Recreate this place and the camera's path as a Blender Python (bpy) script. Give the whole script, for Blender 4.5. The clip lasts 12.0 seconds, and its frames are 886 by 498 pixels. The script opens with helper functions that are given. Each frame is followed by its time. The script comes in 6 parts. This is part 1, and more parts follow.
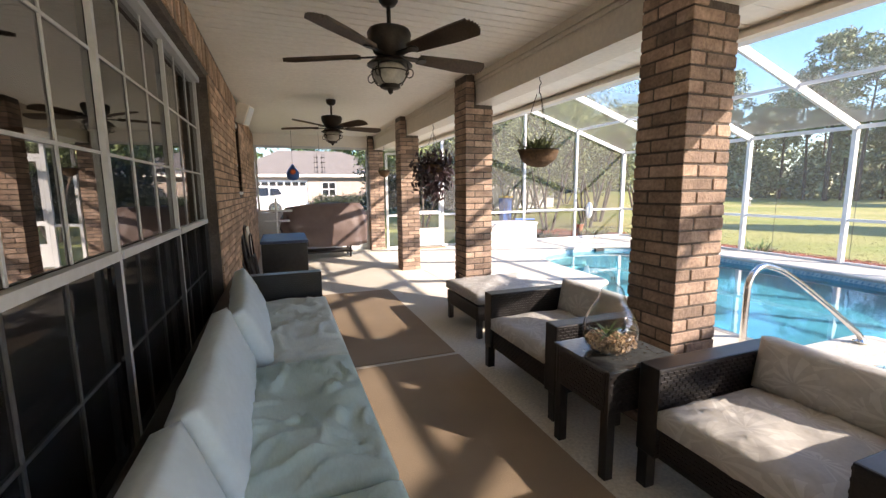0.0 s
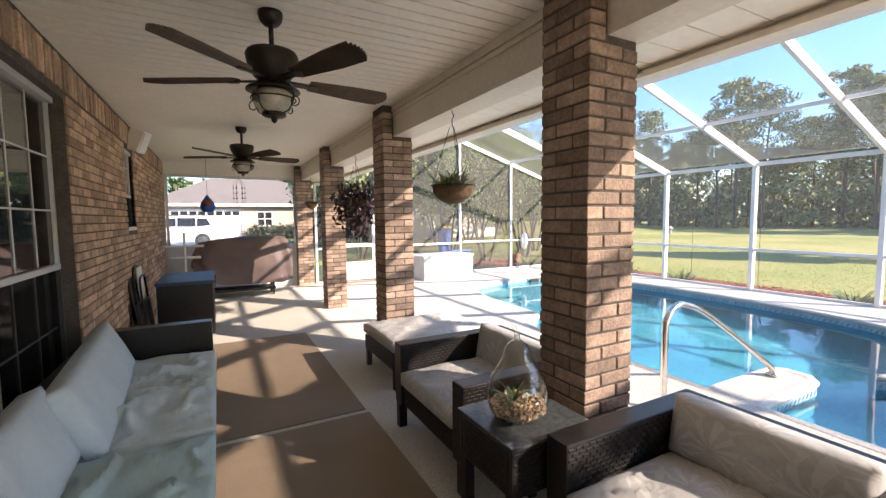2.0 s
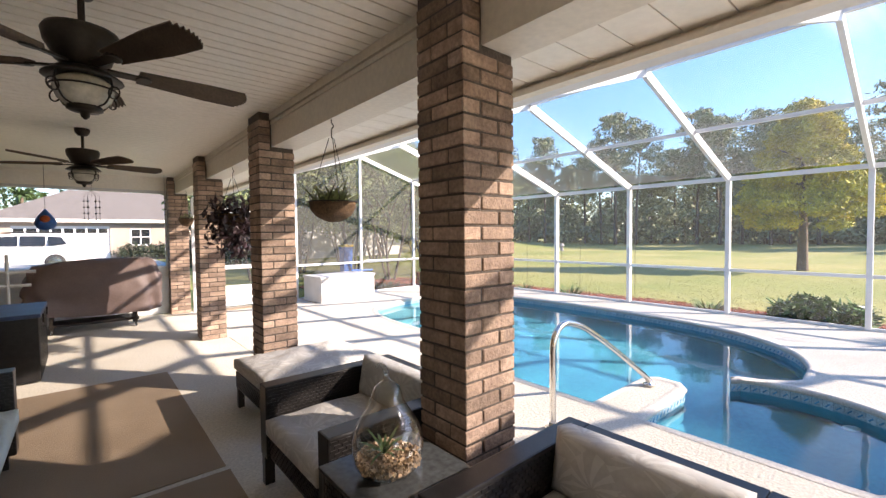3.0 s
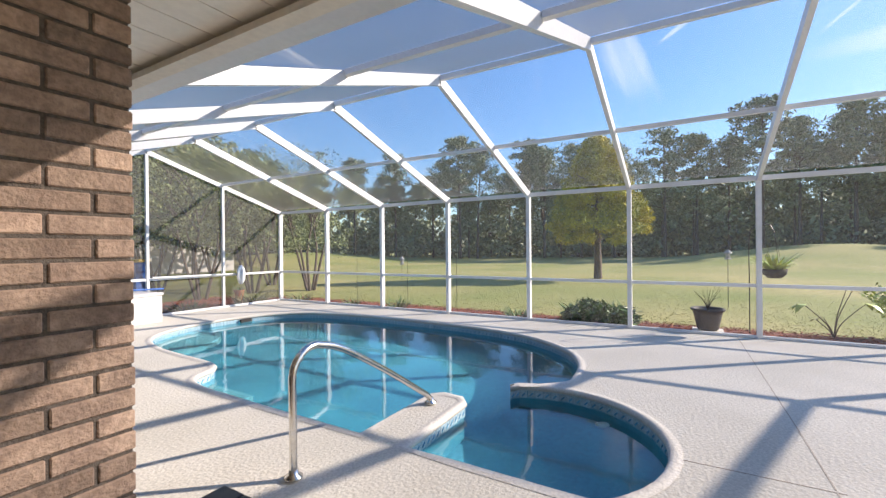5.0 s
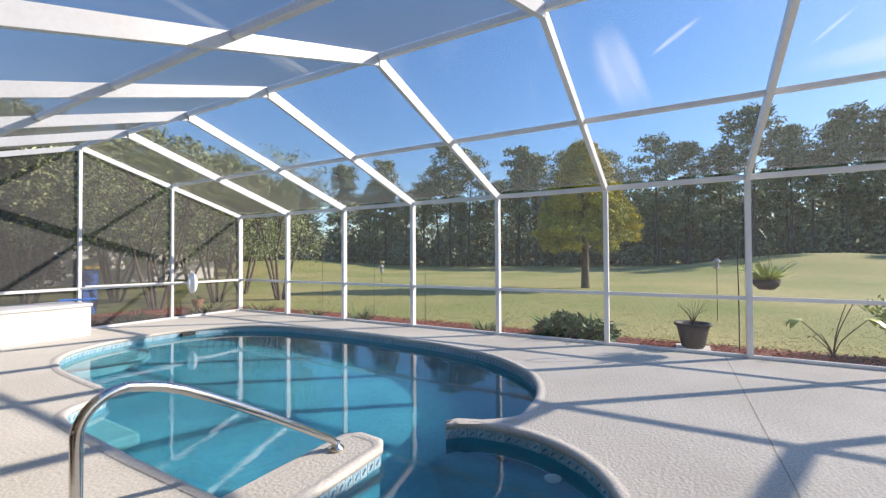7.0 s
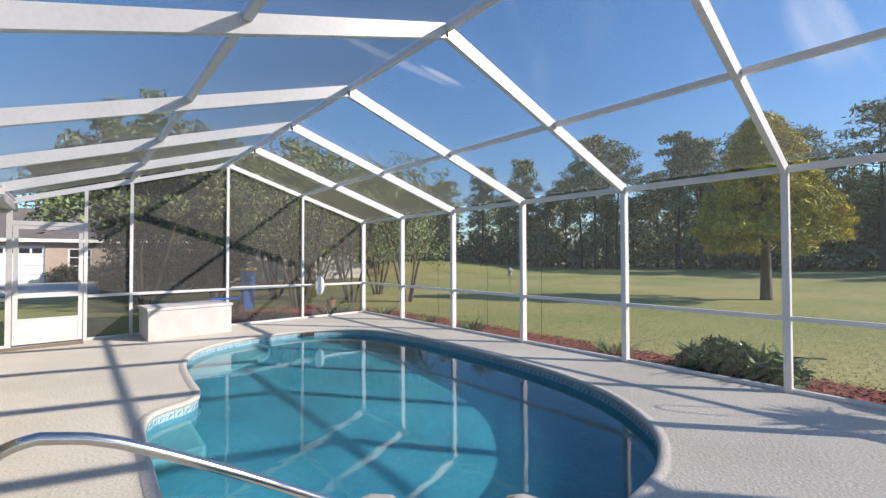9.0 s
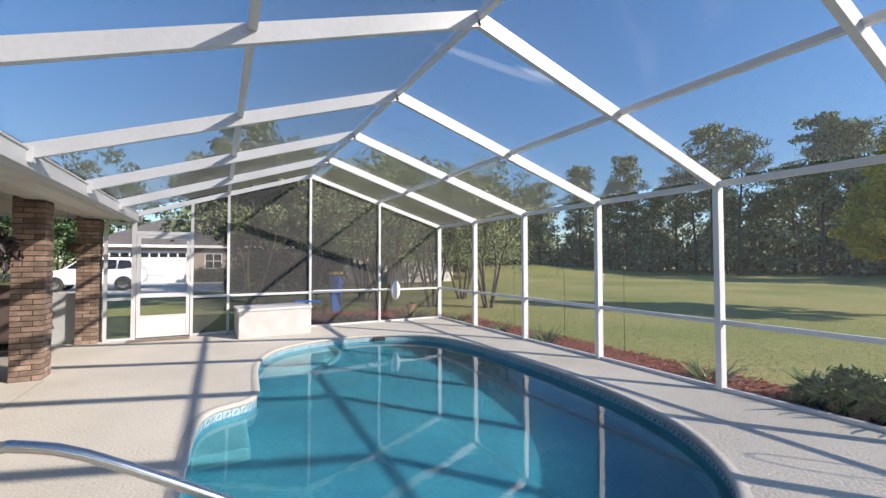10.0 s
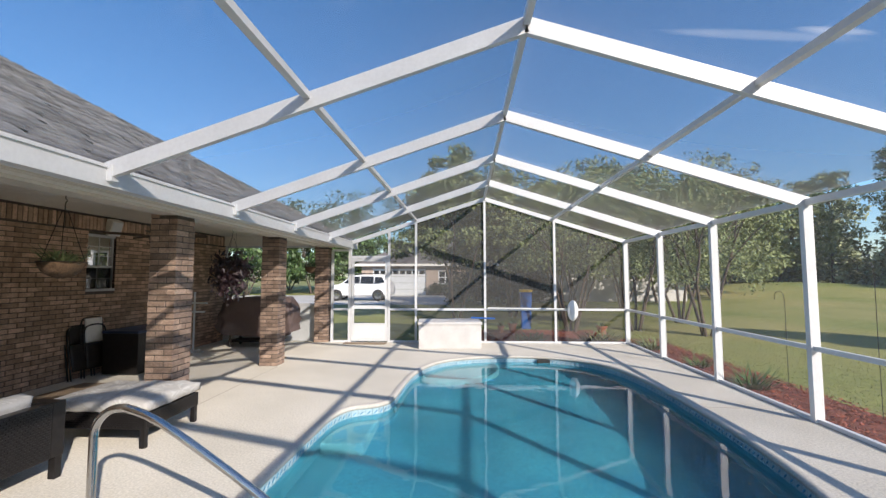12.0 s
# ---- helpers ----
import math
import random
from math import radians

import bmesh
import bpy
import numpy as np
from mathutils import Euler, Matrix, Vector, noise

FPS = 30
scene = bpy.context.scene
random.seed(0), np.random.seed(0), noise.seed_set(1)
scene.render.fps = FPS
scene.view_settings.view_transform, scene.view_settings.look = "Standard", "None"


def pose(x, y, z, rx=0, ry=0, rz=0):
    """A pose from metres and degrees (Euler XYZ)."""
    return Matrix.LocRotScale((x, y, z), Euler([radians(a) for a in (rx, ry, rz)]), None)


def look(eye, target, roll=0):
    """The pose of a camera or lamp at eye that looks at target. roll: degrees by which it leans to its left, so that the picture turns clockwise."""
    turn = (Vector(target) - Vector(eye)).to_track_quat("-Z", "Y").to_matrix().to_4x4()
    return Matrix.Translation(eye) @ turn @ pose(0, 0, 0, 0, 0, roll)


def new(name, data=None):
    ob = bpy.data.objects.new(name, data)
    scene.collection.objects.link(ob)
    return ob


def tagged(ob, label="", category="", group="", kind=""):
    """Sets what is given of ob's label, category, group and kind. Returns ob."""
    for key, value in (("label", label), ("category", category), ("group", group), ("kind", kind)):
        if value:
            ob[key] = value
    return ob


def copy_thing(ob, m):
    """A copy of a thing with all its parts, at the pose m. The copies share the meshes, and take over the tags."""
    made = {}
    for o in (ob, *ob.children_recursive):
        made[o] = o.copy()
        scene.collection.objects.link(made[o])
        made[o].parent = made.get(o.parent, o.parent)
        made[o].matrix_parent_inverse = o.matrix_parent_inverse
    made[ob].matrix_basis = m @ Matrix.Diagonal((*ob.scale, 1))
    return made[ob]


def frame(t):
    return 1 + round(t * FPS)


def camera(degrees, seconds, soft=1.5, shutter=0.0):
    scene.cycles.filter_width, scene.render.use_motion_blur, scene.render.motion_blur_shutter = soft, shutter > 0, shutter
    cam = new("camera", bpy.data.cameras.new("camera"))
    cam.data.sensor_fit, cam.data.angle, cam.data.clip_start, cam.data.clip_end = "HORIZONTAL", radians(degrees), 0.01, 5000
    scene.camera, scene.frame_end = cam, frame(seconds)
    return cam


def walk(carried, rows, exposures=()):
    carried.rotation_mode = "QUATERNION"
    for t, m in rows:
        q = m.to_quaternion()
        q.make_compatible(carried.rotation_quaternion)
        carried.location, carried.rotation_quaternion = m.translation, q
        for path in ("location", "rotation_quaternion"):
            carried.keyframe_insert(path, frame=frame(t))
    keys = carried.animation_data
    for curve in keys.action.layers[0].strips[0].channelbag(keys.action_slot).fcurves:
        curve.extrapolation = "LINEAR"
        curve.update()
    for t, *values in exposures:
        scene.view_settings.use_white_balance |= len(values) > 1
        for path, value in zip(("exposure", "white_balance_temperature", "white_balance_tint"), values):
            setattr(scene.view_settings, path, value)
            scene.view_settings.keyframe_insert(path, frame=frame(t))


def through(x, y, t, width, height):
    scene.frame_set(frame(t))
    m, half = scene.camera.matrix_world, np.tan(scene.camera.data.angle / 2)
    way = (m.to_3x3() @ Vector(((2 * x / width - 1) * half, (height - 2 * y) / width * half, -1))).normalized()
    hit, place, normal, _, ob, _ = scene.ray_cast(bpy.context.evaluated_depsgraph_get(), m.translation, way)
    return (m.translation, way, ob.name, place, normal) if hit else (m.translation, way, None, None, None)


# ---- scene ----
cam = camera(92.9, 12.0, 1.4)
PATH = [
    (0, (2.075, -0.494, 1.372), (2.777, 1.358, 1.093), -0.5),
    (0.5, (2.16, -0.437, 1.391), (2.867, 1.417, 1.14), -0.5),
    (1, (2.271, -0.379, 1.419), (2.992, 1.474, 1.196), -0.6),
    (1.5, (2.362, -0.345, 1.435), (3.155, 1.481, 1.247), -0.5),
    (2, (2.455, -0.322, 1.44), (3.394, 1.438, 1.292), -0.6),
    (2.5, (2.568, -0.265, 1.447), (3.67, 1.401, 1.336), -0.7),
    (3, (2.738, -0.212, 1.453), (4.035, 1.309, 1.384), -0.6),
    (3.5, (2.905, -0.221, 1.407), (4.374, 1.135, 1.37), -0.7),
    (5.5, (3.85, -0.528, 1.361), (5.60, 0.44, 1.369), -0.3),
    (6, (4.07, -0.57, 1.335), (5.823, 0.392, 1.357), -0.2),
    (6.5, (4.315, -0.602, 1.356), (6.067, 0.363, 1.381), -0.3),
    (8.5, (5.305, -0.577, 1.358), (6.809, 0.741, 1.407), -0.0),
    (9, (5.616, -0.582, 1.442), (6.929, 0.927, 1.481), -0.2),
    (9.5, (5.921, -0.605, 1.46), (7.036, 1.055, 1.504), -0.2),
    (10, (6.231, -0.65, 1.488), (7.167, 1.117, 1.544), -0.1),
    (10.5, (6.577, -0.731, 1.496), (7.316, 1.126, 1.565), -0.1),
    (11, (6.914, -0.815, 1.55), (7.374, 1.129, 1.644), -0.1),
    (11.5, (7.232, -0.863, 1.553), (7.439, 1.122, 1.672), -0.1),
    (12, (7.578, -0.897, 1.558), (7.472, 1.096, 1.689), -0.1),
]
EXPOSURES = [(0.0, 2.18, 7200, 19), (3.0, 2.0, 7150, 20), (3.6, 1.74, 7000, 19), (5.4, 1.26, 6850, 17), (6.6, 1.14, 6800, 16), (9.5, 0.84, 6700, 15), (12.0, 0.84, 6600, 14)]
walk(cam, [(t, look(eye, target, roll)) for t, eye, target, roll in PATH], EXPOSURES)

# ---- sky and sun ----
SUN = Vector((1.25, -1.5, 1.0)).normalized()
world = bpy.data.worlds.new("sky")
scene.world = world
world.use_nodes = True
wn = world.node_tree
sky = wn.nodes.new("ShaderNodeTexSky")
sky.sky_type = "NISHITA"
sky.sun_disc = False
sky.sun_elevation = math.asin(SUN.z)
sky.sun_rotation = math.atan2(SUN.x, SUN.y)
sky.air_density, sky.dust_density, sky.ozone_density = 1.0, 0.45, 4.0
tc, cm, cn, cr, cx = [wn.nodes.new(k) for k in ("ShaderNodeTexCoord", "ShaderNodeMapping", "ShaderNodeTexNoise", "ShaderNodeMapRange", "ShaderNodeMix")]
cm.inputs["Scale"].default_value, cm.inputs["Rotation"].default_value = (1.1, 5.5, 2.0), (0.3, 0.2, 0.9)
cn.inputs["Scale"].default_value, cn.inputs["Detail"].default_value, cn.inputs["Roughness"].default_value = 1.6, 8.0, 0.62
cr.inputs[1].default_value, cr.inputs[2].default_value, cr.inputs[4].default_value = 0.57, 0.80, 0.10
cx.data_type = "RGBA"
cx.inputs[7].default_value = (5.5, 5.8, 6.2, 1)
wn.links.new(tc.outputs["Generated"], cm.inputs[0])
wn.links.new(cm.outputs[0], cn.inputs["Vector"])
wn.links.new(cn.outputs[0], cr.inputs[0])


def wisp(total, centre, toward, half_len, half_wid, strength):
    """A cirrus wisp or a contrail: a long soft ellipse on the sky dome, broken up by the cloud noise."""
    c, e = Vector(centre).normalized(), Vector(toward)
    along = (e - c * e.dot(c)).normalized()
    across = c.cross(along)
    sq = []
    for axis, half in ((along, half_len), (across, half_wid)):
        dp, p2 = wn.nodes.new("ShaderNodeVectorMath"), wn.nodes.new("ShaderNodeMath")
        dp.operation, p2.operation = "DOT_PRODUCT", "MULTIPLY"
        dp.inputs[1].default_value = axis / half
        wn.links.new(tc.outputs["Generated"], dp.inputs[0])
        wn.links.new(dp.outputs["Value"], p2.inputs[0])
        wn.links.new(dp.outputs["Value"], p2.inputs[1])
        sq.append(p2.outputs[0])
    ad, fall, br, out = [wn.nodes.new(k) for k in ("ShaderNodeMath", "ShaderNodeMapRange", "ShaderNodeMath", "ShaderNodeMath")]
    ad.operation, br.operation, out.operation = "ADD", "MULTIPLY", "ADD"
    wn.links.new(sq[0], ad.inputs[0])
    wn.links.new(sq[1], ad.inputs[1])
    fall.interpolation_type = "SMOOTHSTEP"
    fall.inputs[1].default_value, fall.inputs[2].default_value, fall.inputs[3].default_value, fall.inputs[4].default_value = 0.0, 1.0, strength, 0.0
    wn.links.new(ad.outputs[0], fall.inputs[0])
    wn.links.new(fall.outputs[0], br.inputs[0])
    wn.links.new(cn.outputs[0], br.inputs[1])
    wn.links.new(br.outputs[0], out.inputs[0])
    wn.links.new(total, out.inputs[1])
    return out.outputs[0]


cover = cr.outputs[0]
for spec in (((0.918, 0.112, 0.380), (0.895, 0.13, 0.43), 0.10, 0.045, 0.42), ((0.917, 0.080, 0.372), (0.90, 0.10, 0.42), 0.12, 0.014, 0.2), ((0.919, 0.125, 0.372), (0.90, 0.14, 0.42), 0.10, 0.010, 0.16),
             ((0.909, 0.007, 0.414), (0.8997, -0.033, 0.435), 0.055, 0.006, 0.9), ((0.904, -0.216, 0.368), (0.8896, -0.243, 0.387), 0.04, 0.004, 0.6),
             ((0.600, 0.693, 0.398), (0.643, 0.667, 0.377), 0.062, 0.007, 0.75), ((0.51, 0.745, 0.425), (0.638, 0.675, 0.371), 0.17, 0.010, 0.5),
             ((0.93, -0.29, 0.33), (0.93, -0.40, 0.34), 0.13, 0.022, 0.4)):
    cover = wisp(cover, *spec)
wn.links.new(cover, cx.inputs[0])
wn.links.new(sky.outputs[0], cx.inputs[6])
hs = wn.nodes.new("ShaderNodeHueSaturation")
hs.inputs["Saturation"].default_value = 1.19
wn.links.new(cx.outputs[2], hs.inputs["Color"])
wn.links.new(hs.outputs[0], wn.nodes["Background"].inputs[0])
wn.nodes["Background"].inputs[1].default_value = 0.135
sun = new("sun", bpy.data.lights.new("sun", "SUN"))
sun.data.energy, sun.data.angle, sun.data.color = 4.7, radians(0.6), (1.0, 0.93, 0.82)
sun.matrix_world = look(SUN * 30, (0, 0, 0))


# ---- materials ----
WATER_Z = -0.11


def mat(name, c1, c2=None, scale=3.0, fine=40.0, rough=0.6, metal=0.0, bump=0.0, bscale=60.0, vary=0.0, island=0.0, spec=0.5, stretch=(1, 1, 1), detail=0.25, bdist=0.01):
    m = bpy.data.materials.new(name)
    m.use_nodes = True
    nt = m.node_tree
    b = nt.nodes["Principled BSDF"]
    b.inputs["Roughness"].default_value, b.inputs["Metallic"].default_value = rough, metal
    b.inputs["Specular IOR Level"].default_value = spec
    c2 = c2 or tuple(v * 0.75 for v in c1)
    geo = nt.nodes.new("ShaderNodeNewGeometry")
    mp = nt.nodes.new("ShaderNodeMapping")
    mp.inputs["Scale"].default_value = stretch
    nt.links.new(geo.outputs["Position"], mp.inputs[0])

    def noise_tex(sc, det):
        n = nt.nodes.new("ShaderNodeTexNoise")
        n.inputs["Scale"].default_value, n.inputs["Detail"].default_value = sc, det
        nt.links.new(mp.outputs[0], n.inputs["Vector"])
        return n.outputs[0]

    def mixc(f, a, c, mode="MIX"):
        x = nt.nodes.new("ShaderNodeMix")
        x.data_type, x.blend_type = "RGBA", mode
        for v, i in ((f, 0), (a, 6), (c, 7)):
            if hasattr(v, "is_linked"):
                nt.links.new(v, x.inputs[i])
            else:
                x.inputs[i].default_value = v if i == 0 else (*v, 1)
        return x.outputs[2]

    ramp = nt.nodes.new("ShaderNodeMapRange")
    ramp.inputs[1].default_value, ramp.inputs[2].default_value = 0.35, 0.65
    nt.links.new(noise_tex(scale, 4.0), ramp.inputs[0])
    col = mixc(ramp.outputs[0], c1, c2)
    rf = nt.nodes.new("ShaderNodeMapRange")
    rf.inputs[1].default_value, rf.inputs[2].default_value = 0.3, 0.7
    rf.inputs[3].default_value, rf.inputs[4].default_value = 1 - detail, 1 + detail
    nt.links.new(noise_tex(fine, 3.0), rf.inputs[0])
    hsv = nt.nodes.new("ShaderNodeHueSaturation")
    nt.links.new(col, hsv.inputs["Color"])
    val = rf.outputs[0]
    if vary or island:
        src = nt.nodes.new("ShaderNodeObjectInfo").outputs["Random"] if vary else geo.outputs["Random Per Island"]
        rr = nt.nodes.new("ShaderNodeMapRange")
        rr.inputs[3].default_value, rr.inputs[4].default_value = 1 - (vary or island), 1 + (vary or island)
        nt.links.new(src, rr.inputs[0])
        mu = nt.nodes.new("ShaderNodeMath")
        mu.operation = "MULTIPLY"
        nt.links.new(val, mu.inputs[0])
        nt.links.new(rr.outputs[0], mu.inputs[1])
        val = mu.outputs[0]
    nt.links.new(val, hsv.inputs["Value"])
    nt.links.new(hsv.outputs[0], b.inputs["Base Color"])
    if bump:
        bp = nt.nodes.new("ShaderNodeBump")
        bp.inputs["Strength"].default_value, bp.inputs["Distance"].default_value = bump, bdist
        nt.links.new(noise_tex(bscale, 3.0), bp.inputs["Height"])
        nt.links.new(bp.outputs[0], b.inputs["Normal"])
    return m


def node_mat(name):
    m = bpy.data.materials.new(name)
    m.use_nodes = True
    m.node_tree.nodes.clear()
    out = m.node_tree.nodes.new("ShaderNodeOutputMaterial")
    return m, m.node_tree, out


def screen_mat(name, cover, shade, through=0.35, haze=(0.30, 0.30, 0.31)):
    """Woven insect screen: mostly open, the threads lit on both faces."""
    m, nt, out = node_mat(name)
    tr, df, tl, mx, m2 = [nt.nodes.new(k) for k in ("ShaderNodeBsdfTransparent", "ShaderNodeBsdfDiffuse", "ShaderNodeBsdfTranslucent", "ShaderNodeMixShader", "ShaderNodeMixShader")]
    df.inputs[0].default_value = (*shade, 1)
    tl.inputs[0].default_value = (*shade, 1)
    m2.inputs[0].default_value, mx.inputs[0].default_value = through, cover
    nt.links.new(df.outputs[0], m2.inputs[1])
    nt.links.new(tl.outputs[0], m2.inputs[2])
    nt.links.new(tr.outputs[0], mx.inputs[1])
    nt.links.new(m2.outputs[0], mx.inputs[2])
    # a rough gloss layer puts in the mesh's grey haze towards a glancing view
    gl, lw, pw, sc, m3 = [nt.nodes.new(k) for k in ("ShaderNodeBsdfGlossy", "ShaderNodeLayerWeight", "ShaderNodeMath", "ShaderNodeMath", "ShaderNodeMixShader")]
    gl.inputs["Color"].default_value = (*haze, 1)
    gl.inputs["Roughness"].default_value = 0.85
    lw.inputs[0].default_value = 0.5
    pw.operation, sc.operation = "POWER", "MULTIPLY"
    pw.inputs[1].default_value, sc.inputs[1].default_value = 2.4, 1.0
    nt.links.new(lw.outputs["Facing"], pw.inputs[0])
    nt.links.new(pw.outputs[0], sc.inputs[0])
    nt.links.new(sc.outputs[0], m3.inputs[0])
    nt.links.new(mx.outputs[0], m3.inputs[1])
    nt.links.new(gl.outputs[0], m3.inputs[2])
    nt.links.new(m3.outputs[0], out.inputs[0])
    return m


def glass_mat(name, tint, ior):
    m, nt, out = node_mat(name)
    tr, gl, mx, fr = [nt.nodes.new(k) for k in ("ShaderNodeBsdfTransparent", "ShaderNodeBsdfGlossy", "ShaderNodeMixShader", "ShaderNodeFresnel")]
    tr.inputs[0].default_value = (*tint, 1)
    gl.inputs["Roughness"].default_value = 0.01
    fr.inputs[0].default_value = ior
    nt.links.new(fr.outputs[0], mx.inputs[0])
    nt.links.new(tr.outputs[0], mx.inputs[1])
    nt.links.new(gl.outputs[0], mx.inputs[2])
    nt.links.new(mx.outputs[0], out.inputs[0])
    return m


def water_mat(name):
    m, nt, out = node_mat(name)
    b = nt.nodes.new("ShaderNodeBsdfPrincipled")
    b.inputs["Base Color"].default_value = (0.72, 0.93, 0.98, 1)
    b.inputs["Roughness"].default_value, b.inputs["IOR"].default_value, b.inputs["Transmission Weight"].default_value = 0.0, 1.33, 1.0
    geo, n, bp = [nt.nodes.new(k) for k in ("ShaderNodeNewGeometry", "ShaderNodeTexNoise", "ShaderNodeBump")]
    n.inputs["Scale"].default_value, n.inputs["Detail"].default_value = 3.4, 4.0
    bp.inputs["Strength"].default_value, bp.inputs["Distance"].default_value = 0.04, 0.05
    nt.links.new(geo.outputs["Position"], n.inputs["Vector"])
    # small ripples where the return jet stirs the surface
    jet, near, rip, amp, add = [nt.nodes.new(k) for k in ("ShaderNodeVectorMath", "ShaderNodeMapRange", "ShaderNodeTexNoise", "ShaderNodeMath", "ShaderNodeMath")]
    jet.operation, amp.operation, add.operation = "DISTANCE", "MULTIPLY", "ADD"
    jet.inputs[1].default_value = (7.1, 4.0, WATER_Z)
    near.inputs[1].default_value, near.inputs[2].default_value, near.inputs[3].default_value, near.inputs[4].default_value = 0.25, 1.0, 1.1, 0.0
    rip.inputs["Scale"].default_value, rip.inputs["Detail"].default_value = 11.0, 3.0
    nt.links.new(geo.outputs["Position"], jet.inputs[0])
    nt.links.new(geo.outputs["Position"], rip.inputs["Vector"])
    nt.links.new(jet.outputs["Value"], near.inputs[0])
    nt.links.new(near.outputs[0], amp.inputs[0])
    nt.links.new(rip.outputs[0], amp.inputs[1])
    nt.links.new(amp.outputs[0], add.inputs[0])
    nt.links.new(n.outputs[0], add.inputs[1])
    nt.links.new(add.outputs[0], bp.inputs["Height"])
    nt.links.new(bp.outputs[0], b.inputs["Normal"])
    nt.links.new(b.outputs[0], out.inputs[0])
    return m


M_WHITE = mat("white_aluminium", (0.70, 0.71, 0.72), (0.64, 0.65, 0.66), 2, 30, 0.35, detail=0.04)
M_FRAME = mat("grey_white_frame", (0.58, 0.585, 0.58), (0.52, 0.525, 0.52), 2, 30, 0.4, detail=0.06)
M_SCREEN = screen_mat("charcoal_screen", 0.24, (0.17, 0.17, 0.172))
# same mesh on the roof, with brighter haze put in for its oblique light
M_SCREEN_ROOF = screen_mat("charcoal_roof_screen_hazed", 0.28, (0.17, 0.17, 0.17), 0.35, (0.58, 0.565, 0.55))
M_SCREEN_END = screen_mat("dense_end_screen", 0.60, (0.12, 0.12, 0.118), 0.2, (0.10, 0.10, 0.10))
M_JOINT = mat("deck_joint_filler", (0.40, 0.35, 0.29), (0.34, 0.29, 0.24), 6, 60, 0.9)
M_DECK = mat("textured_deck", (0.60, 0.562, 0.488), (0.52, 0.486, 0.417), 0.9, 55, 0.8, bump=0.75, bscale=38, detail=0.16)
M_DECK.node_tree.nodes["Principled BSDF"].inputs["Diffuse Roughness"].default_value = 0.35
M_COPING = mat("cast_coping", (0.58, 0.54, 0.478), (0.50, 0.465, 0.407), 1.2, 60, 0.8, bump=0.5, bscale=45, detail=0.14)
# same brick in two tones: shade on columns, light on wall put into colour
M_BRICK = mat("fired_brick_shade_tone", (0.40, 0.285, 0.215), (0.26, 0.18, 0.138), 9, 60, 0.85, bump=0.6, bscale=90, vary=0.38, detail=0.22)
M_BRICK_J = mat("fired_brick_far_lit_tone", (0.55, 0.375, 0.26), (0.40, 0.265, 0.18), 9, 60, 0.85, bump=0.6, bscale=90, island=0.38, detail=0.22)
M_BRICK_W = mat("fired_wall_brick_lit_tone", (0.55, 0.375, 0.26), (0.40, 0.265, 0.18), 9, 60, 0.85, bump=0.6, bscale=90, vary=0.32, detail=0.22)
M_MORTAR = mat("mortar", (0.12, 0.10, 0.085), (0.085, 0.07, 0.06), 12, 80, 0.95, bump=0.6, bscale=120)
M_VINYL = mat("cream_vinyl", (0.90, 0.86, 0.77), (0.87, 0.83, 0.74), 1.2, 25, 0.45, detail=0.04)
M_TRIM = mat("beige_trim", (0.76, 0.70, 0.60), (0.71, 0.65, 0.555), 1.5, 30, 0.5, detail=0.06)
M_SHINGLE = mat("grey_shingle", (0.21, 0.207, 0.203), (0.13, 0.13, 0.13), 6, 120, 0.95, bump=0.8, bscale=200, island=0.45, detail=0.35)
M_WICKER = mat("black_wicker", (0.010, 0.009, 0.009), (0.018, 0.016, 0.016), 20, 160, 0.36, detail=0.3, spec=0.45)
M_CUSHION = mat("palm_print_cushion", (0.52, 0.505, 0.475), (0.46, 0.445, 0.42), 4, 50, 0.9, bump=0.35, bscale=9, detail=0.05, bdist=0.02)
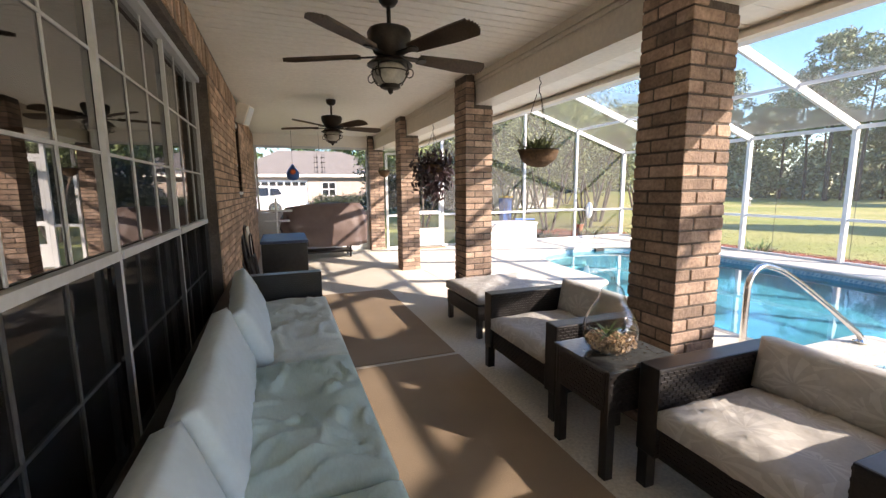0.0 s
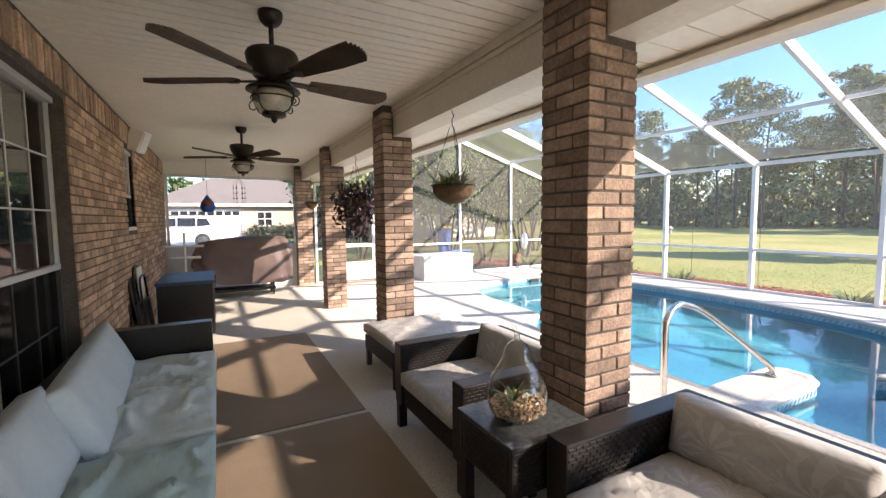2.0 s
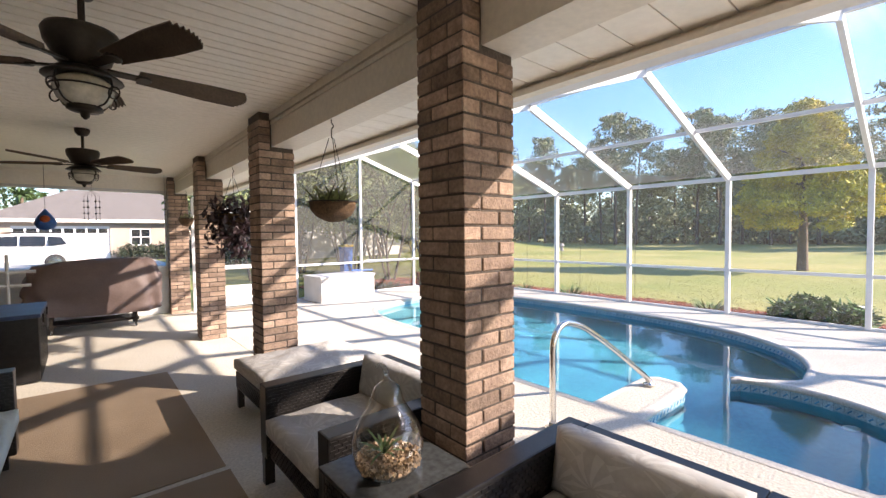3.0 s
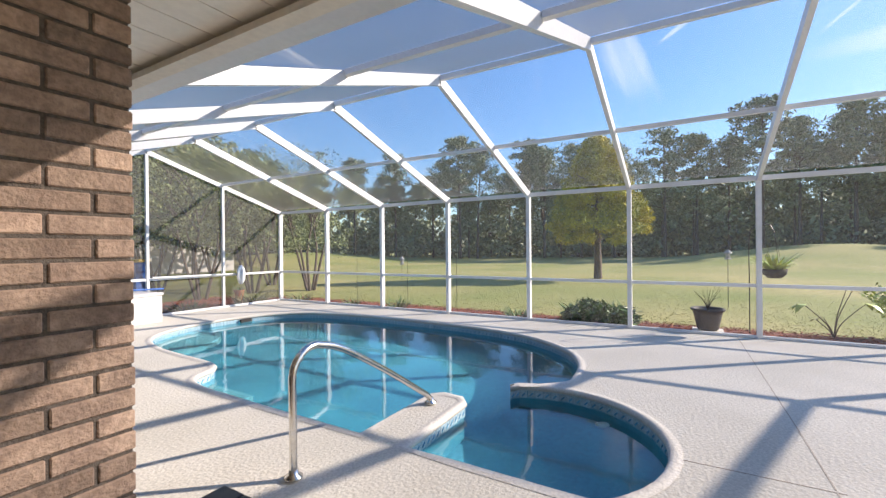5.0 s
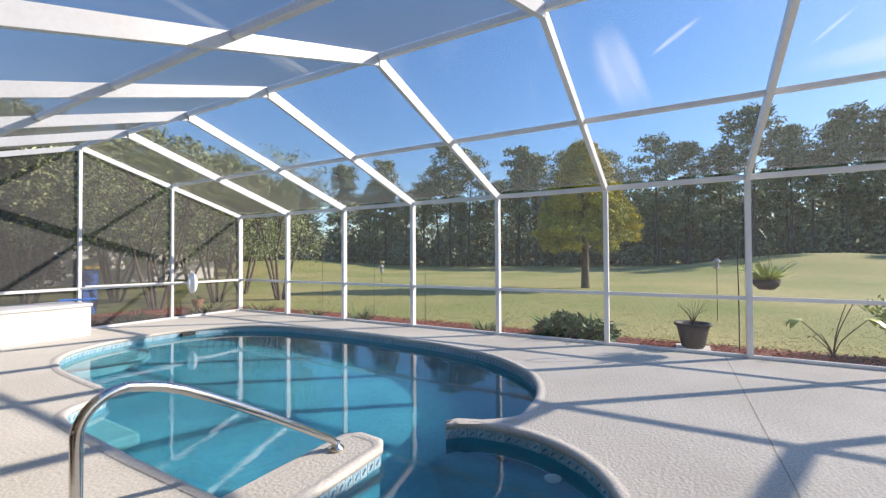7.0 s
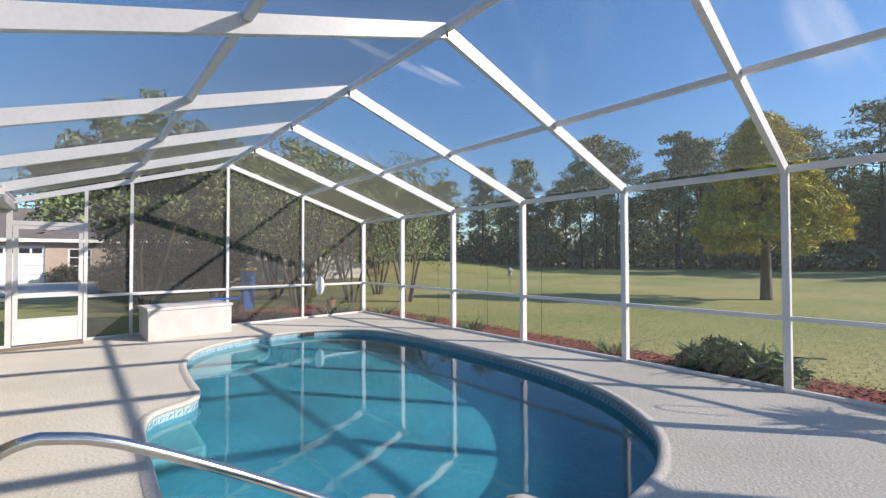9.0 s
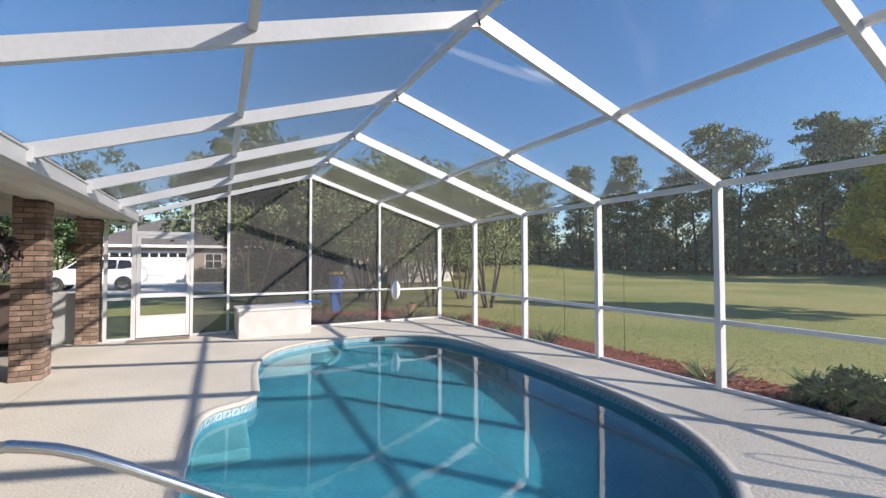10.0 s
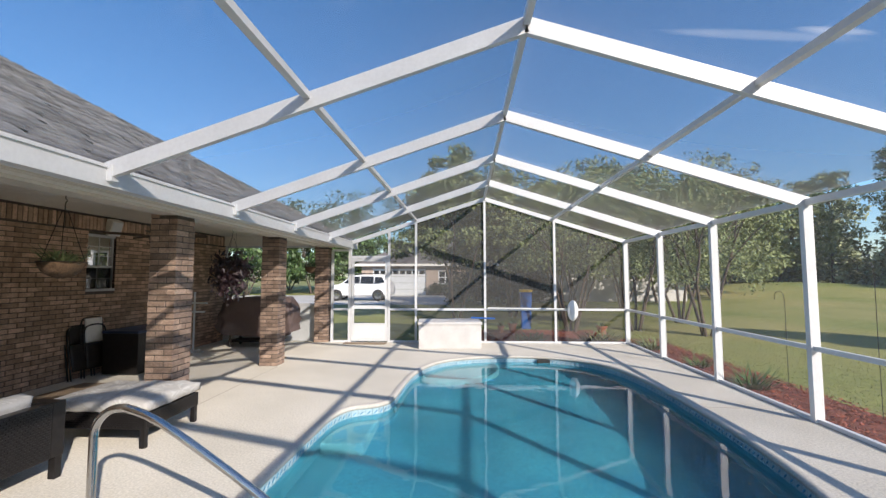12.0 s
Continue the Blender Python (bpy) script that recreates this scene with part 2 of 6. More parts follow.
def add_leaf_print(m, strength):
    """Pale palm fans printed on the cloth: stripes that radiate within scattered cells."""
    nt = m.node_tree
    b = nt.nodes["Principled BSDF"]
    src = b.inputs["Base Color"].links[0].from_socket

    def math_node(op, a, c=0.0):
        n = nt.nodes.new("ShaderNodeMath")
        n.operation = op
        for k, v in enumerate((a, c)):
            if hasattr(v, "is_linked"):
                nt.links.new(v, n.inputs[k])
            else:
                n.inputs[k].default_value = v
        return n.outputs[0]

    geo, vor, sub, sep, mx = [nt.nodes.new(k) for k in ("ShaderNodeNewGeometry", "ShaderNodeTexVoronoi", "ShaderNodeVectorMath", "ShaderNodeSeparateXYZ", "ShaderNodeMix")]
    vor.inputs["Scale"].default_value = 5.5
    nt.links.new(geo.outputs["Position"], vor.inputs["Vector"])
    sub.operation = "SUBTRACT"
    nt.links.new(geo.outputs["Position"], sub.inputs[0])
    nt.links.new(vor.outputs["Position"], sub.inputs[1])
    nt.links.new(sub.outputs[0], sep.inputs[0])
    flat = math_node("ADD", sep.outputs[0], math_node("MULTIPLY", sep.outputs[2], 1.2))
    turn = math_node("ARCTAN2", sep.outputs[1], flat)
    curl = math_node("ADD", math_node("MULTIPLY", turn, 11.0), math_node("MULTIPLY", vor.outputs["Distance"], 4.0))
    stripe = math_node("GREATER_THAN", math_node("SINE", curl), 0.15)
    body = math_node("MULTIPLY", math_node("GREATER_THAN", vor.outputs["Distance"], 0.12), math_node("LESS_THAN", math_node("ABSOLUTE", turn), 2.3))
    mx.data_type = "RGBA"
    mx.inputs[7].default_value = (0.68, 0.67, 0.635, 1)
    nt.links.new(math_node("MULTIPLY", math_node("MULTIPLY", stripe, body), strength), mx.inputs[0])
    nt.links.new(src, mx.inputs[6])
    nt.links.new(mx.outputs[2], b.inputs["Base Color"])


add_leaf_print(M_CUSHION, 0.42)
M_SOFA = mat("pale_blue_green_cushion", (0.45, 0.575, 0.56), (0.40, 0.525, 0.51), 2.5, 60, 0.92, bump=0.35, bscale=9, detail=0.04, stretch=(1.8, 0.7, 1), bdist=0.02)
M_SOFA_PALE = mat("whitish_blue_green_cushion", (0.56, 0.63, 0.615), (0.51, 0.58, 0.565), 3, 60, 0.92, bump=0.35, bscale=9, detail=0.04, stretch=(1.8, 0.8, 1), bdist=0.02)
M_PILLOW = mat("white_back_cushion", (0.62, 0.71, 0.745), (0.57, 0.66, 0.695), 3, 30, 0.9, bump=0.4, bscale=7, bdist=0.02, detail=0.03)
M_MAT = mat("brown_outdoor_rug", (0.32, 0.24, 0.165), (0.27, 0.20, 0.135), 1.6, 220, 0.98, bump=0.6, bscale=400, detail=0.2)
M_BLACK = mat("dark_bronze", (0.018, 0.014, 0.012), (0.03, 0.022, 0.017), 8, 60, 0.45, metal=0.3)
M_BLADE = mat("brown_fan_blade", (0.12, 0.085, 0.062), (0.08, 0.056, 0.042), 6, 90, 0.55, detail=0.2)
M_CHROME = mat("steel_rail", (0.72, 0.70, 0.66), (0.62, 0.60, 0.57), 5, 50, 0.18, metal=1.0, detail=0.05)
M_STEP = mat("pale_step_plaster", (0.085, 0.30, 0.36), (0.06, 0.245, 0.31), 2, 25, 0.8, detail=0.12)
M_PLASTER = mat("blue_pool_plaster", (0.022, 0.22, 0.305), (0.013, 0.165, 0.25), 1.3, 25, 0.8, detail=0.12)
M_TILE = mat("white_waterline_tile", (0.40, 0.52, 0.57), (0.33, 0.45, 0.51), 15, 60, 0.15, island=0.12)
M_TILEBLUE = mat("blue_tile_dash", (0.07, 0.22, 0.36), (0.09, 0.29, 0.43), 15, 60, 0.15, island=0.3)
M_WATER = water_mat("pool_water")
M_GLASS = glass_mat("window_glass", (0.75, 0.77, 0.77), 5.0)
def thin_glass(name):
    """Thin blown glass: clear, with gloss rising towards its rims."""
    m, nt, out = node_mat(name)
    tr, gl, mx, lw, pw = [nt.nodes.new(k) for k in ("ShaderNodeBsdfTransparent", "ShaderNodeBsdfGlossy", "ShaderNodeMixShader", "ShaderNodeLayerWeight", "ShaderNodeMath")]
    tr.inputs[0].default_value = (0.93, 0.955, 0.95, 1)
    gl.inputs["Roughness"].default_value = 0.02
    pw.operation = "POWER"
    pw.inputs[1].default_value = 2.0
    lw.inputs[0].default_value = 0.4
    nt.links.new(lw.outputs["Facing"], pw.inputs[0])
    ma = nt.nodes.new("ShaderNodeMath")
    ma.operation = "MULTIPLY_ADD"
    ma.inputs[1].default_value, ma.inputs[2].default_value = 0.95, 0.08
    nt.links.new(pw.outputs[0], ma.inputs[0])
    nt.links.new(ma.outputs[0], mx.inputs[0])
    nt.links.new(tr.outputs[0], mx.inputs[1])
    nt.links.new(gl.outputs[0], mx.inputs[2])
    nt.links.new(mx.outputs[0], out.inputs[0])
    return m


M_CLEAR = thin_glass("clear_glass")
M_HALFSCREEN = screen_mat("dark_window_screen", 0.5, (0.02, 0.02, 0.022), 0.1, (0.03, 0.03, 0.032))
# near-black walls: the unlit room's shade is in the colour
M_DARKROOM = mat("room_gloom", (0.06, 0.055, 0.05), (0.045, 0.04, 0.038), 1, 10, 0.9)
M_GRASS = mat("lawn_grass", (0.165, 0.20, 0.043), (0.305, 0.275, 0.10), 0.13, 9, 0.95, bump=0.8, bscale=45, detail=0.3)
M_BLADEGREEN = mat("grass_blades", (0.165, 0.21, 0.045), (0.27, 0.265, 0.08), 0.8, 20, 0.8, island=0.35)
M_MULCH = mat("red_mulch", (0.30, 0.085, 0.05), (0.17, 0.05, 0.03), 14, 90, 0.95, bump=1.0, bscale=60, island=0.5, detail=0.4)
M_ROAD = mat("grey_asphalt", (0.16, 0.16, 0.165), (0.12, 0.12, 0.125), 1.5, 60, 0.95, bump=0.5, bscale=120)
M_CONC = mat("pale_concrete", (0.55, 0.53, 0.49), (0.47, 0.45, 0.41), 1, 40, 0.9)
M_LEAF = mat("green_leaf", (0.075, 0.13, 0.038), (0.045, 0.085, 0.024), 1.2, 8, 0.6, island=0.45)
# near-black: the thicket's deep shade put into leaf colour; the dark hedge shares it
M_SHADE = mat("thicket_shade_and_hedge_leaf", (0.028, 0.042, 0.02), (0.018, 0.028, 0.013), 1.2, 8, 0.6, island=0.4)
M_OAKLEAF = mat("olive_leaf", (0.235, 0.27, 0.11), (0.14, 0.175, 0.065), 0.9, 8, 0.65, island=0.5)
M_PINELEAF = mat("pine_needles", (0.28, 0.31, 0.175), (0.185, 0.22, 0.12), 0.25, 3, 0.8, island=0.5)
M_GOLDLEAF = mat("yellow_green_needles", (0.50, 0.42, 0.05), (0.26, 0.28, 0.05), 0.5, 5, 0.7, island=0.45)
M_DARKLEAF = mat("purple_black_leaf", (0.05, 0.023, 0.028), (0.025, 0.015, 0.018), 8, 30, 0.5, island=0.5)
M_STRAP = mat("strap_leaf", (0.11, 0.20, 0.05), (0.06, 0.12, 0.03), 4, 20, 0.4, island=0.4)
M_LIME = mat("lime_strap_leaf", (0.48, 0.54, 0.13), (0.28, 0.38, 0.08), 6, 20, 0.5, island=0.3)
M_BARK = mat("grey_brown_bark", (0.14, 0.105, 0.08), (0.075, 0.058, 0.045), 6, 30, 0.95, bump=1.0, bscale=25, stretch=(1, 1, 0.3))
M_COCO = mat("coconut_fibre", (0.15, 0.09, 0.05), (0.09, 0.055, 0.03), 20, 90, 0.98, bump=1.0, bscale=110, detail=0.35)
M_TAUPE = mat("taupe_grill_cover", (0.185, 0.135, 0.125), (0.14, 0.10, 0.092), 2.5, 40, 0.55, bump=0.5, bscale=6, detail=0.08)
M_NAVY = mat("navy_lid", (0.03, 0.055, 0.13), (0.02, 0.04, 0.10), 4, 60, 0.5)
M_BLUE = mat("bright_blue", (0.02, 0.12, 0.42), (0.02, 0.09, 0.34), 6, 40, 0.4)
M_YELLOW = mat("yellow_lid", (0.65, 0.45, 0.05), (0.55, 0.38, 0.04), 6, 40, 0.5)
M_ORANGE = mat("rust_orange", (0.45, 0.10, 0.03), (0.35, 0.07, 0.02), 6, 40, 0.5)
M_STUCCO = mat("white_stucco", (0.66, 0.64, 0.615), (0.59, 0.57, 0.545), 4, 60, 0.9, bump=0.5, bscale=80, detail=0.06)
M_PANEL = mat("white_kick_panel", (0.74, 0.76, 0.76), (0.68, 0.70, 0.70), 2, 30, 0.4, detail=0.04)
M_PEBBLE = mat("tan_pebbles", (0.42, 0.28, 0.16), (0.26, 0.18, 0.12), 60, 90, 0.6, island=0.5)
M_STONETOP = mat("grey_glass_tabletop", (0.075, 0.082, 0.085), (0.055, 0.06, 0.062), 5, 40, 0.12, spec=0.35)
M_CARWHITE = mat("white_car_paint", (0.78, 0.79, 0.80), (0.74, 0.75, 0.76), 1, 10, 0.2, detail=0.02)
M_RUBBER = mat("black_rubber", (0.02, 0.02, 0.02), (0.03, 0.03, 0.03), 10, 60, 0.8)
M_CARGLASS = mat("dark_car_glass", (0.015, 0.018, 0.02), (0.02, 0.022, 0.025), 2, 10, 0.08)
M_TAN = mat("tan_painted_wall", (0.42, 0.335, 0.275), (0.36, 0.285, 0.235), 2, 30, 0.9, detail=0.08)
M_TERRACOTTA = mat("terracotta", (0.42, 0.17, 0.09), (0.34, 0.13, 0.07), 10, 50, 0.85)
M_POT = mat("dark_stone_pot", (0.06, 0.055, 0.052), (0.04, 0.037, 0.035), 8, 60, 0.7, bump=0.3)
M_FEEDER = mat("weathered_pale_wood", (0.42, 0.40, 0.37), (0.30, 0.285, 0.26), 9, 50, 0.85)
M_ROOFFAR = mat("brown_grey_roof", (0.17, 0.15, 0.14), (0.13, 0.115, 0.105), 3, 12, 0.95, detail=0.15)
M_LAMP = mat("seeded_lamp_glass", (0.55, 0.53, 0.47), (0.45, 0.43, 0.38), 20, 60, 0.15, detail=0.1)


# ---- mesh helpers ----
def box(bm, x0, x1, y0, y1, z0, z1, m=None, bev=0.0):
    vs = [Vector((x, y, z)) for z in (z0, z1) for y in (y0, y1) for x in (x0, x1)]
    vs = [bm.verts.new(m @ v if m else v) for v in vs]
    fs = [bm.faces.new([vs[i] for i in f]) for f in ((0, 2, 3, 1), (4, 5, 7, 6), (0, 1, 5, 4), (1, 3, 7, 5), (3, 2, 6, 7), (2, 0, 4, 6))]
    if bev:
        es = list({e for f in fs for e in f.edges})
        bmesh.ops.bevel(bm, geom=es, offset=bev, segments=2, profile=0.6, affect="EDGES")
    return bm


def mesh_of(name, bm, material, smooth=False):
    me = bpy.data.meshes.new(name)
    bmesh.ops.recalc_face_normals(bm, faces=bm.faces)
    bm.to_mesh(me)
    bm.free()
    for mm in (material if isinstance(material, (list, tuple)) else [material]):
        me.materials.append(mm)
    if smooth:
        me.shade_smooth()
    return me


def part(name, bm, material, parent=None, label="", smooth=False):
    ob = new(name, mesh_of(name, bm, material, smooth))
    if parent:
        ob.parent = parent
    return tagged(ob, label=label)


def thing(name, label, category, group="", kind="", m=None):
    ob = new(name)
    ob.empty_display_size = 0.1
    if m:
        ob.matrix_world = m
    return tagged(ob, label, category, group, kind)


def lathe(bm, prof, n=24, m=None):
    rings = []
    for r, z in prof:
        ring = []
        for i in range(n):
            a = 2 * math.pi * i / n
            v = Vector((r * math.cos(a), r * math.sin(a), z))
            ring.append(bm.verts.new(m @ v if m else v))
        rings.append(ring)
    for a, b in zip(rings, rings[1:]):
        for i in range(n):
            bm.faces.new((a[i], a[(i + 1) % n], b[(i + 1) % n], b[i]))
    for ring in (rings[0], rings[-1]):
        bm.faces.new(ring)
    return bm


def tube(bm, pts, r, n=8, r1=None):
    """A round tube along pts; r1 is the end radius."""
    pts = [Vector(p) for p in pts]
    rings, side = [], None
    for i, p in enumerate(pts):
        d = (pts[min(i + 1, len(pts) - 1)] - pts[max(i - 1, 0)]).normalized()
        if side is None:
            side = d.orthogonal().normalized()
        side = (side - d * side.dot(d)).normalized()
        up = d.cross(side)
        rr = r + ((r1 if r1 is not None else r) - r) * i / max(1, len(pts) - 1)
        rings.append([bm.verts.new(p + side * rr * math.cos(2 * math.pi * k / n) + up * rr * math.sin(2 * math.pi * k / n)) for k in range(n)])
    for a, b in zip(rings, rings[1:]):
        for k in range(n):
            bm.faces.new((a[k], a[(k + 1) % n], b[(k + 1) % n], b[k]))
    bm.faces.new(rings[0])
    bm.faces.new(rings[-1])
    return bm


def curve_pts(ctrl, steps=6, closed=False):
    """Smooth Catmull-Rom line through control points."""
    c = [Vector(p) for p in ctrl]
    n, out = len(c), []
    for i in range(n if closed else n - 1):
        if closed:
            p0, p1, p2, p3 = c[i - 1], c[i], c[(i + 1) % n], c[(i + 2) % n]
        else:
            p0, p1, p2, p3 = c[max(i - 1, 0)], c[i], c[i + 1], c[min(i + 2, n - 1)]
        for k in range(steps):
            t = k / steps
            out.append(0.5 * (2 * p1 + (p2 - p0) * t + (2 * p0 - 5 * p1 + 4 * p2 - p3) * t * t + (3 * p1 - p0 - 3 * p2 + p3) * t ** 3))
    if not closed:
        out.append(c[-1])
    return out


def beam(bm, a, b, w, h, up=(0, 0, 1)):
    """A box-section bar from a to b, w wide, h high."""
    a, b = Vector(a), Vector(b)
    d = (b - a).normalized()
    s = d.cross(Vector(up)).normalized()
    u = s.cross(d)
    vs = [bm.verts.new(p + s * sx * w / 2 + u * sz * h / 2) for p in (a, b) for sx, sz in ((-1, -1), (1, -1), (1, 1), (-1, 1))]
    for f in ((0, 1, 2, 3), (7, 6, 5, 4), (0, 4, 5, 1), (1, 5, 6, 2), (2, 6, 7, 3), (3, 7, 4, 0)):
        bm.faces.new([vs[i] for i in f])
    return bm


def quad(bm, *pts):
    bm.faces.new([bm.verts.new(p) for p in pts])
    return bm


def cushion(bm, x0, x1, y0, y1, z0, z1, puff=0.03, nx=10, ny=12, wob=0.008, m=None, seed=0.0):
    """A soft rounded cushion with crowned faces and small creases."""
    hx, hy, hz = (x1 - x0) / 2, (y1 - y0) / 2, (z1 - z0) / 2
    cx, cy, cz = (x0 + x1) / 2, (y0 + y1) / 2, (z0 + z1) / 2
    grid = {}
    for side in (-1, 1):
        for i in range(nx + 1):
            for j in range(ny + 1):
                u, v = -1 + 2 * i / nx, -1 + 2 * j / ny
                e = max(abs(u), abs(v))
                edge = (1 - abs(u) ** 6) ** 0.5 * (1 - abs(v) ** 6) ** 0.5
                px, py = cx + hx * u, cy + hy * v
                bend = 0.25 * noise.noise(Vector((px * 3, py * 3, seed)))
                fold = max(0.0, 0.16 - abs(noise.noise(Vector((px * 6 + seed + bend * 4, py * 2.6 + bend * 6, 4.7))))) / 0.16
                cross = max(0.0, 0.12 - abs(noise.noise(Vector((px * 2.2, py * 6 + seed + bend * 5, 9.1))))) / 0.12
                patch = max(0.0, min(1.0, 0.5 + 1.6 * noise.noise(Vector((px * 2.5, py * 2.0 + seed, 2.2)))))
                w = (0.45 * noise.noise(Vector((px * 5 + seed, py * 5, side * 3.1))) + 0.42 * patch * fold ** 1.5 + 0.3 * (1 - patch) * cross ** 1.5) * wob
                z = cz + side * (hz * (0.62 + 0.38 * edge) + puff * (1 - u * u) * (1 - v * v) + w * edge)
                p = Vector((px, py, z))
                grid[side, i, j] = bm.verts.new(m @ p if m else p)
        for i in range(nx):
            for j in range(ny):
                f = [grid[side, i, j], grid[side, i + 1, j], grid[side, i + 1, j + 1], grid[side, i, j + 1]]
                bm.faces.new(f if side > 0 else f[::-1])
    rim = [(i, 0) for i in range(nx)] + [(nx, j) for j in range(ny)] + [(i, ny) for i in range(nx, 0, -1)] + [(0, j) for j in range(ny, 0, -1)]
    for a, b in zip(rim, rim[1:] + rim[:1]):
        bm.faces.new((grid[-1, a[0], a[1]], grid[-1, b[0], b[1]], grid[1, b[0], b[1]], grid[1, a[0], a[1]]))
    return bm


def chamfer_box_mesh(name, lx, ly, lz, c, material):
    """A small block with chamfered edges, centred."""
    bm = bmesh.new()
    box(bm, -lx / 2, lx / 2, -ly / 2, ly / 2, -lz / 2, lz / 2)
    bmesh.ops.bevel(bm, geom=bm.edges[:], offset=c, segments=1, affect="EDGES")
    return mesh_of(name, bm, material)


# ---- the plan ----
WALL_X, CEIL, BEAM_Z = 1.58, 2.57, 2.27
EAVE_X, EAST_X, RIDGE_X, EAVE_Z, RIDGE_Z = 4.77, 11.33, 8.04, 2.35, 3.4
NORTH_Y, BAY, SOUTH_Y = 9.19, 1.757, 9.19 - 1.757 * 9
COURSE, BRICK_L, BRICK_H = 0.0677, 0.213, 0.0565


def pool_line():
    """The pool and spa edge: straight west side, a rounded basin and a round spa joined by a gap."""
    basin = curve_pts([(6.0, 2.6), (6.02, 3.3), (6.06, 3.9), (6.2, 4.2), (6.5, 4.36), (6.62, 4.62), (6.66, 5.3), (6.74, 6.1), (7.0, 6.85), (7.5, 7.32),
                       (8.3, 7.55), (9.1, 7.5), (9.75, 7.15), (10.15, 6.5), (10.31, 5.5), (10.33, 4.5), (10.28, 3.4), (10.14, 2.4), (9.85, 1.6),
                       (9.3, 0.95), (8.7, 0.66), (8.2, 0.6), (7.95, 0.62), (7.72, 0.86), (7.62, 1.05)], 4)
    spa = [Vector((6.72 + 1.0 * math.cos(a), 0.62 + 0.98 * math.sin(a))) for a in [radians(24 - 9.0 * k) for k in range(22)]]
    west = [(5.98, 0.8), (5.98, 1.27), (6.95, 1.29), (7.04, 1.36), (7.06, 1.56), (6.98, 1.65), (5.99, 1.66)]
    pts = [Vector((5.99, 1.66))] + basin + [Vector((7.54, 1.08))] + [p for p in spa if p.x > 5.98 or p.y < 0.3] + [Vector(p) for p in west[:-1]]
    return [Vector((max(p.x, 5.97), p.y)) for p in pts]


POOL = pool_line()


# ---- ground, deck and pool ----
def land_z(x, y):
    """Lawn height: nearly flat, with low mounds far out."""
    def hump(cx, cy, sx, sy, h):
        return h * math.exp(-((x - cx) / sx) ** 2 - ((y - cy) / sy) ** 2)
    return -0.1 + hump(36, 38, 13, 7, 1.1) + hump(46, -10, 12, 9, 1.5) + 0.5 * (1 - math.exp(-max(0, x - 30) / 60)) * 0.4


def make_ground():
    bm = bmesh.new()
    xs = sorted(set([-1500, -500, -150, -60, -30, -15, -5, 1.6, 4.0, 8.0, 11.36] + [11.36 + 1.6 * k for k in range(1, 32)] + [75, 110, 200, 500, 1500]))
    ys = sorted(set([-1500, -500, -150, -70] + [-44 + 2.2 * k for k in range(17)] + [-6.6, -4, 0, 4.0, 9.26] + [9.26 + 2.2 * k for k in range(1, 22)] + [70, 120, 300, 700, 1500]))
    grid = {(i, j): bm.verts.new((x, y, land_z(x, y))) for i, x in enumerate(xs) for j, y in enumerate(ys)}
    for i in range(len(xs) - 1):
        for j in range(len(ys) - 1):
            if 1.5 < xs[i] and xs[i + 1] < 11.4 and ys[j] > -6.7 and ys[j + 1] < 9.3:
                continue
            bm.faces.new((grid[i, j], grid[i + 1, j], grid[i + 1, j + 1], grid[i, j + 1]))
    ob = part("ground", bm, M_GRASS, smooth=True)
    tagged(ob, "sunlit green and straw-coloured lawn with low mounds", "lawn", kind="structure")


def make_deck():
    bm = bmesh.new()
    outer = [bm.verts.new((x, y, 0)) for x, y in ((1.42, -6.7), (11.4, -6.7), (11.4, 9.3), (1.42, 9.3))]
    inner = [bm.verts.new((p.x, p.y, 0)) for p in POOL]
    es = [bm.edges.new((l[i], l[(i + 1) % len(l)])) for l in (outer, inner) for i in range(len(l))]
    bmesh.ops.triangle_fill(bm, use_beauty=True, use_dissolve=False, edges=es)
    for f in list(bm.faces):
        f.normal_update()
        if f.normal.z < 0:
            f.normal_flip()
    # slab rim round the outside
    low = [bm.verts.new((v.co.x, v.co.y, -0.16)) for v in outer]
    for i in range(4):
        bm.faces.new((outer[i], outer[(i + 1) % 4], low[(i + 1) % 4], low[i]))
    me = bpy.data.meshes.new("deck")
    bm.to_mesh(me)
    bm.free()
    me.materials.append(M_DECK)
    tagged(new("floor_deck", me), "beige knockdown-textured concrete pool deck and patio floor", "pool deck", kind="structure")
    bm = bmesh.new()
    for a, b in (((7.75, -1.15), (11.3, -1.08)), ((6.75, -1.16), (7.75, -1.15)), ((6.72, -1.2), (6.72, -0.4)), ((4.4, -1.14), (6.72, -1.16)), ((4.3, 4.2), (4.3, 6.4)), ((10.33, 4.4), (11.3, 4.35))):
        beam(bm, (*a, 0.0), (*b, 0.0), 0.009, 0.004)
    tagged(part("deck_joint", bm, M_JOINT), "narrow control joints cut in the deck", "joint", kind="structure")


def inset(pts, d):
    """Offset a closed line; positive d goes outward."""
    out, n = [], len(pts)
    area = sum(pts[i].x * pts[(i + 1) % n].y - pts[(i + 1) % n].x * pts[i].y for i in range(n))
    s = 1 if area > 0 else -1
    for i in range(n):
        t = (pts[(i + 1) % n] - pts[i - 1]).normalized()
        out.append(pts[i] + Vector((t.y, -t.x)) * d * s)
    return out


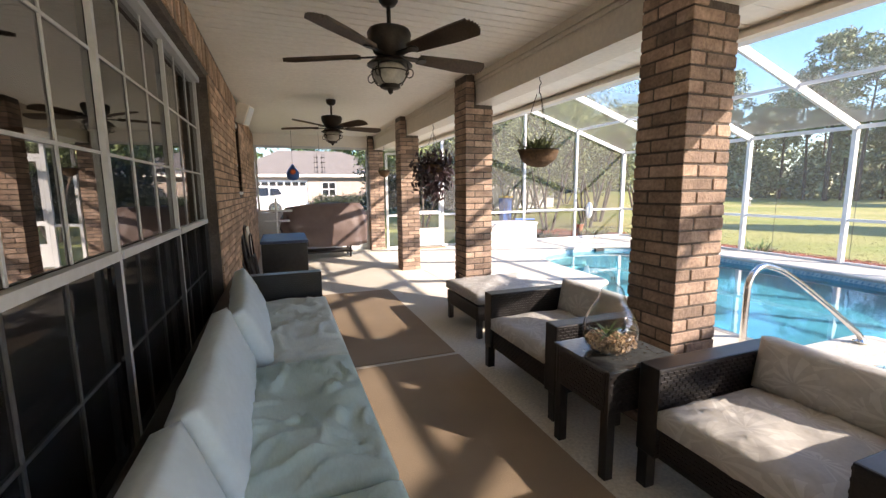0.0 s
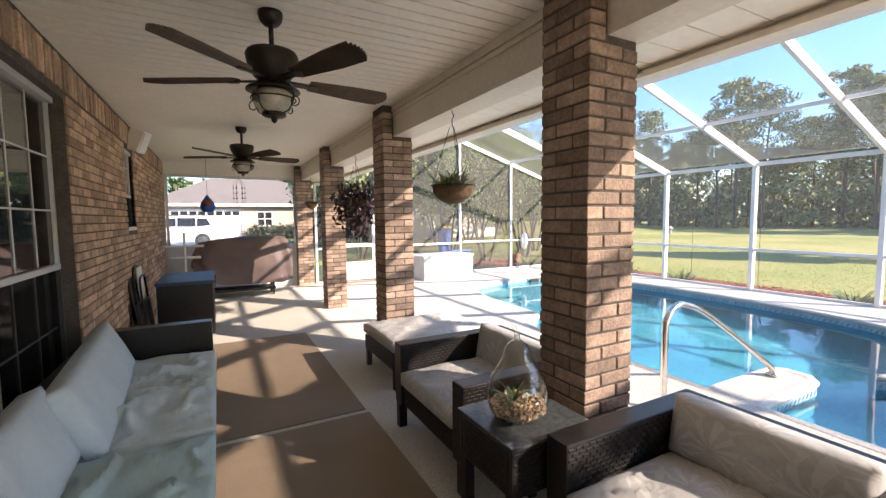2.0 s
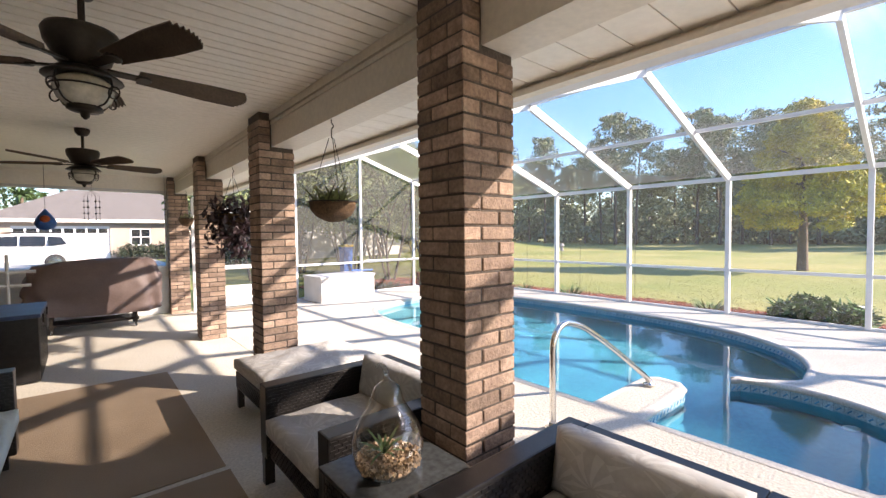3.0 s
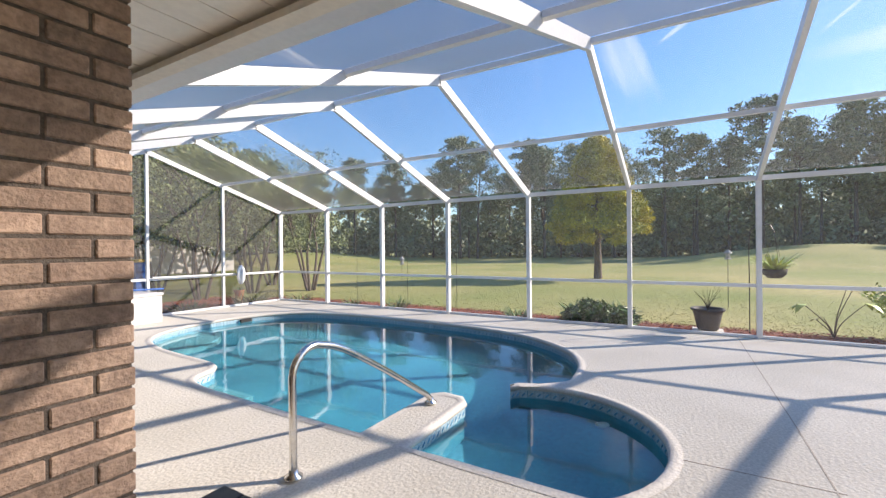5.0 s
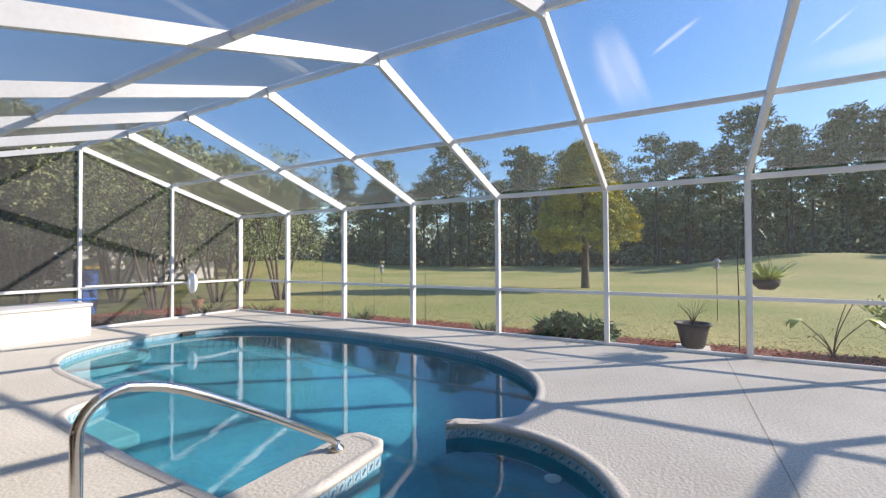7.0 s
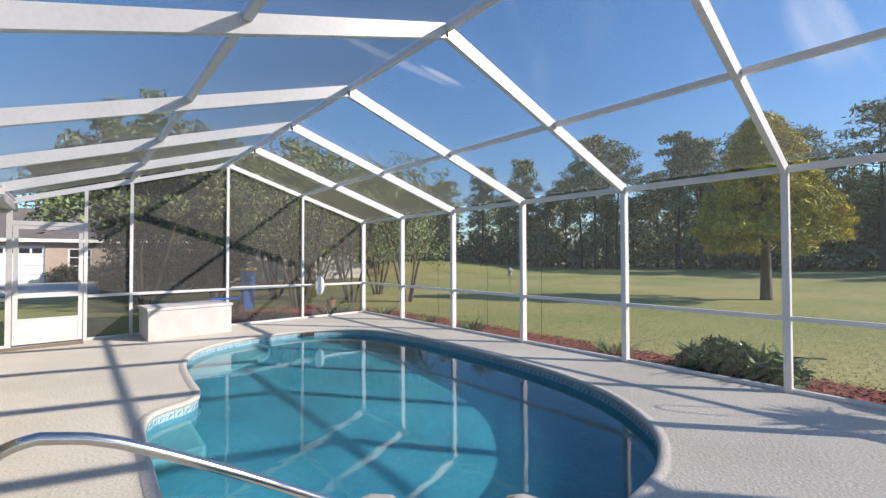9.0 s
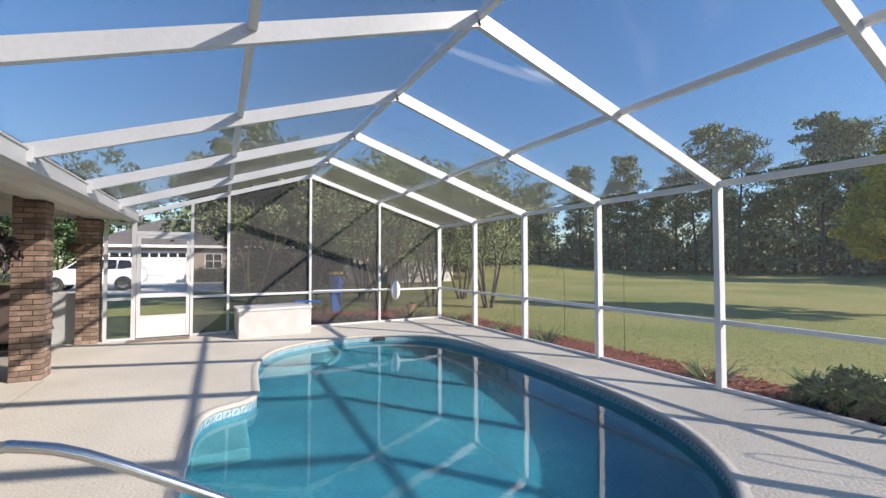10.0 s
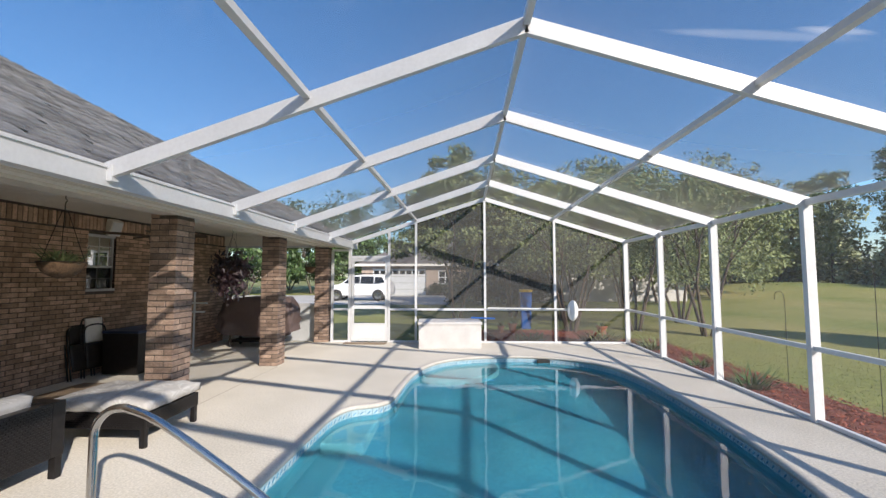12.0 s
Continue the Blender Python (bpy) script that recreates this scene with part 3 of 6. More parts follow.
def make_pool():
    pool = thing("swimming_pool", "curved swimming pool with blue water and attached round spa", "pool", kind="structure")
    n = len(POOL)
    # coping: a rounded lip that overhangs the water a little
    bm = bmesh.new()
    prof = [(0.06, 0.003), (0.03, 0.007), (-0.012, 0.008), (-0.028, -0.012), (-0.022, -0.042), (0.0, -0.046)]
    rings = [[bm.verts.new((p.x, p.y, z)) for p in inset(POOL, d)] for d, z in prof]
    for a, b in zip(rings, rings[1:]):
        for i in range(n):
            bm.faces.new((a[i], a[(i + 1) % n], b[(i + 1) % n], b[i]))
    part("coping", bm, M_COPING, pool, "rounded beige coping lip", smooth=True)
    # basin walls and floor
    bm = bmesh.new()
    def floor_z(p):
        if p.y < 1.25 and p.x < 7.8:
            d = math.hypot(p.x - 6.72, p.y - 0.62)
            return -0.42 if d > 0.70 else -0.72
        return -0.63 - 0.06 * max(0.0, min(1.0, (p.x - 7.0) / 3.0))
    top = [bm.verts.new((p.x, p.y, -0.03)) for p in POOL]
    low = [bm.verts.new((p.x, p.y, floor_z(p))) for p in POOL]
    for i in range(n):
        bm.faces.new((top[i], top[(i + 1) % n], low[(i + 1) % n], low[i]))
    part("basin_wall", bm, M_PLASTER, pool, "blue plastered basin wall")
    bm = bmesh.new()
    step = 0.16
    gx, gy = [5.9 + step * k for k in range(29)], [-0.5 + step * k for k in range(52)]
    g = {(i, j): bm.verts.new((x, y, floor_z(Vector((x, y))))) for i, x in enumerate(gx) for j, y in enumerate(gy)}
    for i in range(len(gx) - 1):
        for j in range(len(gy) - 1):
            bm.faces.new((g[i, j], g[i + 1, j], g[i + 1, j + 1], g[i, j + 1]))
    part("basin_floor", bm, M_PLASTER, pool, "blue plastered pool floor", smooth=True)
    # steps in the north-west corner and the seat by the west side
    bm = bmesh.new()
    lathe(bm, [(0.95, -0.74), (0.95, -0.26), (0.93, -0.24), (0.01, -0.24)], 40, pose(7.25, 7.2, 0))
    box(bm, 5.95, 6.5, 3.6, 4.5, -0.74, -0.36, bev=0.04)
    part("pool_steps", bm, M_STEP, pool, "pale blue entry steps under water")
    # waterline tiles
    bm, bd = bmesh.new(), bmesh.new()
    line = inset(POOL, -0.006)
    for i in range(n):
        a, b = line[i], line[(i + 1) % n]
        L = (b - a).length
        if L < 1e-4:
            continue
        d = (b - a) / L
        k = max(1, round(L / 0.075))
        for j in range(k):
            p, q = a + d * (L * j / k + 0.002), a + d * (L * (j + 1) / k - 0.002)
            beam(bm, (p.x, p.y, -0.1), (q.x, q.y, -0.1), 0.008, 0.105)
            c = (p + q) / 2
            o = d * 0.016
            beam(bd, (c.x - o.x, c.y - o.y, -0.104), (c.x + o.x, c.y + o.y, -0.073), 0.016, 0.012)
            if (j + i) % 2 == 0:
                beam(bd, (p.x, p.y, -0.135), (q.x, q.y, -0.135), 0.014, 0.012)
    tagged(part("waterline_tile", bm, M_TILE, pool, "small white waterline tiles"), kind="stuff")
    tagged(part("tile_dash", bd, M_TILEBLUE, pool, "blue dashes on the tiles"), kind="stuff")
    # water
    bm = bmesh.new()
    vs = [bm.verts.new((p.x, p.y, WATER_Z)) for p in POOL]
    es = [bm.edges.new((vs[i], vs[(i + 1) % n])) for i in range(n)]
    bmesh.ops.triangle_fill(bm, use_beauty=True, use_dissolve=False, edges=es)
    me = bpy.data.meshes.new("water")
    for f in bm.faces:
        f.normal_update()
        if f.normal.z < 0:
            f.normal_flip()
    bm.to_mesh(me)
    bm.free()
    me.materials.append(M_WATER)
    w = tagged(new("water", me), "clear still blue water")
    w.parent = pool
    w.visible_shadow = False
    # small fittings
    bm = bmesh.new()
    lathe(bm, [(0.075, 0), (0.08, 0.012), (0.05, 0.02), (0.02, 0.018)], 20, pose(6.64, 4.72, -0.36, 0, 80, 0))
    part("return_fitting", bm, M_CHROME, pool, "round chrome wall fitting")
    bm = bmesh.new()
    lathe(bm, [(0.06, 0), (0.06, 0.015), (0.03, 0.02)], 16, pose(7.55, 0.22, -0.35, 0, -90, 24))
    part("return_fitting", bm, M_PANEL, pool, "round white spa jet")
    # solid black block; the opening's shade is put into its colour
    bm = bmesh.new()
    box(bm, 8.95, 9.2, 7.44, 7.5, -0.12, -0.05, bev=0.008)
    part("skimmer_mouth", bm, M_RUBBER, pool, "black block standing for the shade in a skimmer opening")


def make_handrail():
    rail = thing("pool_handrail", "polished steel pool handrail on the coping by the spa", "handrail")
    pts = [(5.33, 1.6, 0.0), (5.33, 1.6, 0.25), (5.33, 1.6, 0.48)]
    pts += [(5.33 + 0.17 * (1 - math.cos(a)), 1.6, 0.6 + 0.17 * math.sin(a)) for a in [radians(15 * k) for k in range(0, 8)]]
    pts += [(5.75, 1.585, 0.695), (6.2, 1.56, 0.43), (6.6, 1.535, 0.17), (6.72, 1.53, 0.09), (6.76, 1.528, 0.04), (6.765, 1.528, 0.0)]
    bm = bmesh.new()
    tube(bm, curve_pts(pts, 3), 0.024, 14)
    part("rail_tube", bm, M_CHROME, rail, smooth=True)
    for x, y in ((5.33, 1.6), (6.765, 1.528)):
        bm = bmesh.new()
        lathe(bm, [(0.055, 0.012), (0.055, 0.022), (0.03, 0.035), (0.026, 0.06)], 20, pose(x, y, 0))
        part("base_ring", bm, M_CHROME, rail, smooth=True)


# ---- screen enclosure ----
def roof_z(x):
    return RIDGE_Z - (RIDGE_Z - EAVE_Z) * abs(x - RIDGE_X) / (EAST_X - RIDGE_X)


def make_cage():
    cage = thing("pool_enclosure", "white aluminium pool cage with dark insect screen panels", "screen enclosure", kind="structure")
    ys = [NORTH_Y - BAY * k for k in range(10)]
    purl = [9.67, 6.39]

    def bar(name, a, b, w, h, up=(0, 0, 1)):
        bm = bmesh.new()
        part(name, beam(bm, a, b, w, h, up), M_WHITE, cage)

    def panel(*pts, weave=M_SCREEN):
        bm = bmesh.new()
        part("screen_panel", quad(bm, *pts), weave, cage)

    for k, y in enumerate(ys):
        bar("post", (EAST_X, y, 0.0), (EAST_X, y, EAVE_Z - 0.02), 0.10, 0.065, (0, 1, 0))
        if 0 < k < 9:
            bar("rafter", (EAST_X + 0.04, y, EAVE_Z + 0.005), (RIDGE_X, y, RIDGE_Z + 0.025), 0.05, 0.125)
            bar("rafter", (RIDGE_X, y, RIDGE_Z + 0.025), (EAVE_X, y, EAVE_Z + 0.005), 0.05, 0.125)
            bm = bmesh.new()
            box(bm, EAVE_X - 0.06, EAVE_X + 0.12, y - 0.035, y + 0.035, EAVE_Z - 0.06, EAVE_Z + 0.07, bev=0.006)
            part("bracket", bm, M_WHITE, cage)
    for y0, y1 in zip(ys[1:], ys[:-1]):
        a, b = y0 + 0.03, y1 - 0.03
        bar("rail", (EAST_X, a, 0.78), (EAST_X, b, 0.78), 0.05, 0.05)
        bar("sill", (EAST_X, a, 0.022), (EAST_X, b, 0.022), 0.05, 0.04)
        bar("eave_bar", (EAST_X, a, EAVE_Z + 0.02), (EAST_X, b, EAVE_Z + 0.02), 0.055, 0.07)
        bar("ridge_bar", (RIDGE_X, a, RIDGE_Z + 0.045), (RIDGE_X, b, RIDGE_Z + 0.045), 0.05, 0.06)
        for px in purl:
            bar("purlin", (px, a, roof_z(px) + 0.05), (px, b, roof_z(px) + 0.05), 0.055, 0.05)
        panel((EAST_X + 0.03, a, 0.04), (EAST_X + 0.03, b, 0.04), (EAST_X + 0.03, b, 0.78), (EAST_X + 0.03, a, 0.78))
        panel((EAST_X + 0.03, a, 0.78), (EAST_X + 0.03, b, 0.78), (EAST_X + 0.03, b, EAVE_Z), (EAST_X + 0.03, a, EAVE_Z))
        xs = [EAST_X, purl[0], RIDGE_X, purl[1], EAVE_X]
        for x0, x1 in zip(xs, xs[1:]):
            z0, z1 = roof_z(x0) + 0.095, roof_z(x1) + 0.095
            panel((x0, y0, z0), (x0, y1, z0), (x1, y1, z1), (x1, y0, z1), weave=M_SCREEN_ROOF)
    # end walls
    for y, full in ((NORTH_Y, True), (SOUTH_Y, False)):
        bar("gable_bar", (EAST_X, y, EAVE_Z + 0.02), (RIDGE_X, y, RIDGE_Z + 0.02), 0.06, 0.09)
        bar("gable_bar", (RIDGE_X, y, RIDGE_Z + 0.02), (EAVE_X, y, EAVE_Z + 0.02), 0.06, 0.09)
        stops = [4.36, 4.79, 5.74, 6.39, 8.04, 9.68, EAST_X] if full else [4.79, 6.39, 8.04, 9.68, EAST_X]
        for x in stops[:-1]:
            top = roof_z(x) - 0.03 if x > 4.7 else 2.2
            bar("post", (x, y, 0), (x, y, top), 0.05 if x != 4.79 else 0.07, 0.065, (0, 1, 0))
        for x0, x1 in zip(stops, stops[1:]):
            door = full and abs(x0 - 4.79) < 0.01
            z_r = 0.8
            if not door:
                bar("rail", (x0 + 0.03, y, z_r - 0.02), (x1 - 0.03, y, z_r - 0.02), 0.05, 0.05)
                bar("sill", (x0 + 0.03, y, 0.022), (x1 - 0.03, y, 0.022), 0.05, 0.04)
                o = y + (0.034 if full else -0.034)
                panel((x0, o, 0.04), (x1, o, 0.04), (x1, o, z_r), (x0, o, z_r), weave=M_SCREEN_END if full and x0 > 5.5 else M_SCREEN)
            else:
                bar("door_head", (x0 + 0.03, y, 2.03), (x1 - 0.03, y, 2.03), 0.06, 0.07)
                z_r = 2.05
            o = y + (0.034 if full else -0.034)
            panel((x0, o, z_r), (x1, o, z_r), (x1, o, roof_z(x1) if x1 > 4.75 else 2.2), (x0, o, roof_z(x0) if x0 > 4.75 else 2.2), weave=M_SCREEN_END if full and x0 > 5.5 else M_SCREEN)
    bar("door_head", (4.36, NORTH_Y, 2.2), (4.79, NORTH_Y, 2.2), 0.05, 0.05)
    return cage


def make_screen_door():
    d = thing("screen_door", "white framed screen door with solid kick panel, closed", "door")
    y, x0, x1 = NORTH_Y, 4.835, 5.705
    def bar(name, a, b, w, h, up=(0, 0, 1)):
        bm = bmesh.new()
        part(name, beam(bm, a, b, w, h, up), M_WHITE, d)
    for x in (x0 + 0.03, x1 - 0.03):
        bar("stile", (x, y, 0.03), (x, y, 1.99), 0.035, 0.06, (1, 0, 0))
    for z, h in ((1.96, 0.06), (0.83, 0.08), (0.06, 0.06)):
        bar("cross_rail", (x0 + 0.06, y, z), (x1 - 0.06, y, z), 0.035, h)
    bm = bmesh.new()
    box(bm, x0 + 0.06, x1 - 0.06, y - 0.012, y + 0.012, 0.09, 0.42, bev=0.004)
    part("kick_panel", bm, M_PANEL, d, "solid white kick panel")
    bar("cross_rail", (x0 + 0.06, y, 0.435), (x1 - 0.06, y, 0.435), 0.035, 0.03)
    for z0, z1 in ((0.45, 0.79), (0.87, 1.93)):
        bm = bmesh.new()
        part("screen_panel", quad(bm, (x0 + 0.05, y, z0), (x1 - 0.05, y, z0), (x1 - 0.05, y, z1), (x0 + 0.05, y, z1)), M_SCREEN, d)
    bm = bmesh.new()
    box(bm, x1 - 0.05, x1 - 0.02, y - 0.06, y - 0.02, 0.95, 1.08, bev=0.006)
    part("door_handle", bm, M_PANEL, d, "small white pull handle")


# ---- house ----
WIN_Z0, WIN_Z1 = 0.28, 2.27
WINDOWS = [(-1.64, 3.46)]


def make_house():
    bm = bmesh.new()
    # backing wall, pierced by the large window and the small one
    def wall(y0, y1, z0, z1):
        box(bm, 1.22, WALL_X - 0.012, y0, y1, z0, z1)
    w0, w1 = WINDOWS[0]
    wall(-6.7, w0, -0.1, CEIL + 0.05)
    wall(w0, w1, -0.1, WIN_Z0)
    wall(w0, w1, WIN_Z1, CEIL + 0.05)
    wall(w1, 5.48, -0.1, CEIL + 0.05)
    wall(5.48, 6.03, -0.1, 1.33)
    wall(5.48, 6.03, 2.26, CEIL + 0.05)
    wall(6.03, 9.36, -0.1, CEIL + 0.05)
    ob = part("wall_west", bm, M_MORTAR)
    tagged(ob, "running-bond brown brick house wall along the patio", "wall", kind="structure")
    bm = bmesh.new()
    box(bm, -9, 1.2, 9.1, 9.32, -0.1, CEIL + 0.05)
    tagged(part("wall_north", bm, M_MORTAR), "brick end wall of the house", "wall", kind="structure")
    # added room shell behind the window, its dimness put into the dark colour
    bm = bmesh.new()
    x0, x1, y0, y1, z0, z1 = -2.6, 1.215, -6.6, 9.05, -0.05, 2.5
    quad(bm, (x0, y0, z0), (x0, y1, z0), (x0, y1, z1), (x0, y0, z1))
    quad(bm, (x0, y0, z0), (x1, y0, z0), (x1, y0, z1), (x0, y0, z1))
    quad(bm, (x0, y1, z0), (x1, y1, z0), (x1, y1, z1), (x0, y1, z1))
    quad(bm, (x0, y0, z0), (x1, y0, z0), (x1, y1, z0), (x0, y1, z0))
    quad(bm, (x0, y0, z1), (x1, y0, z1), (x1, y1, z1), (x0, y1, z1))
    tagged(part("wall_room", bm, M_DARKROOM), "added room shell behind the windows, gloom put into its colour", "wall", kind="structure")
    return ob


def brick_rows(y0, y1, z0, z1, holes):
    """Brick centres and lengths of a running-bond face along y."""
    rows = []
    for k in range(int((z1 - z0) / COURSE)):
        z = z0 + (k + 0.5) * COURSE
        y = y0 - (BRICK_L / 2 if k % 2 else 0)
        while y < y1:
            a, b = max(y, y0) + 0.005, min(y + BRICK_L, y1) - 0.005
            spans = [(a, b)]
            for h0, h1, g0, g1 in holes:
                if g0 - 0.03 < z < g1 + 0.03:
                    nxt = []
                    for s0, s1 in spans:
                        if s1 <= h0 or s0 >= h1:
                            nxt.append((s0, s1))
                        else:
                            if s0 < h0:
                                nxt.append((s0, h0))
                            if s1 > h1:
                                nxt.append((h1, s1))
                    spans = nxt
            rows += [((s0 + s1) / 2, z, s1 - s0) for s0, s1 in spans if s1 - s0 > 0.03]
            y += BRICK_L
    return rows


def make_window(name, y0, y1, z0, z1, units, cols, label, screen_low=True, recess=0.10):
    """White double-hung units side by side: frame, sashes, muntins and panes."""
    win = thing(name, label, "window", kind="structure")
    x = WALL_X - recess
    def bar(nm, a, b, w, h, up=(0, 0, 1)):
        bm = bmesh.new()
        part(nm, beam(bm, a, b, w, h, up), M_FRAME, win)
    W = (y1 - y0) / units
    zm = z0 + (z1 - z0) * 0.43
    bar("window_sill", (x + 0.01, y0, z0 + 0.02), (x + 0.01, y1, z0 + 0.02), 0.09, 0.04)
    bar("window_head", (x, y0, z1 - 0.02), (x, y1, z1 - 0.02), 0.07, 0.04)
    for u in range(units + 1):
        y = y0 + W * u
        y = min(max(y, y0 + 0.02), y1 - 0.02)
        bar("jamb", (x, y, z0 + 0.04), (x, y, z1 - 0.04), 0.028, 0.02, (1, 0, 0))
    for u in range(units):
        a, b = y0 + W * u + 0.017, y0 + W * (u + 1) - 0.017
        bar("meeting_rail", (x, a, zm), (x, b, zm), 0.034, 0.034)
        for p0, p1, xo in ((zm + 0.022, z1 - 0.04, 0.0), (z0 + 0.04, zm - 0.022, -0.02)):
            bm = bmesh.new()
            quad(bm, (x + xo - 0.012, a, p0), (x + xo - 0.012, b, p0), (x + xo - 0.012, b, p1), (x + xo - 0.012, a, p1))
            g = part("pane", bm, M_GLASS, win, "reflective window pane")
            g.visible_shadow = False
            for c in range(1, cols):
                y = a + (b - a) * c / cols
                bar("muntin", (x + xo - 0.008, y, p0), (x + xo - 0.008, y, p1), 0.012, 0.005, (1, 0, 0))
            rows = 3 if p0 > zm else 2
            for r in range(1, rows):
                z = p0 + (p1 - p0) * r / rows
                bar("muntin", (x + xo - 0.0075, a, z), (x + xo - 0.0075, b, z), 0.005, 0.011)
        if screen_low:
            bm = bmesh.new()
            part("insect_screen", quad(bm, (x + 0.012, a, z0 + 0.04), (x + 0.012, b, z0 + 0.04), (x + 0.012, b, zm - 0.02), (x + 0.012, a, zm - 0.02)), M_HALFSCREEN, win, "dark half screen")
    return win


def make_lanai_roof():
    # beadboard ceiling: narrow strips across the patio
    bm = bmesh.new()
    y = -6.7
    while y < 9.25:
        box(bm, WALL_X - 0.01, 4.06, y + 0.006, y + 0.096, CEIL, CEIL + 0.014)
        y += 0.102
    box(bm, WALL_X - 0.3, 4.1, -6.7, 9.3, CEIL + 0.016, CEIL + 0.05)
    tagged(part("ceiling", bm, M_VINYL), "cream vinyl beadboard patio ceiling", "ceiling", kind="structure")
    bm = bmesh.new()
    box(bm, 4.075, 4.30, -6.7, 9.42, BEAM_Z, CEIL + 0.04)
    box(bm, 4.055, 4.075, -6.7, 9.42, CEIL - 0.06, CEIL)
    box(bm, 4.062, 4.075, -6.7, 9.42, CEIL - 0.10, CEIL - 0.075)
    tagged(part("trim_beam", bm, M_TRIM), "beige boxed beam over the columns", "beam", kind="structure")
    bm = bmesh.new()
    box(bm, 1.2, 4.055, 9.28, 9.42, 2.33, CEIL + 0.04)
    tagged(part("trim_header", bm, M_VINYL), "cream header over the end opening", "beam", kind="structure")
    bm = bmesh.new()
    y = -6.7
    while y < 9.6:
        box(bm, 4.30, 4.70, y + 0.003, y + 0.197, BEAM_Z + 0.03, BEAM_Z + 0.04)
        y += 0.2
    box(bm, 4.30, 4.7, -6.7, 9.6, BEAM_Z + 0.045, BEAM_Z + 0.07)
    tagged(part("ceiling_soffit", bm, M_VINYL), "cream vented soffit panels under the eave", "soffit", kind="structure")
    bm = bmesh.new()
    box(bm, 4.70, 4.73, -6.7, 9.62, BEAM_Z - 0.03, BEAM_Z + 0.17)
    box(bm, 4.66, 4.70, -6.7, 9.62, BEAM_Z - 0.03, BEAM_Z + 0.0)
    tagged(part("trim_fascia", bm, M_TRIM), "beige fascia board along the eave", "fascia", kind="structure")
    bm = bmesh.new()
    for x0, x1, z0, z1 in ((4.732, 4.85, BEAM_Z - 0.02, BEAM_Z), (4.838, 4.85, BEAM_Z, BEAM_Z + 0.12), (4.832, 4.865, BEAM_Z + 0.12, BEAM_Z + 0.135)):
        box(bm, x0, x1, -6.6, 9.62, z0, z1)
    tagged(part("trim_gutter", bm, M_WHITE), "white aluminium gutter carrying the cage", "gutter", kind="structure")


def make_roof():
    """Hip roof in overlapping shingle courses."""
    slope, ex, ey, ez = 0.575, 4.80, 9.72, 2.43
    top = 6.4
    bm = bmesh.new()
    quad(bm, (ex, -7, ez - 0.01), (ex, ey, ez - 0.01), (ex - top, ey - top, ez + top * slope - 0.01), (ex - top, -7, ez + top * slope - 0.01))
    quad(bm, (ex, ey, ez - 0.01), (-12, ey, ez - 0.01), (-12, ey - top, ez + top * slope - 0.01), (ex - top, ey - top, ez + top * slope - 0.01))
    quad(bm, (ex - top, -7, ez + top * slope - 0.01), (ex - top, ey - top, ez + top * slope - 0.01), (-12, ey - top, ez + top * slope - 0.01), (-12, -7, ez + top * slope - 0.01))
    roof = tagged(part("roof", bm, M_SHINGLE), "grey asphalt shingle hip roof", "roof", kind="structure")
    bm = bmesh.new()
    rnd = random.Random(5)
    ln = math.hypot(1, slope)
    expo = 0.14 / ln
    k = 0
    while k * expo < top:
        x = ex + 0.02 - k * expo
        z = ez + k * expo * slope
        y = -1.0 - rnd.random() * 0.3
        while y < ey - k * expo - 0.05:
            w = rnd.choice((0.14, 0.2, 0.26, 0.32))
            y2 = min(y + w, ey - k * expo)
            t = rnd.choice((0.006, 0.014, 0.022))
            d = expo + 0.02
            a = [(x, y, z + t), (x, y2, z + t), (x - d, y2, z + d * slope + 0.003), (x - d, y, z + d * slope + 0.003)]
            vs = [bm.verts.new(p) for p in a] + [bm.verts.new((x, y, z - 0.006)), bm.verts.new((x, y2, z - 0.006))]
            bm.faces.new(vs[:4])
            bm.faces.new((vs[0], vs[4], vs[5], vs[1]))
            y = y2 + 0.004
        k += 1
    tagged(part("shingle", bm, M_SHINGLE, roof, "grey architectural shingles"), kind="stuff")
    bm = bmesh.new()
    box(bm, 4.72, 4.835, -7, 9.66, 2.405, 2.425)
    part("drip_edge", bm, M_WHITE, roof, "white metal drip edge")


def make_end_screen():
    """Half-height panel with screen above, closing the north end of the patio."""
    w = thing("wall_end_screen", "white knee-wall panel with insect screen above", "screen wall", kind="structure")
    bm = bmesh.new()
    box(bm, 1.58, 3.98, 9.32, 9.36, 0.0, 0.86, bev=0.004)
    part("knee_panel", bm, M_PANEL, w, "smooth white knee panel")
    for a, b in (((1.58, 9.34, 0.885), (3.98, 9.34, 0.885)), ((1.58, 9.34, 2.305), (3.98, 9.34, 2.305))):
        bm = bmesh.new()
        part("rail", beam(bm, a, b, 0.05, 0.05), M_WHITE, w)
    for x in (1.61, 3.95):
        bm = bmesh.new()
        part("post", beam(bm, (x, 9.34, 0.91), (x, 9.34, 2.28), 0.05, 0.05, (1, 0, 0)), M_WHITE, w)
    bm = bmesh.new()
    part("screen_panel", quad(bm, (1.61, 9.34, 0.9), (3.95, 9.34, 0.9), (3.95, 9.34, 2.3), (1.61, 9.34, 2.3)), M_SCREEN, w)


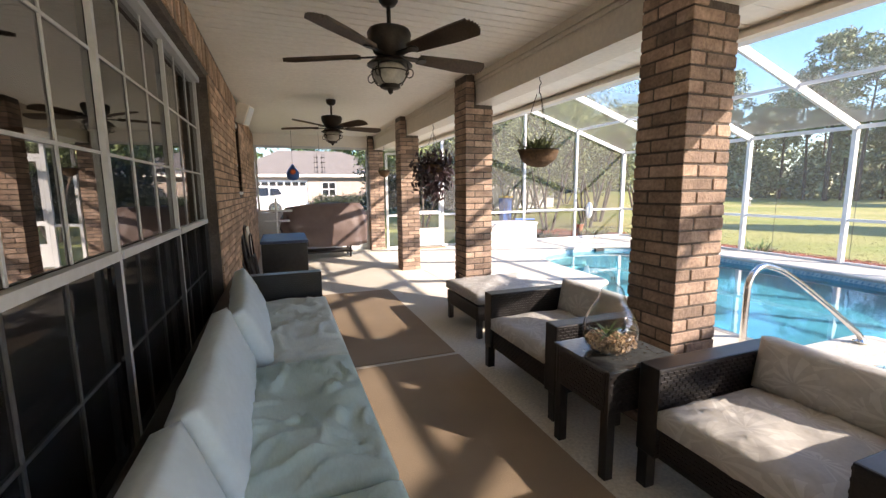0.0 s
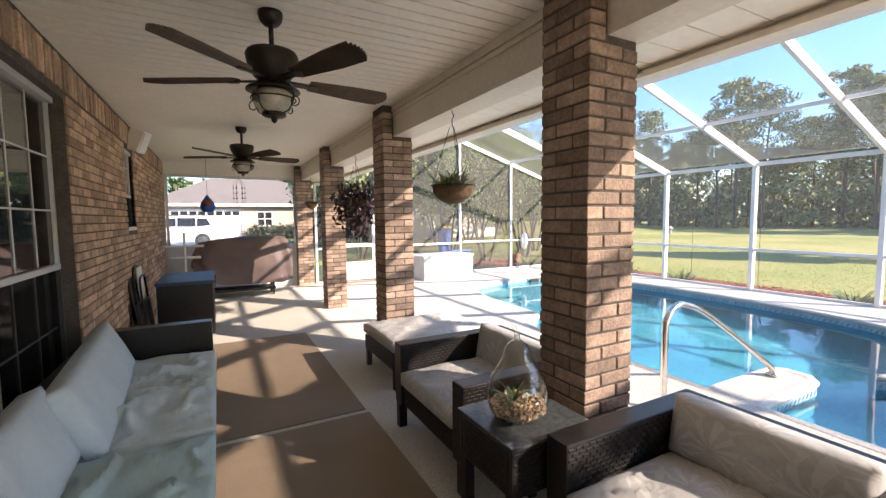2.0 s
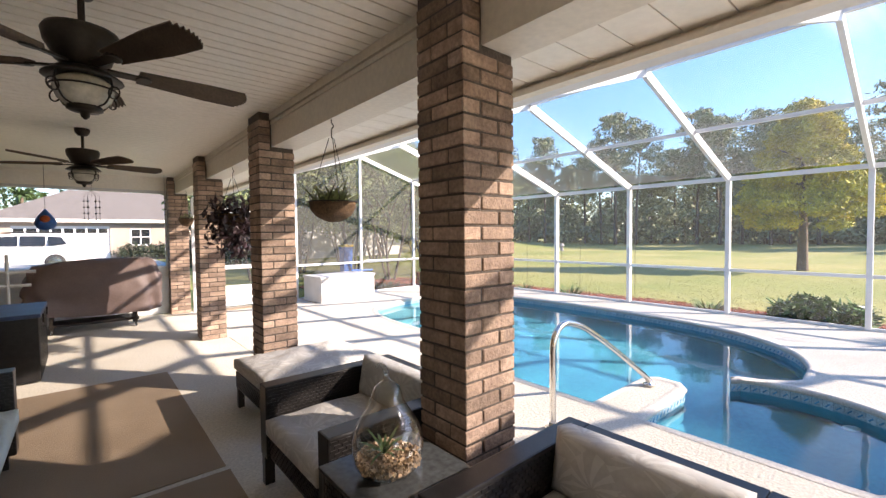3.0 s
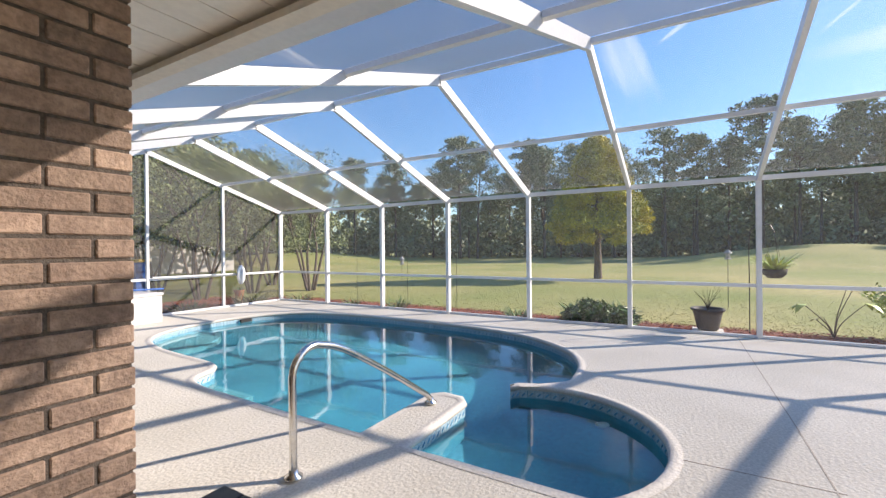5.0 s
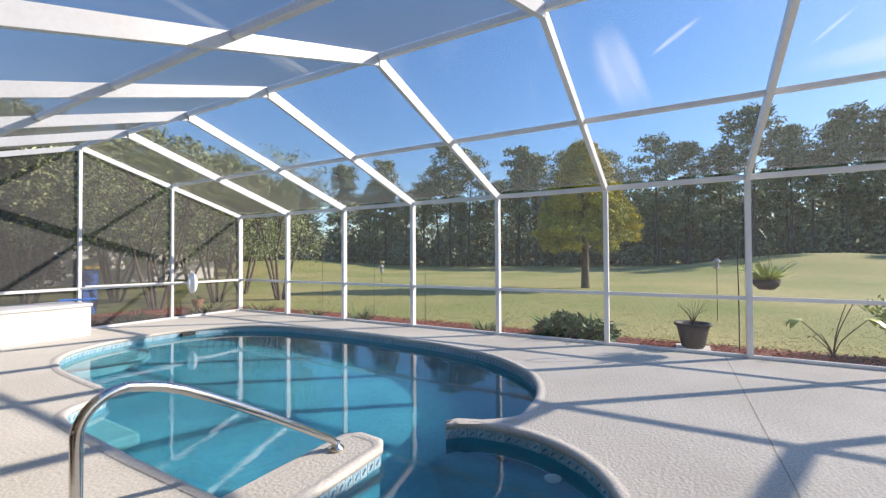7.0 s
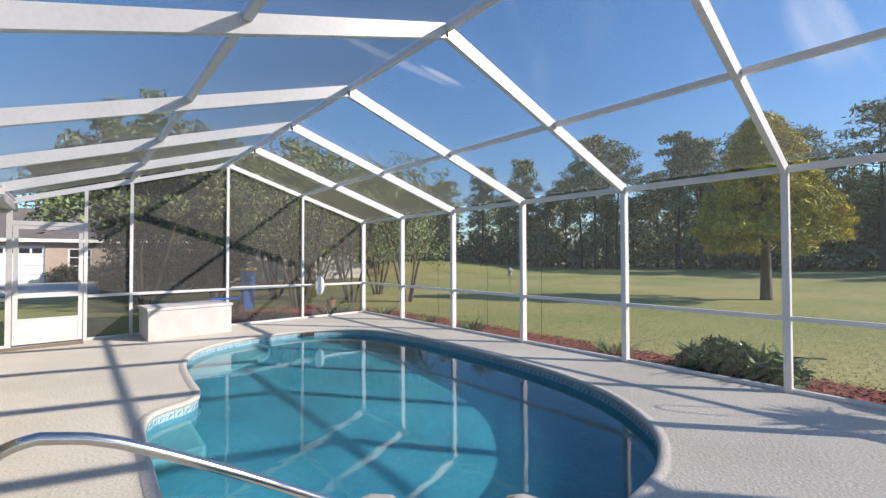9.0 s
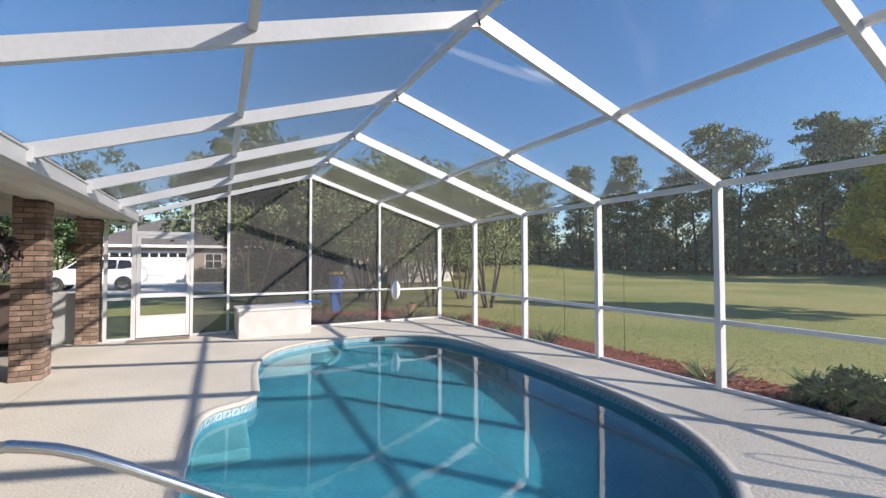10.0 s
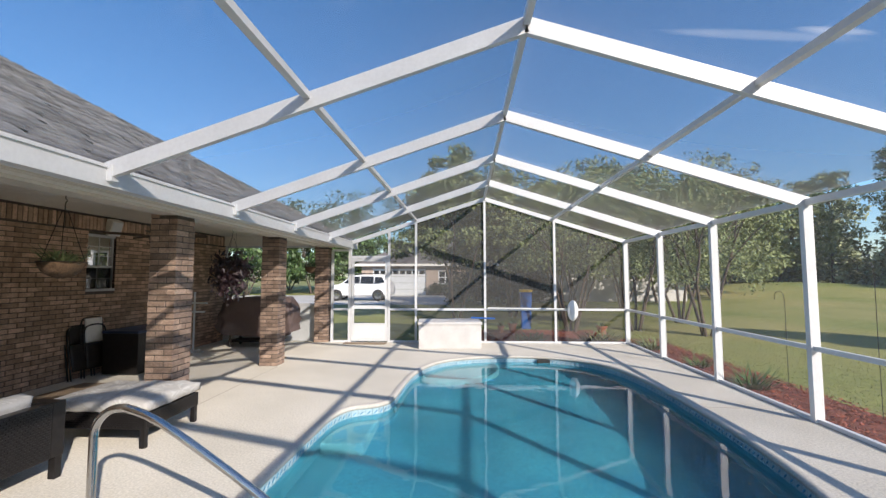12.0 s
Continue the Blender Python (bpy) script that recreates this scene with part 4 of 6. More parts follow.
make_ground()
make_deck()
make_pool()
make_handrail()
make_cage()
make_screen_door()
make_house()
make_window("window_1", -1.64, 3.46, WIN_Z0, WIN_Z1, 5, 3, "white double-hung windows with muntins, dark and reflective")
make_window("window_2", 5.48, 6.03, 1.33, 2.26, 1, 2, "small white double-hung window in the brick wall", True, 0.055)
make_lanai_roof()
make_roof()
make_end_screen()
# unseen south end, added as an open frame to let daylight in
bm_south = bmesh.new()
for ax, bx in ((1.5, 1.56), (2.95, 3.01), (4.4, 4.46)):
    box(bm_south, ax, bx, -6.68, -6.62, 0, CEIL)
box(bm_south, 1.5, 4.46, -6.675, -6.625, CEIL - 0.08, CEIL - 0.002)
box(bm_south, 1.56, 4.4, -6.67, -6.63, 0.86, 0.92)
tagged(part("wall_south_frame", bm_south, M_WHITE), "unseen white frame, left open so daylight enters the patio end", "screen wall", kind="structure")


# ---- brick columns ----
def make_column(name, y0):
    """A brick column with its inner third rising past the beam to the ceiling."""
    x0, W = 3.95, 0.33
    col = thing(name, "square brown brick patio column", "column", "brick columns", "structure")
    bm = bmesh.new()
    box(bm, x0 + 0.012, x0 + W - 0.012, y0 + 0.012, y0 + W - 0.012, 0, BEAM_Z)
    box(bm, x0 + 0.012, x0 + 0.118, y0 + 0.012, y0 + W - 0.012, BEAM_Z, CEIL)
    part("core", bm, M_MORTAR, col, "recessed mortar joints")
    rnd = random.Random(int(y0 * 100))
    a, b = W * 2 / 3, W / 3
    meshes = {}

    def brick(cx, cy, cz, lx, ly):
        key = (round(lx, 2), round(ly, 2))
        if key not in meshes:
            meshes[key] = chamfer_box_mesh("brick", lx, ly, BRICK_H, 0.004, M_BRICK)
        ob = new("brick", meshes[key])
        ob.parent = col
        ob.matrix_world = pose(cx + rnd.uniform(-1, 1) * 0.0018, cy + rnd.uniform(-1, 1) * 0.0018, cz + rnd.uniform(-1, 1) * 0.001, 0, 0, rnd.uniform(-1, 1) * 0.4)

    n = int(CEIL / COURSE)
    for k in range(n):
        z = (k + 0.5) * COURSE
        g = 0.01
        if z + BRICK_H / 2 < BEAM_Z:
            # pinwheel bond, mirrored every other course
            if k % 2 == 0:
                rects = [(0, a, 0, b), (a, W, 0, a), (b, W, a, W), (0, b, b, W)]
            else:
                rects = [(0, b, 0, a), (b, W, 0, b), (a, W, b, W), (0, a, a, W)]
        else:
            rects = [(0, b, 0, a), (0, b, a, W)] if k % 2 else [(0, b, 0, b), (0, b, b, W)]
        for u0, u1, v0, v1 in rects:
            brick(x0 + (u0 + u1) / 2, y0 + (v0 + v1) / 2, z, u1 - u0 - g, v1 - v0 - g)
    return col


for nm, yy in (("brick_column", 1.07), ("brick_column", 3.74), ("brick_column", 6.41), ("brick_column", 9.08), ("brick_column", -1.6), ("brick_column", -4.27)):
    make_column(nm, yy)


# ---- patio furniture ----
def wicker_panel(bm, x0, x1, y0, y1, z0, z1):
    """A boxy woven panel: a core with raised weave strands on its broad faces."""
    box(bm, x0, x1, y0, y1, z0, z1, bev=0.008)
    flat_y = (y1 - y0) < (x1 - x0)
    L0, L1 = (x0, x1) if flat_y else (y0, y1)
    nz = max(1, int((z1 - z0 - 0.03) / 0.018))
    nl = max(1, int((L1 - L0 - 0.02) / 0.036))
    for i in range(nz):
        z = z0 + 0.015 + (i + 0.5) * (z1 - z0 - 0.03) / nz
        for j in range(nl):
            a = L0 + 0.01 + (j + (0.5 if i % 2 else 0)) * (L1 - L0 - 0.02) / nl
            b = min(a + 0.026, L1 - 0.006)
            if b - a < 0.008:
                continue
            if flat_y:
                box(bm, a, b, y0 - 0.004, y1 + 0.004, z - 0.006, z + 0.006)
            else:
                box(bm, x0 - 0.004, x1 + 0.004, a, b, z - 0.006, z + 0.006)


def make_armchair(x0, y0, width, label):
    """Square wicker armchair facing the house: seat, arms, back, legs and two loose cushions."""
    c = thing("armchair", label, "armchair", "wicker armchairs")
    x1, y1 = x0 + 0.90, y0 + width
    T = 0.11
    for nm, a, b in (("arm", y0, y0 + T), ("arm", y1 - T, y1)):
        bm = bmesh.new()
        wicker_panel(bm, x0, x1, a, b, 0.17, 0.59)
        part(nm, bm, M_WICKER, c)
    bm = bmesh.new()
    wicker_panel(bm, x1 - 0.09, x1, y0 + T, y1 - T, 0.17, 0.59)
    part("backrest", bm, M_WICKER, c)
    bm = bmesh.new()
    wicker_panel(bm, x0 + 0.02, x0 + 0.05, y0 + T, y1 - T, 0.17, 0.31)
    box(bm, x0 + 0.05, x1 - 0.09, y0 + T, y1 - T, 0.27, 0.30)
    part("seat_frame", bm, M_WICKER, c)
    for x in (x0 + 0.03, x1 - 0.03):
        for y in (y0 + 0.04, y1 - 0.04):
            bm = bmesh.new()
            box(bm, x - 0.028, x + 0.028, y - 0.028, y + 0.028, 0.0, 0.19, bev=0.004)
            part("leg", bm, M_WICKER, c)
    bm = bmesh.new()
    cushion(bm, x0 - 0.005, x1 - 0.10, y0 + T + 0.006, y1 - T - 0.006, 0.30, 0.43, 0.012, 30, 30, 0.05, seed=y0)
    s = tagged(part("seat_cushion", bm, M_CUSHION, None, smooth=True), "off-white palm-print seat cushion on the wicker armchair", "cushion")
    bm = bmesh.new()
    hw = (width - 2 * T) / 2 - 0.003
    m = pose(x1 - 0.235, (y0 + y1) / 2, 0.53, 0, 101, 0)
    cushion(bm, -0.125, 0.125, -hw, hw, -0.08, 0.08, 0.012, 16, 28, 0.025, m=m, seed=y0 + 3)
    b = tagged(part("back_cushion", bm, M_CUSHION, None, smooth=True), "off-white palm-print back cushion leaning on the armchair", "cushion")
    return c


def make_ottoman():
    o = thing("ottoman", "black wicker ottoman with slim legs", "ottoman")
    x0, x1, y0, y1 = 3.69, 4.66, 2.88, 3.65
    for nm, a in (("side_panel", (x0, x1, y0, y0 + 0.03)), ("side_panel", (x0, x1, y1 - 0.03, y1)), ("side_panel", (x0, x0 + 0.03, y0 + 0.03, y1 - 0.03)), ("side_panel", (x1 - 0.03, x1, y0 + 0.03, y1 - 0.03))):
        bm = bmesh.new()
        wicker_panel(bm, *a, 0.17, 0.31)
        part(nm, bm, M_WICKER, o)
    bm = bmesh.new()
    box(bm, x0 + 0.03, x1 - 0.03, y0 + 0.03, y1 - 0.03, 0.28, 0.305)
    part("seat_frame", bm, M_WICKER, o)
    for x in (x0 + 0.03, x1 - 0.03):
        for y in (y0 + 0.03, y1 - 0.03):
            bm = bmesh.new()
            box(bm, x - 0.024, x + 0.024, y - 0.024, y + 0.024, 0.0, 0.18, bev=0.004)
            part("leg", bm, M_WICKER, o)
    bm = bmesh.new()
    cushion(bm, x0 - 0.01, x1 + 0.01, y0 - 0.01, y1 + 0.01, 0.31, 0.43, 0.012, 30, 26, 0.05, seed=9)
    tagged(part("ottoman_cushion", bm, M_CUSHION, None, smooth=True), "off-white palm-print cushion lying on the ottoman", "cushion")


def make_side_table():
    t = thing("side_table", "black wicker side table with grey glass top", "table")
    x0, x1, y0, y1 = 3.41, 3.86, 0.925, 1.345
    bm = bmesh.new()
    box(bm, x0, x1, y0, y1, 0.535, 0.55, bev=0.004)
    part("tabletop", bm, M_STONETOP, t, "smoky glass tabletop")
    for a in ((x0 + 0.01, x1 - 0.01, y0 + 0.01, y0 + 0.035), (x0 + 0.01, x1 - 0.01, y1 - 0.035, y1 - 0.01), (x0 + 0.01, x0 + 0.035, y0 + 0.035, y1 - 0.035), (x1 - 0.035, x1 - 0.01, y0 + 0.035, y1 - 0.035)):
        bm = bmesh.new()
        wicker_panel(bm, *a, 0.33, 0.535)
        part("apron", bm, M_WICKER, t)
    for x in (x0 + 0.035, x1 - 0.035):
        for y in (y0 + 0.035, y1 - 0.035):
            bm = bmesh.new()
            box(bm, x - 0.024, x + 0.024, y - 0.024, y + 0.024, 0, 0.34, bev=0.004)
            part("leg", bm, M_WICKER, t)


def make_terrarium():
    v = thing("terrarium", "pear-shaped clear glass terrarium with pebbles and succulent", "terrarium", m=pose(3.595, 1.13, 0.551))
    prof = [(0.05, 0.0), (0.095, 0.008), (0.124, 0.04), (0.136, 0.085), (0.134, 0.13), (0.120, 0.172), (0.098, 0.208), (0.077, 0.237), (0.064, 0.262), (0.058, 0.285), (0.048, 0.308), (0.030, 0.322), (0.014, 0.332), (0.011, 0.348), (0.006, 0.354)]
    bm = bmesh.new()
    lathe(bm, prof, 36)
    for v0 in bm.verts:
        v0.co.z *= 1.06
    g = part("glass_shell", bm, M_CLEAR, v, "clear blown glass", smooth=True)
    g.visible_shadow = False
    bm = bmesh.new()
    tube(bm, curve_pts([(0, 0, 0.366), (0.0, 0.01, 0.392), (-0.008, 0.03, 0.408), (-0.018, 0.042, 0.395)], 4), 0.012, 8, 0.006)
    part("stem", bm, M_CLEAR, v, smooth=True)
    rnd = random.Random(3)
    bm = bmesh.new()
    for _ in range(900):
        a, r = rnd.uniform(0, 6.283), 0.118 * math.sqrt(rnd.random())
        z = rnd.uniform(0.012, 0.07) if r < 0.09 else rnd.uniform(0.04, 0.072)
        s = rnd.uniform(0.004, 0.009)
        m = pose(r * math.cos(a), r * math.sin(a), z, rnd.uniform(0, 180), rnd.uniform(0, 180), 0)
        box(bm, -s, s, -s * 0.8, s * 0.8, -s * 0.6, s * 0.6, m)
    tagged(part("pebbles", bm, M_PEBBLE, v, "tan and cream pebbles"), kind="stuff")
    bm = bmesh.new()
    for k in range(16):
        a = k * 2.4
        strap(bm, Vector((-0.01, 0.01, 0.07)), a, 0.09 + 0.03 * rnd.random(), 0.012, 0.5 + 0.9 * rnd.random())
    part("succulent", bm, M_LEAF, v, "small green spiky succulent")


def strap(bm, base, ang, L, w, lift, segs=4, droop=1.0):
    """One strap leaf that rises and bends over."""
    d = Vector((math.cos(ang), math.sin(ang), 0))
    s = Vector((-d.y, d.x, 0))
    prev = None
    for i in range(segs + 1):
        t = i / segs
        e = lift - droop * t * t * 1.1
        p = base + d * L * t * (0.35 + 0.65 * math.cos(min(1.4, lift) * (1 - t))) * 0.9 + Vector((0, 0, L * (math.sin(lift) * t - 0.45 * droop * t * t * math.cos(lift) - 0.12 * droop * t * t)))
        ww = w * (1 - t) ** 0.6 * (0.6 + 0.8 * min(1, t * 3)) / 2 + 0.0008
        cur = (bm.verts.new(p - s * ww), bm.verts.new(p + s * ww))
        if prev:
            bm.faces.new((prev[0], prev[1], cur[1], cur[0]))
        prev = cur


def make_sofa():
    s = thing("sofa", "long black wicker sofa frame under the windows", "sofa")
    x0, x1, y0, y1 = 1.62, 2.36, -0.46, 3.62
    bm = bmesh.new()
    wicker_panel(bm, x0, x0 + 0.08, y0, y1, 0.12, 0.62)
    part("backrest", bm, M_WICKER, s)
    bm = bmesh.new()
    box(bm, x0 + 0.08, x1 - 0.01, y0, y1 - 0.13, 0.16, 0.30, bev=0.008)
    part("seat_frame", bm, M_WICKER, s)
    bm = bmesh.new()
    wicker_panel(bm, x0 + 0.08, x1 + 0.02, y1 - 0.12, y1, 0.1, 0.63)
    part("arm", bm, M_WICKER, s)
    for x in (x0 + 0.05, x1 - 0.05):
        for y in (y0 + 0.05, 1.5, y1 - 0.06):
            bm = bmesh.new()
            box(bm, x - 0.03, x + 0.03, y - 0.03, y + 0.03, 0, 0.17, bev=0.004)
            part("leg", bm, M_WICKER, s)
    for k, (a, b) in enumerate(((1.98, 3.47), (0.80, 1.97), (-0.44, 0.79))):
        bm = bmesh.new()
        cushion(bm, 1.78, 2.40, a + 0.012, b - 0.012, 0.30, 0.425, 0.008, 44, 72, 0.11, seed=k * 5.0)
        tagged(part("sofa_cushion", bm, M_SOFA if k else M_SOFA_PALE, None, smooth=True), "wrinkled pale blue-green seat cushion on the sofa", "cushion", "sofa seat cushions")
    for k, (a, b) in enumerate(((1.97, 3.38), (0.84, 2.05), (-0.40, 0.80))):
        bm = bmesh.new()
        m = pose((1.825, 1.80, 1.785)[k], (a + b) / 2, 0.56, 0, (66, 70, 70)[k], (4, 2, -1)[k])
        cushion(bm, -0.175, 0.175, -(b - a) / 2, (b - a) / 2, -0.065, 0.065, 0.008, 16, 36, 0.03, m=m, seed=20 + k * 3.0)
        tagged(part("sofa_back_cushion", bm, M_PILLOW, None, smooth=True), "white back cushion slumped against the sofa back", "cushion", "sofa back cushions")


def make_rugs():
    for nm, a in (("rug", (1.95, 3.39, -0.9, 2.62)), ("rug", (1.95, 3.38, 2.68, 5.14))):
        bm = bmesh.new()
        box(bm, *a, 0.0, 0.009, bev=0.003)
        tagged(part(nm, bm, M_MAT), "flat brown woven outdoor rug on the patio floor", "rug", "brown rugs")


def make_door_mat():
    bm = bmesh.new()
    box(bm, 4.72, 5.72, 8.82, 9.1, 0.0, 0.012, bev=0.003)
    tagged(part("door_mat", bm, M_MAT), "narrow brown mat before the screen door", "door mat")


make_door_mat()


# ---- ceiling fans ----
def make_fan(y, turn):
    f = thing("ceiling_fan", "dark bronze ceiling fan with five ribbed brown blades and caged lantern", "ceiling fan", "patio fans", m=pose(2.76, y, 0))
    bm = bmesh.new()
    lathe(bm, [(0.014, 2.495), (0.04, 2.502), (0.058, 2.525), (0.064, 2.55), (0.064, CEIL)], 24)
    part("canopy", bm, M_BLACK, f, smooth=True)
    bm = bmesh.new()
    lathe(bm, [(0.013, 2.36), (0.013, 2.50)], 12)
    part("downrod", bm, M_BLACK, f)
    bm = bmesh.new()
    lathe(bm, [(0.02, 2.375), (0.05, 2.365), (0.128, 2.355), (0.138, 2.335), (0.13, 2.29), (0.11, 2.255), (0.10, 2.225), (0.075, 2.205), (0.06, 2.19)], 32)
    part("motor_housing", bm, M_BLACK, f, smooth=True)
    for k in range(5):
        a = turn + 72 * k
        m = pose(0, 0, 2.215, 0, 0, a) @ pose(0, 0, 0, -12, 0, 0)
        bm = bmesh.new()
        n, r = 10, 16
        def pt(u, v, zz):
            w = 0.045 + 0.03 * min(1, u * 1.6)
            return m @ Vector((0.20 + 0.50 * u - 0.035 * v * v * u ** 6, w * v, zz))
        tops = [[bm.verts.new(pt(i / n, -1 + 2 * j / r, 0.007 if j % 2 else -0.007)) for j in range(r + 1)] for i in range(n + 1)]
        lows = [[bm.verts.new(pt(i / n, -1 + 2 * j / r, (0.007 if j % 2 else -0.007) - 0.006)) for j in range(r + 1)] for i in range(n + 1)]
        for i in range(n):
            for j in range(r):
                bm.faces.new((tops[i][j], tops[i + 1][j], tops[i + 1][j + 1], tops[i][j + 1]))
                bm.faces.new((lows[i][j], lows[i][j + 1], lows[i + 1][j + 1], lows[i + 1][j]))
            for j in (0, r):
                bm.faces.new((tops[i][j], tops[i + 1][j], lows[i + 1][j], lows[i][j]))
        for i in (0, n):
            for j in range(r):
                bm.faces.new((tops[i][j], tops[i][j + 1], lows[i][j + 1], lows[i][j]))
        blade = part("blade", bm, M_BLADE, f, "ribbed brown blade")
        bm = bmesh.new()
        box(bm, 0.08, 0.24, -0.022, 0.022, -0.016, -0.006, m, bev=0.003)
        lathe(bm, [(0.03, -0.02), (0.034, -0.014), (0.03, -0.006)], 14, m @ pose(0.22, 0, 0))
        bk = part("blade_iron", bm, M_BLACK, f)
    bm = bmesh.new()
    lathe(bm, [(0.06, 2.195), (0.10, 2.185), (0.14, 2.155), (0.143, 2.148), (0.10, 2.15), (0.06, 2.16)], 32)
    part("lamp_hood", bm, M_BLACK, f, smooth=True)
    bm = bmesh.new()
    lathe(bm, [(0.075, 2.155), (0.103, 2.13), (0.108, 2.10), (0.095, 2.06), (0.07, 2.035), (0.06, 2.03)], 32)
    part("lamp_glass", bm, M_LAMP, f, "seeded lantern glass", smooth=True)
    for k in range(4):
        a = radians(45 + 90 * k)
        bm = bmesh.new()
        tube(bm, curve_pts([(0.125 * math.cos(a), 0.125 * math.sin(a), 2.15), (0.13 * math.cos(a), 0.13 * math.sin(a), 2.10), (0.10 * math.cos(a), 0.10 * math.sin(a), 2.045), (0.065 * math.cos(a), 0.065 * math.sin(a), 2.03)], 4), 0.004, 6)
        part("cage_wire", bm, M_BLACK, f)
        bm = bmesh.new()
        tube(bm, [(0.14 * math.cos(a) + 0.026 * math.cos(b) * math.cos(a), 0.14 * math.sin(a) + 0.026 * math.cos(b) * math.sin(a), 2.085 + 0.026 * math.sin(b)) for b in [radians(30 * q) for q in range(13)]], 0.0035, 5)
        part("cage_loop", bm, M_BLACK, f)
    bm = bmesh.new()
    tube(bm, [(0.118 * math.cos(radians(q * 12)), 0.118 * math.sin(radians(q * 12)), 2.105) for q in range(31)], 0.004, 6)
    part("cage_ring", bm, M_BLACK, f)
    bm = bmesh.new()
    lathe(bm, [(0.062, 2.04), (0.064, 2.015), (0.05, 2.008), (0.018, 2.003), (0.015, 1.985), (0.004, 1.975)], 24)
    part("finial", bm, M_BLACK, f, smooth=True)


# ---- hanging plants ----
def leafy(bm, c, r, n, size, rnd, squash=1.0, down=0.0):
    """Loose small leaves round a centre."""
    for _ in range(n):
        d = Vector((rnd.gauss(0, 1), rnd.gauss(0, 1), rnd.gauss(0, 1))).normalized()
        rr = r * (0.45 + 0.6 * rnd.random())
        p = Vector(c) + Vector((d.x * rr, d.y * rr, d.z * rr * squash - down * rnd.random() ** 2))
        s = size * rnd.uniform(0.6, 1.4)
        m = Matrix.Translation(p) @ Euler((rnd.uniform(0, 6.28), rnd.uniform(0, 6.28), rnd.uniform(0, 6.28))).to_matrix().to_4x4()
        bm.faces.new([bm.verts.new(m @ Vector(v)) for v in ((-s, 0, 0), (-s * 0.2, s * 0.45, s * 0.12), (s, 0, 0), (-s * 0.2, -s * 0.45, s * 0.12))])


def make_basket(x, y, z_hook, z_rim, r, foliage, label, seed):
    h = thing("hanging_basket", label, "hanging plant", "hanging baskets", m=pose(x, y, 0))
    rnd = random.Random(seed)
    bm = bmesh.new()
    prof = []
    for k in range(9):
        a = k / 8 * math.pi / 2
        prof.append((max(0.01, r * math.sin(a)), z_rim - 0.14 * math.cos(a)))
    lathe(bm, prof, 28)
    for v in bm.verts:
        n = noise.noise(v.co * 18 + Vector((seed, 0, 0)))
        v.co += Vector((v.co.x, v.co.y, 0)) * n * 0.16
        v.co.z += n * 0.012
    part("coco_liner", bm, M_COCO, h, "brown coconut-fibre liner", smooth=True)
    bm = bmesh.new()
    tube(bm, [((r + 0.008) * math.cos(radians(q * 15)), (r + 0.008) * math.sin(radians(q * 15)), z_rim) for q in range(25)], 0.004, 6)
    part("wire_rim", bm, M_BLACK, h)
    zt = z_hook - 0.13
    for k in range(3):
        a = radians(20 + 120 * k)
        bm = bmesh.new()
        tube(bm, [(r * math.cos(a), r * math.sin(a), z_rim), (0.02 * math.cos(a), 0.02 * math.sin(a), zt)], 0.003, 5)
        part("chain", bm, M_BLACK, h)
    bm = bmesh.new()
    tube(bm, curve_pts([(0, 0, zt), (0, 0.0, zt + 0.06), (0.015, 0, zt + 0.085), (0, 0, zt + 0.11), (0, 0, z_hook)], 4), 0.004, 6)
    part("hook", bm, M_BLACK, h)
    bm = bmesh.new()
    if foliage == "succulent":
        for k in range(110):
            a = rnd.uniform(0, 6.28)
            rr = r * 0.8 * rnd.random()
            strap(bm, Vector((rr * math.cos(a), rr * math.sin(a), z_rim - 0.02)), a + rnd.uniform(-1, 1), rnd.uniform(0.08, 0.2), 0.012, rnd.uniform(0.7, 1.5))
        leafy(bm, (0, 0, z_rim + 0.03), 0.12, 140, 0.02, rnd, 0.5)
        part("foliage", bm, M_OAKLEAF, h, "grey-green succulents")
    elif foliage == "dark":
        leafy(bm, (0, 0, z_rim + 0.02), 0.31, 640, 0.045, rnd, 0.75, 0.35)
        leafy(bm, (0, 0, z_rim - 0.12), 0.2, 200, 0.045, rnd, 1.2, 0.25)
        part("foliage", bm, M_DARKLEAF, h, "trailing purple-black leaves")
    else:
        leafy(bm, (0, 0, z_rim + 0.03), 0.1, 90, 0.02, rnd, 0.7, 0.1)
        part("foliage", bm, M_OAKLEAF, h, "sparse dry leaves")
    return h


make_sofa()
make_rugs()
make_armchair(3.50, 1.445, 0.92, "black wicker armchair beside the glass-topped table")
make_armchair(3.56, 0.02, 0.88, "black wicker armchair with arms, open to the house wall")
make_ottoman()
make_side_table()
make_terrarium()
make_fan(2.23, 8)
make_fan(5.48, 10)
make_basket(4.09, 2.57, BEAM_Z + 0.0, 1.69, 0.165, "succulent", "coconut-fibre basket of succulents hanging from the beam", 2)
make_basket(4.10, 5.2, BEAM_Z + 0.0, 1.72, 0.17, "dark", "hanging basket spilling purple-black trailing leaves", 4)
make_basket(4.12, 8.35, BEAM_Z + 0.0, 1.78, 0.12, "dry", "small hanging basket with sparse dry plant", 6)


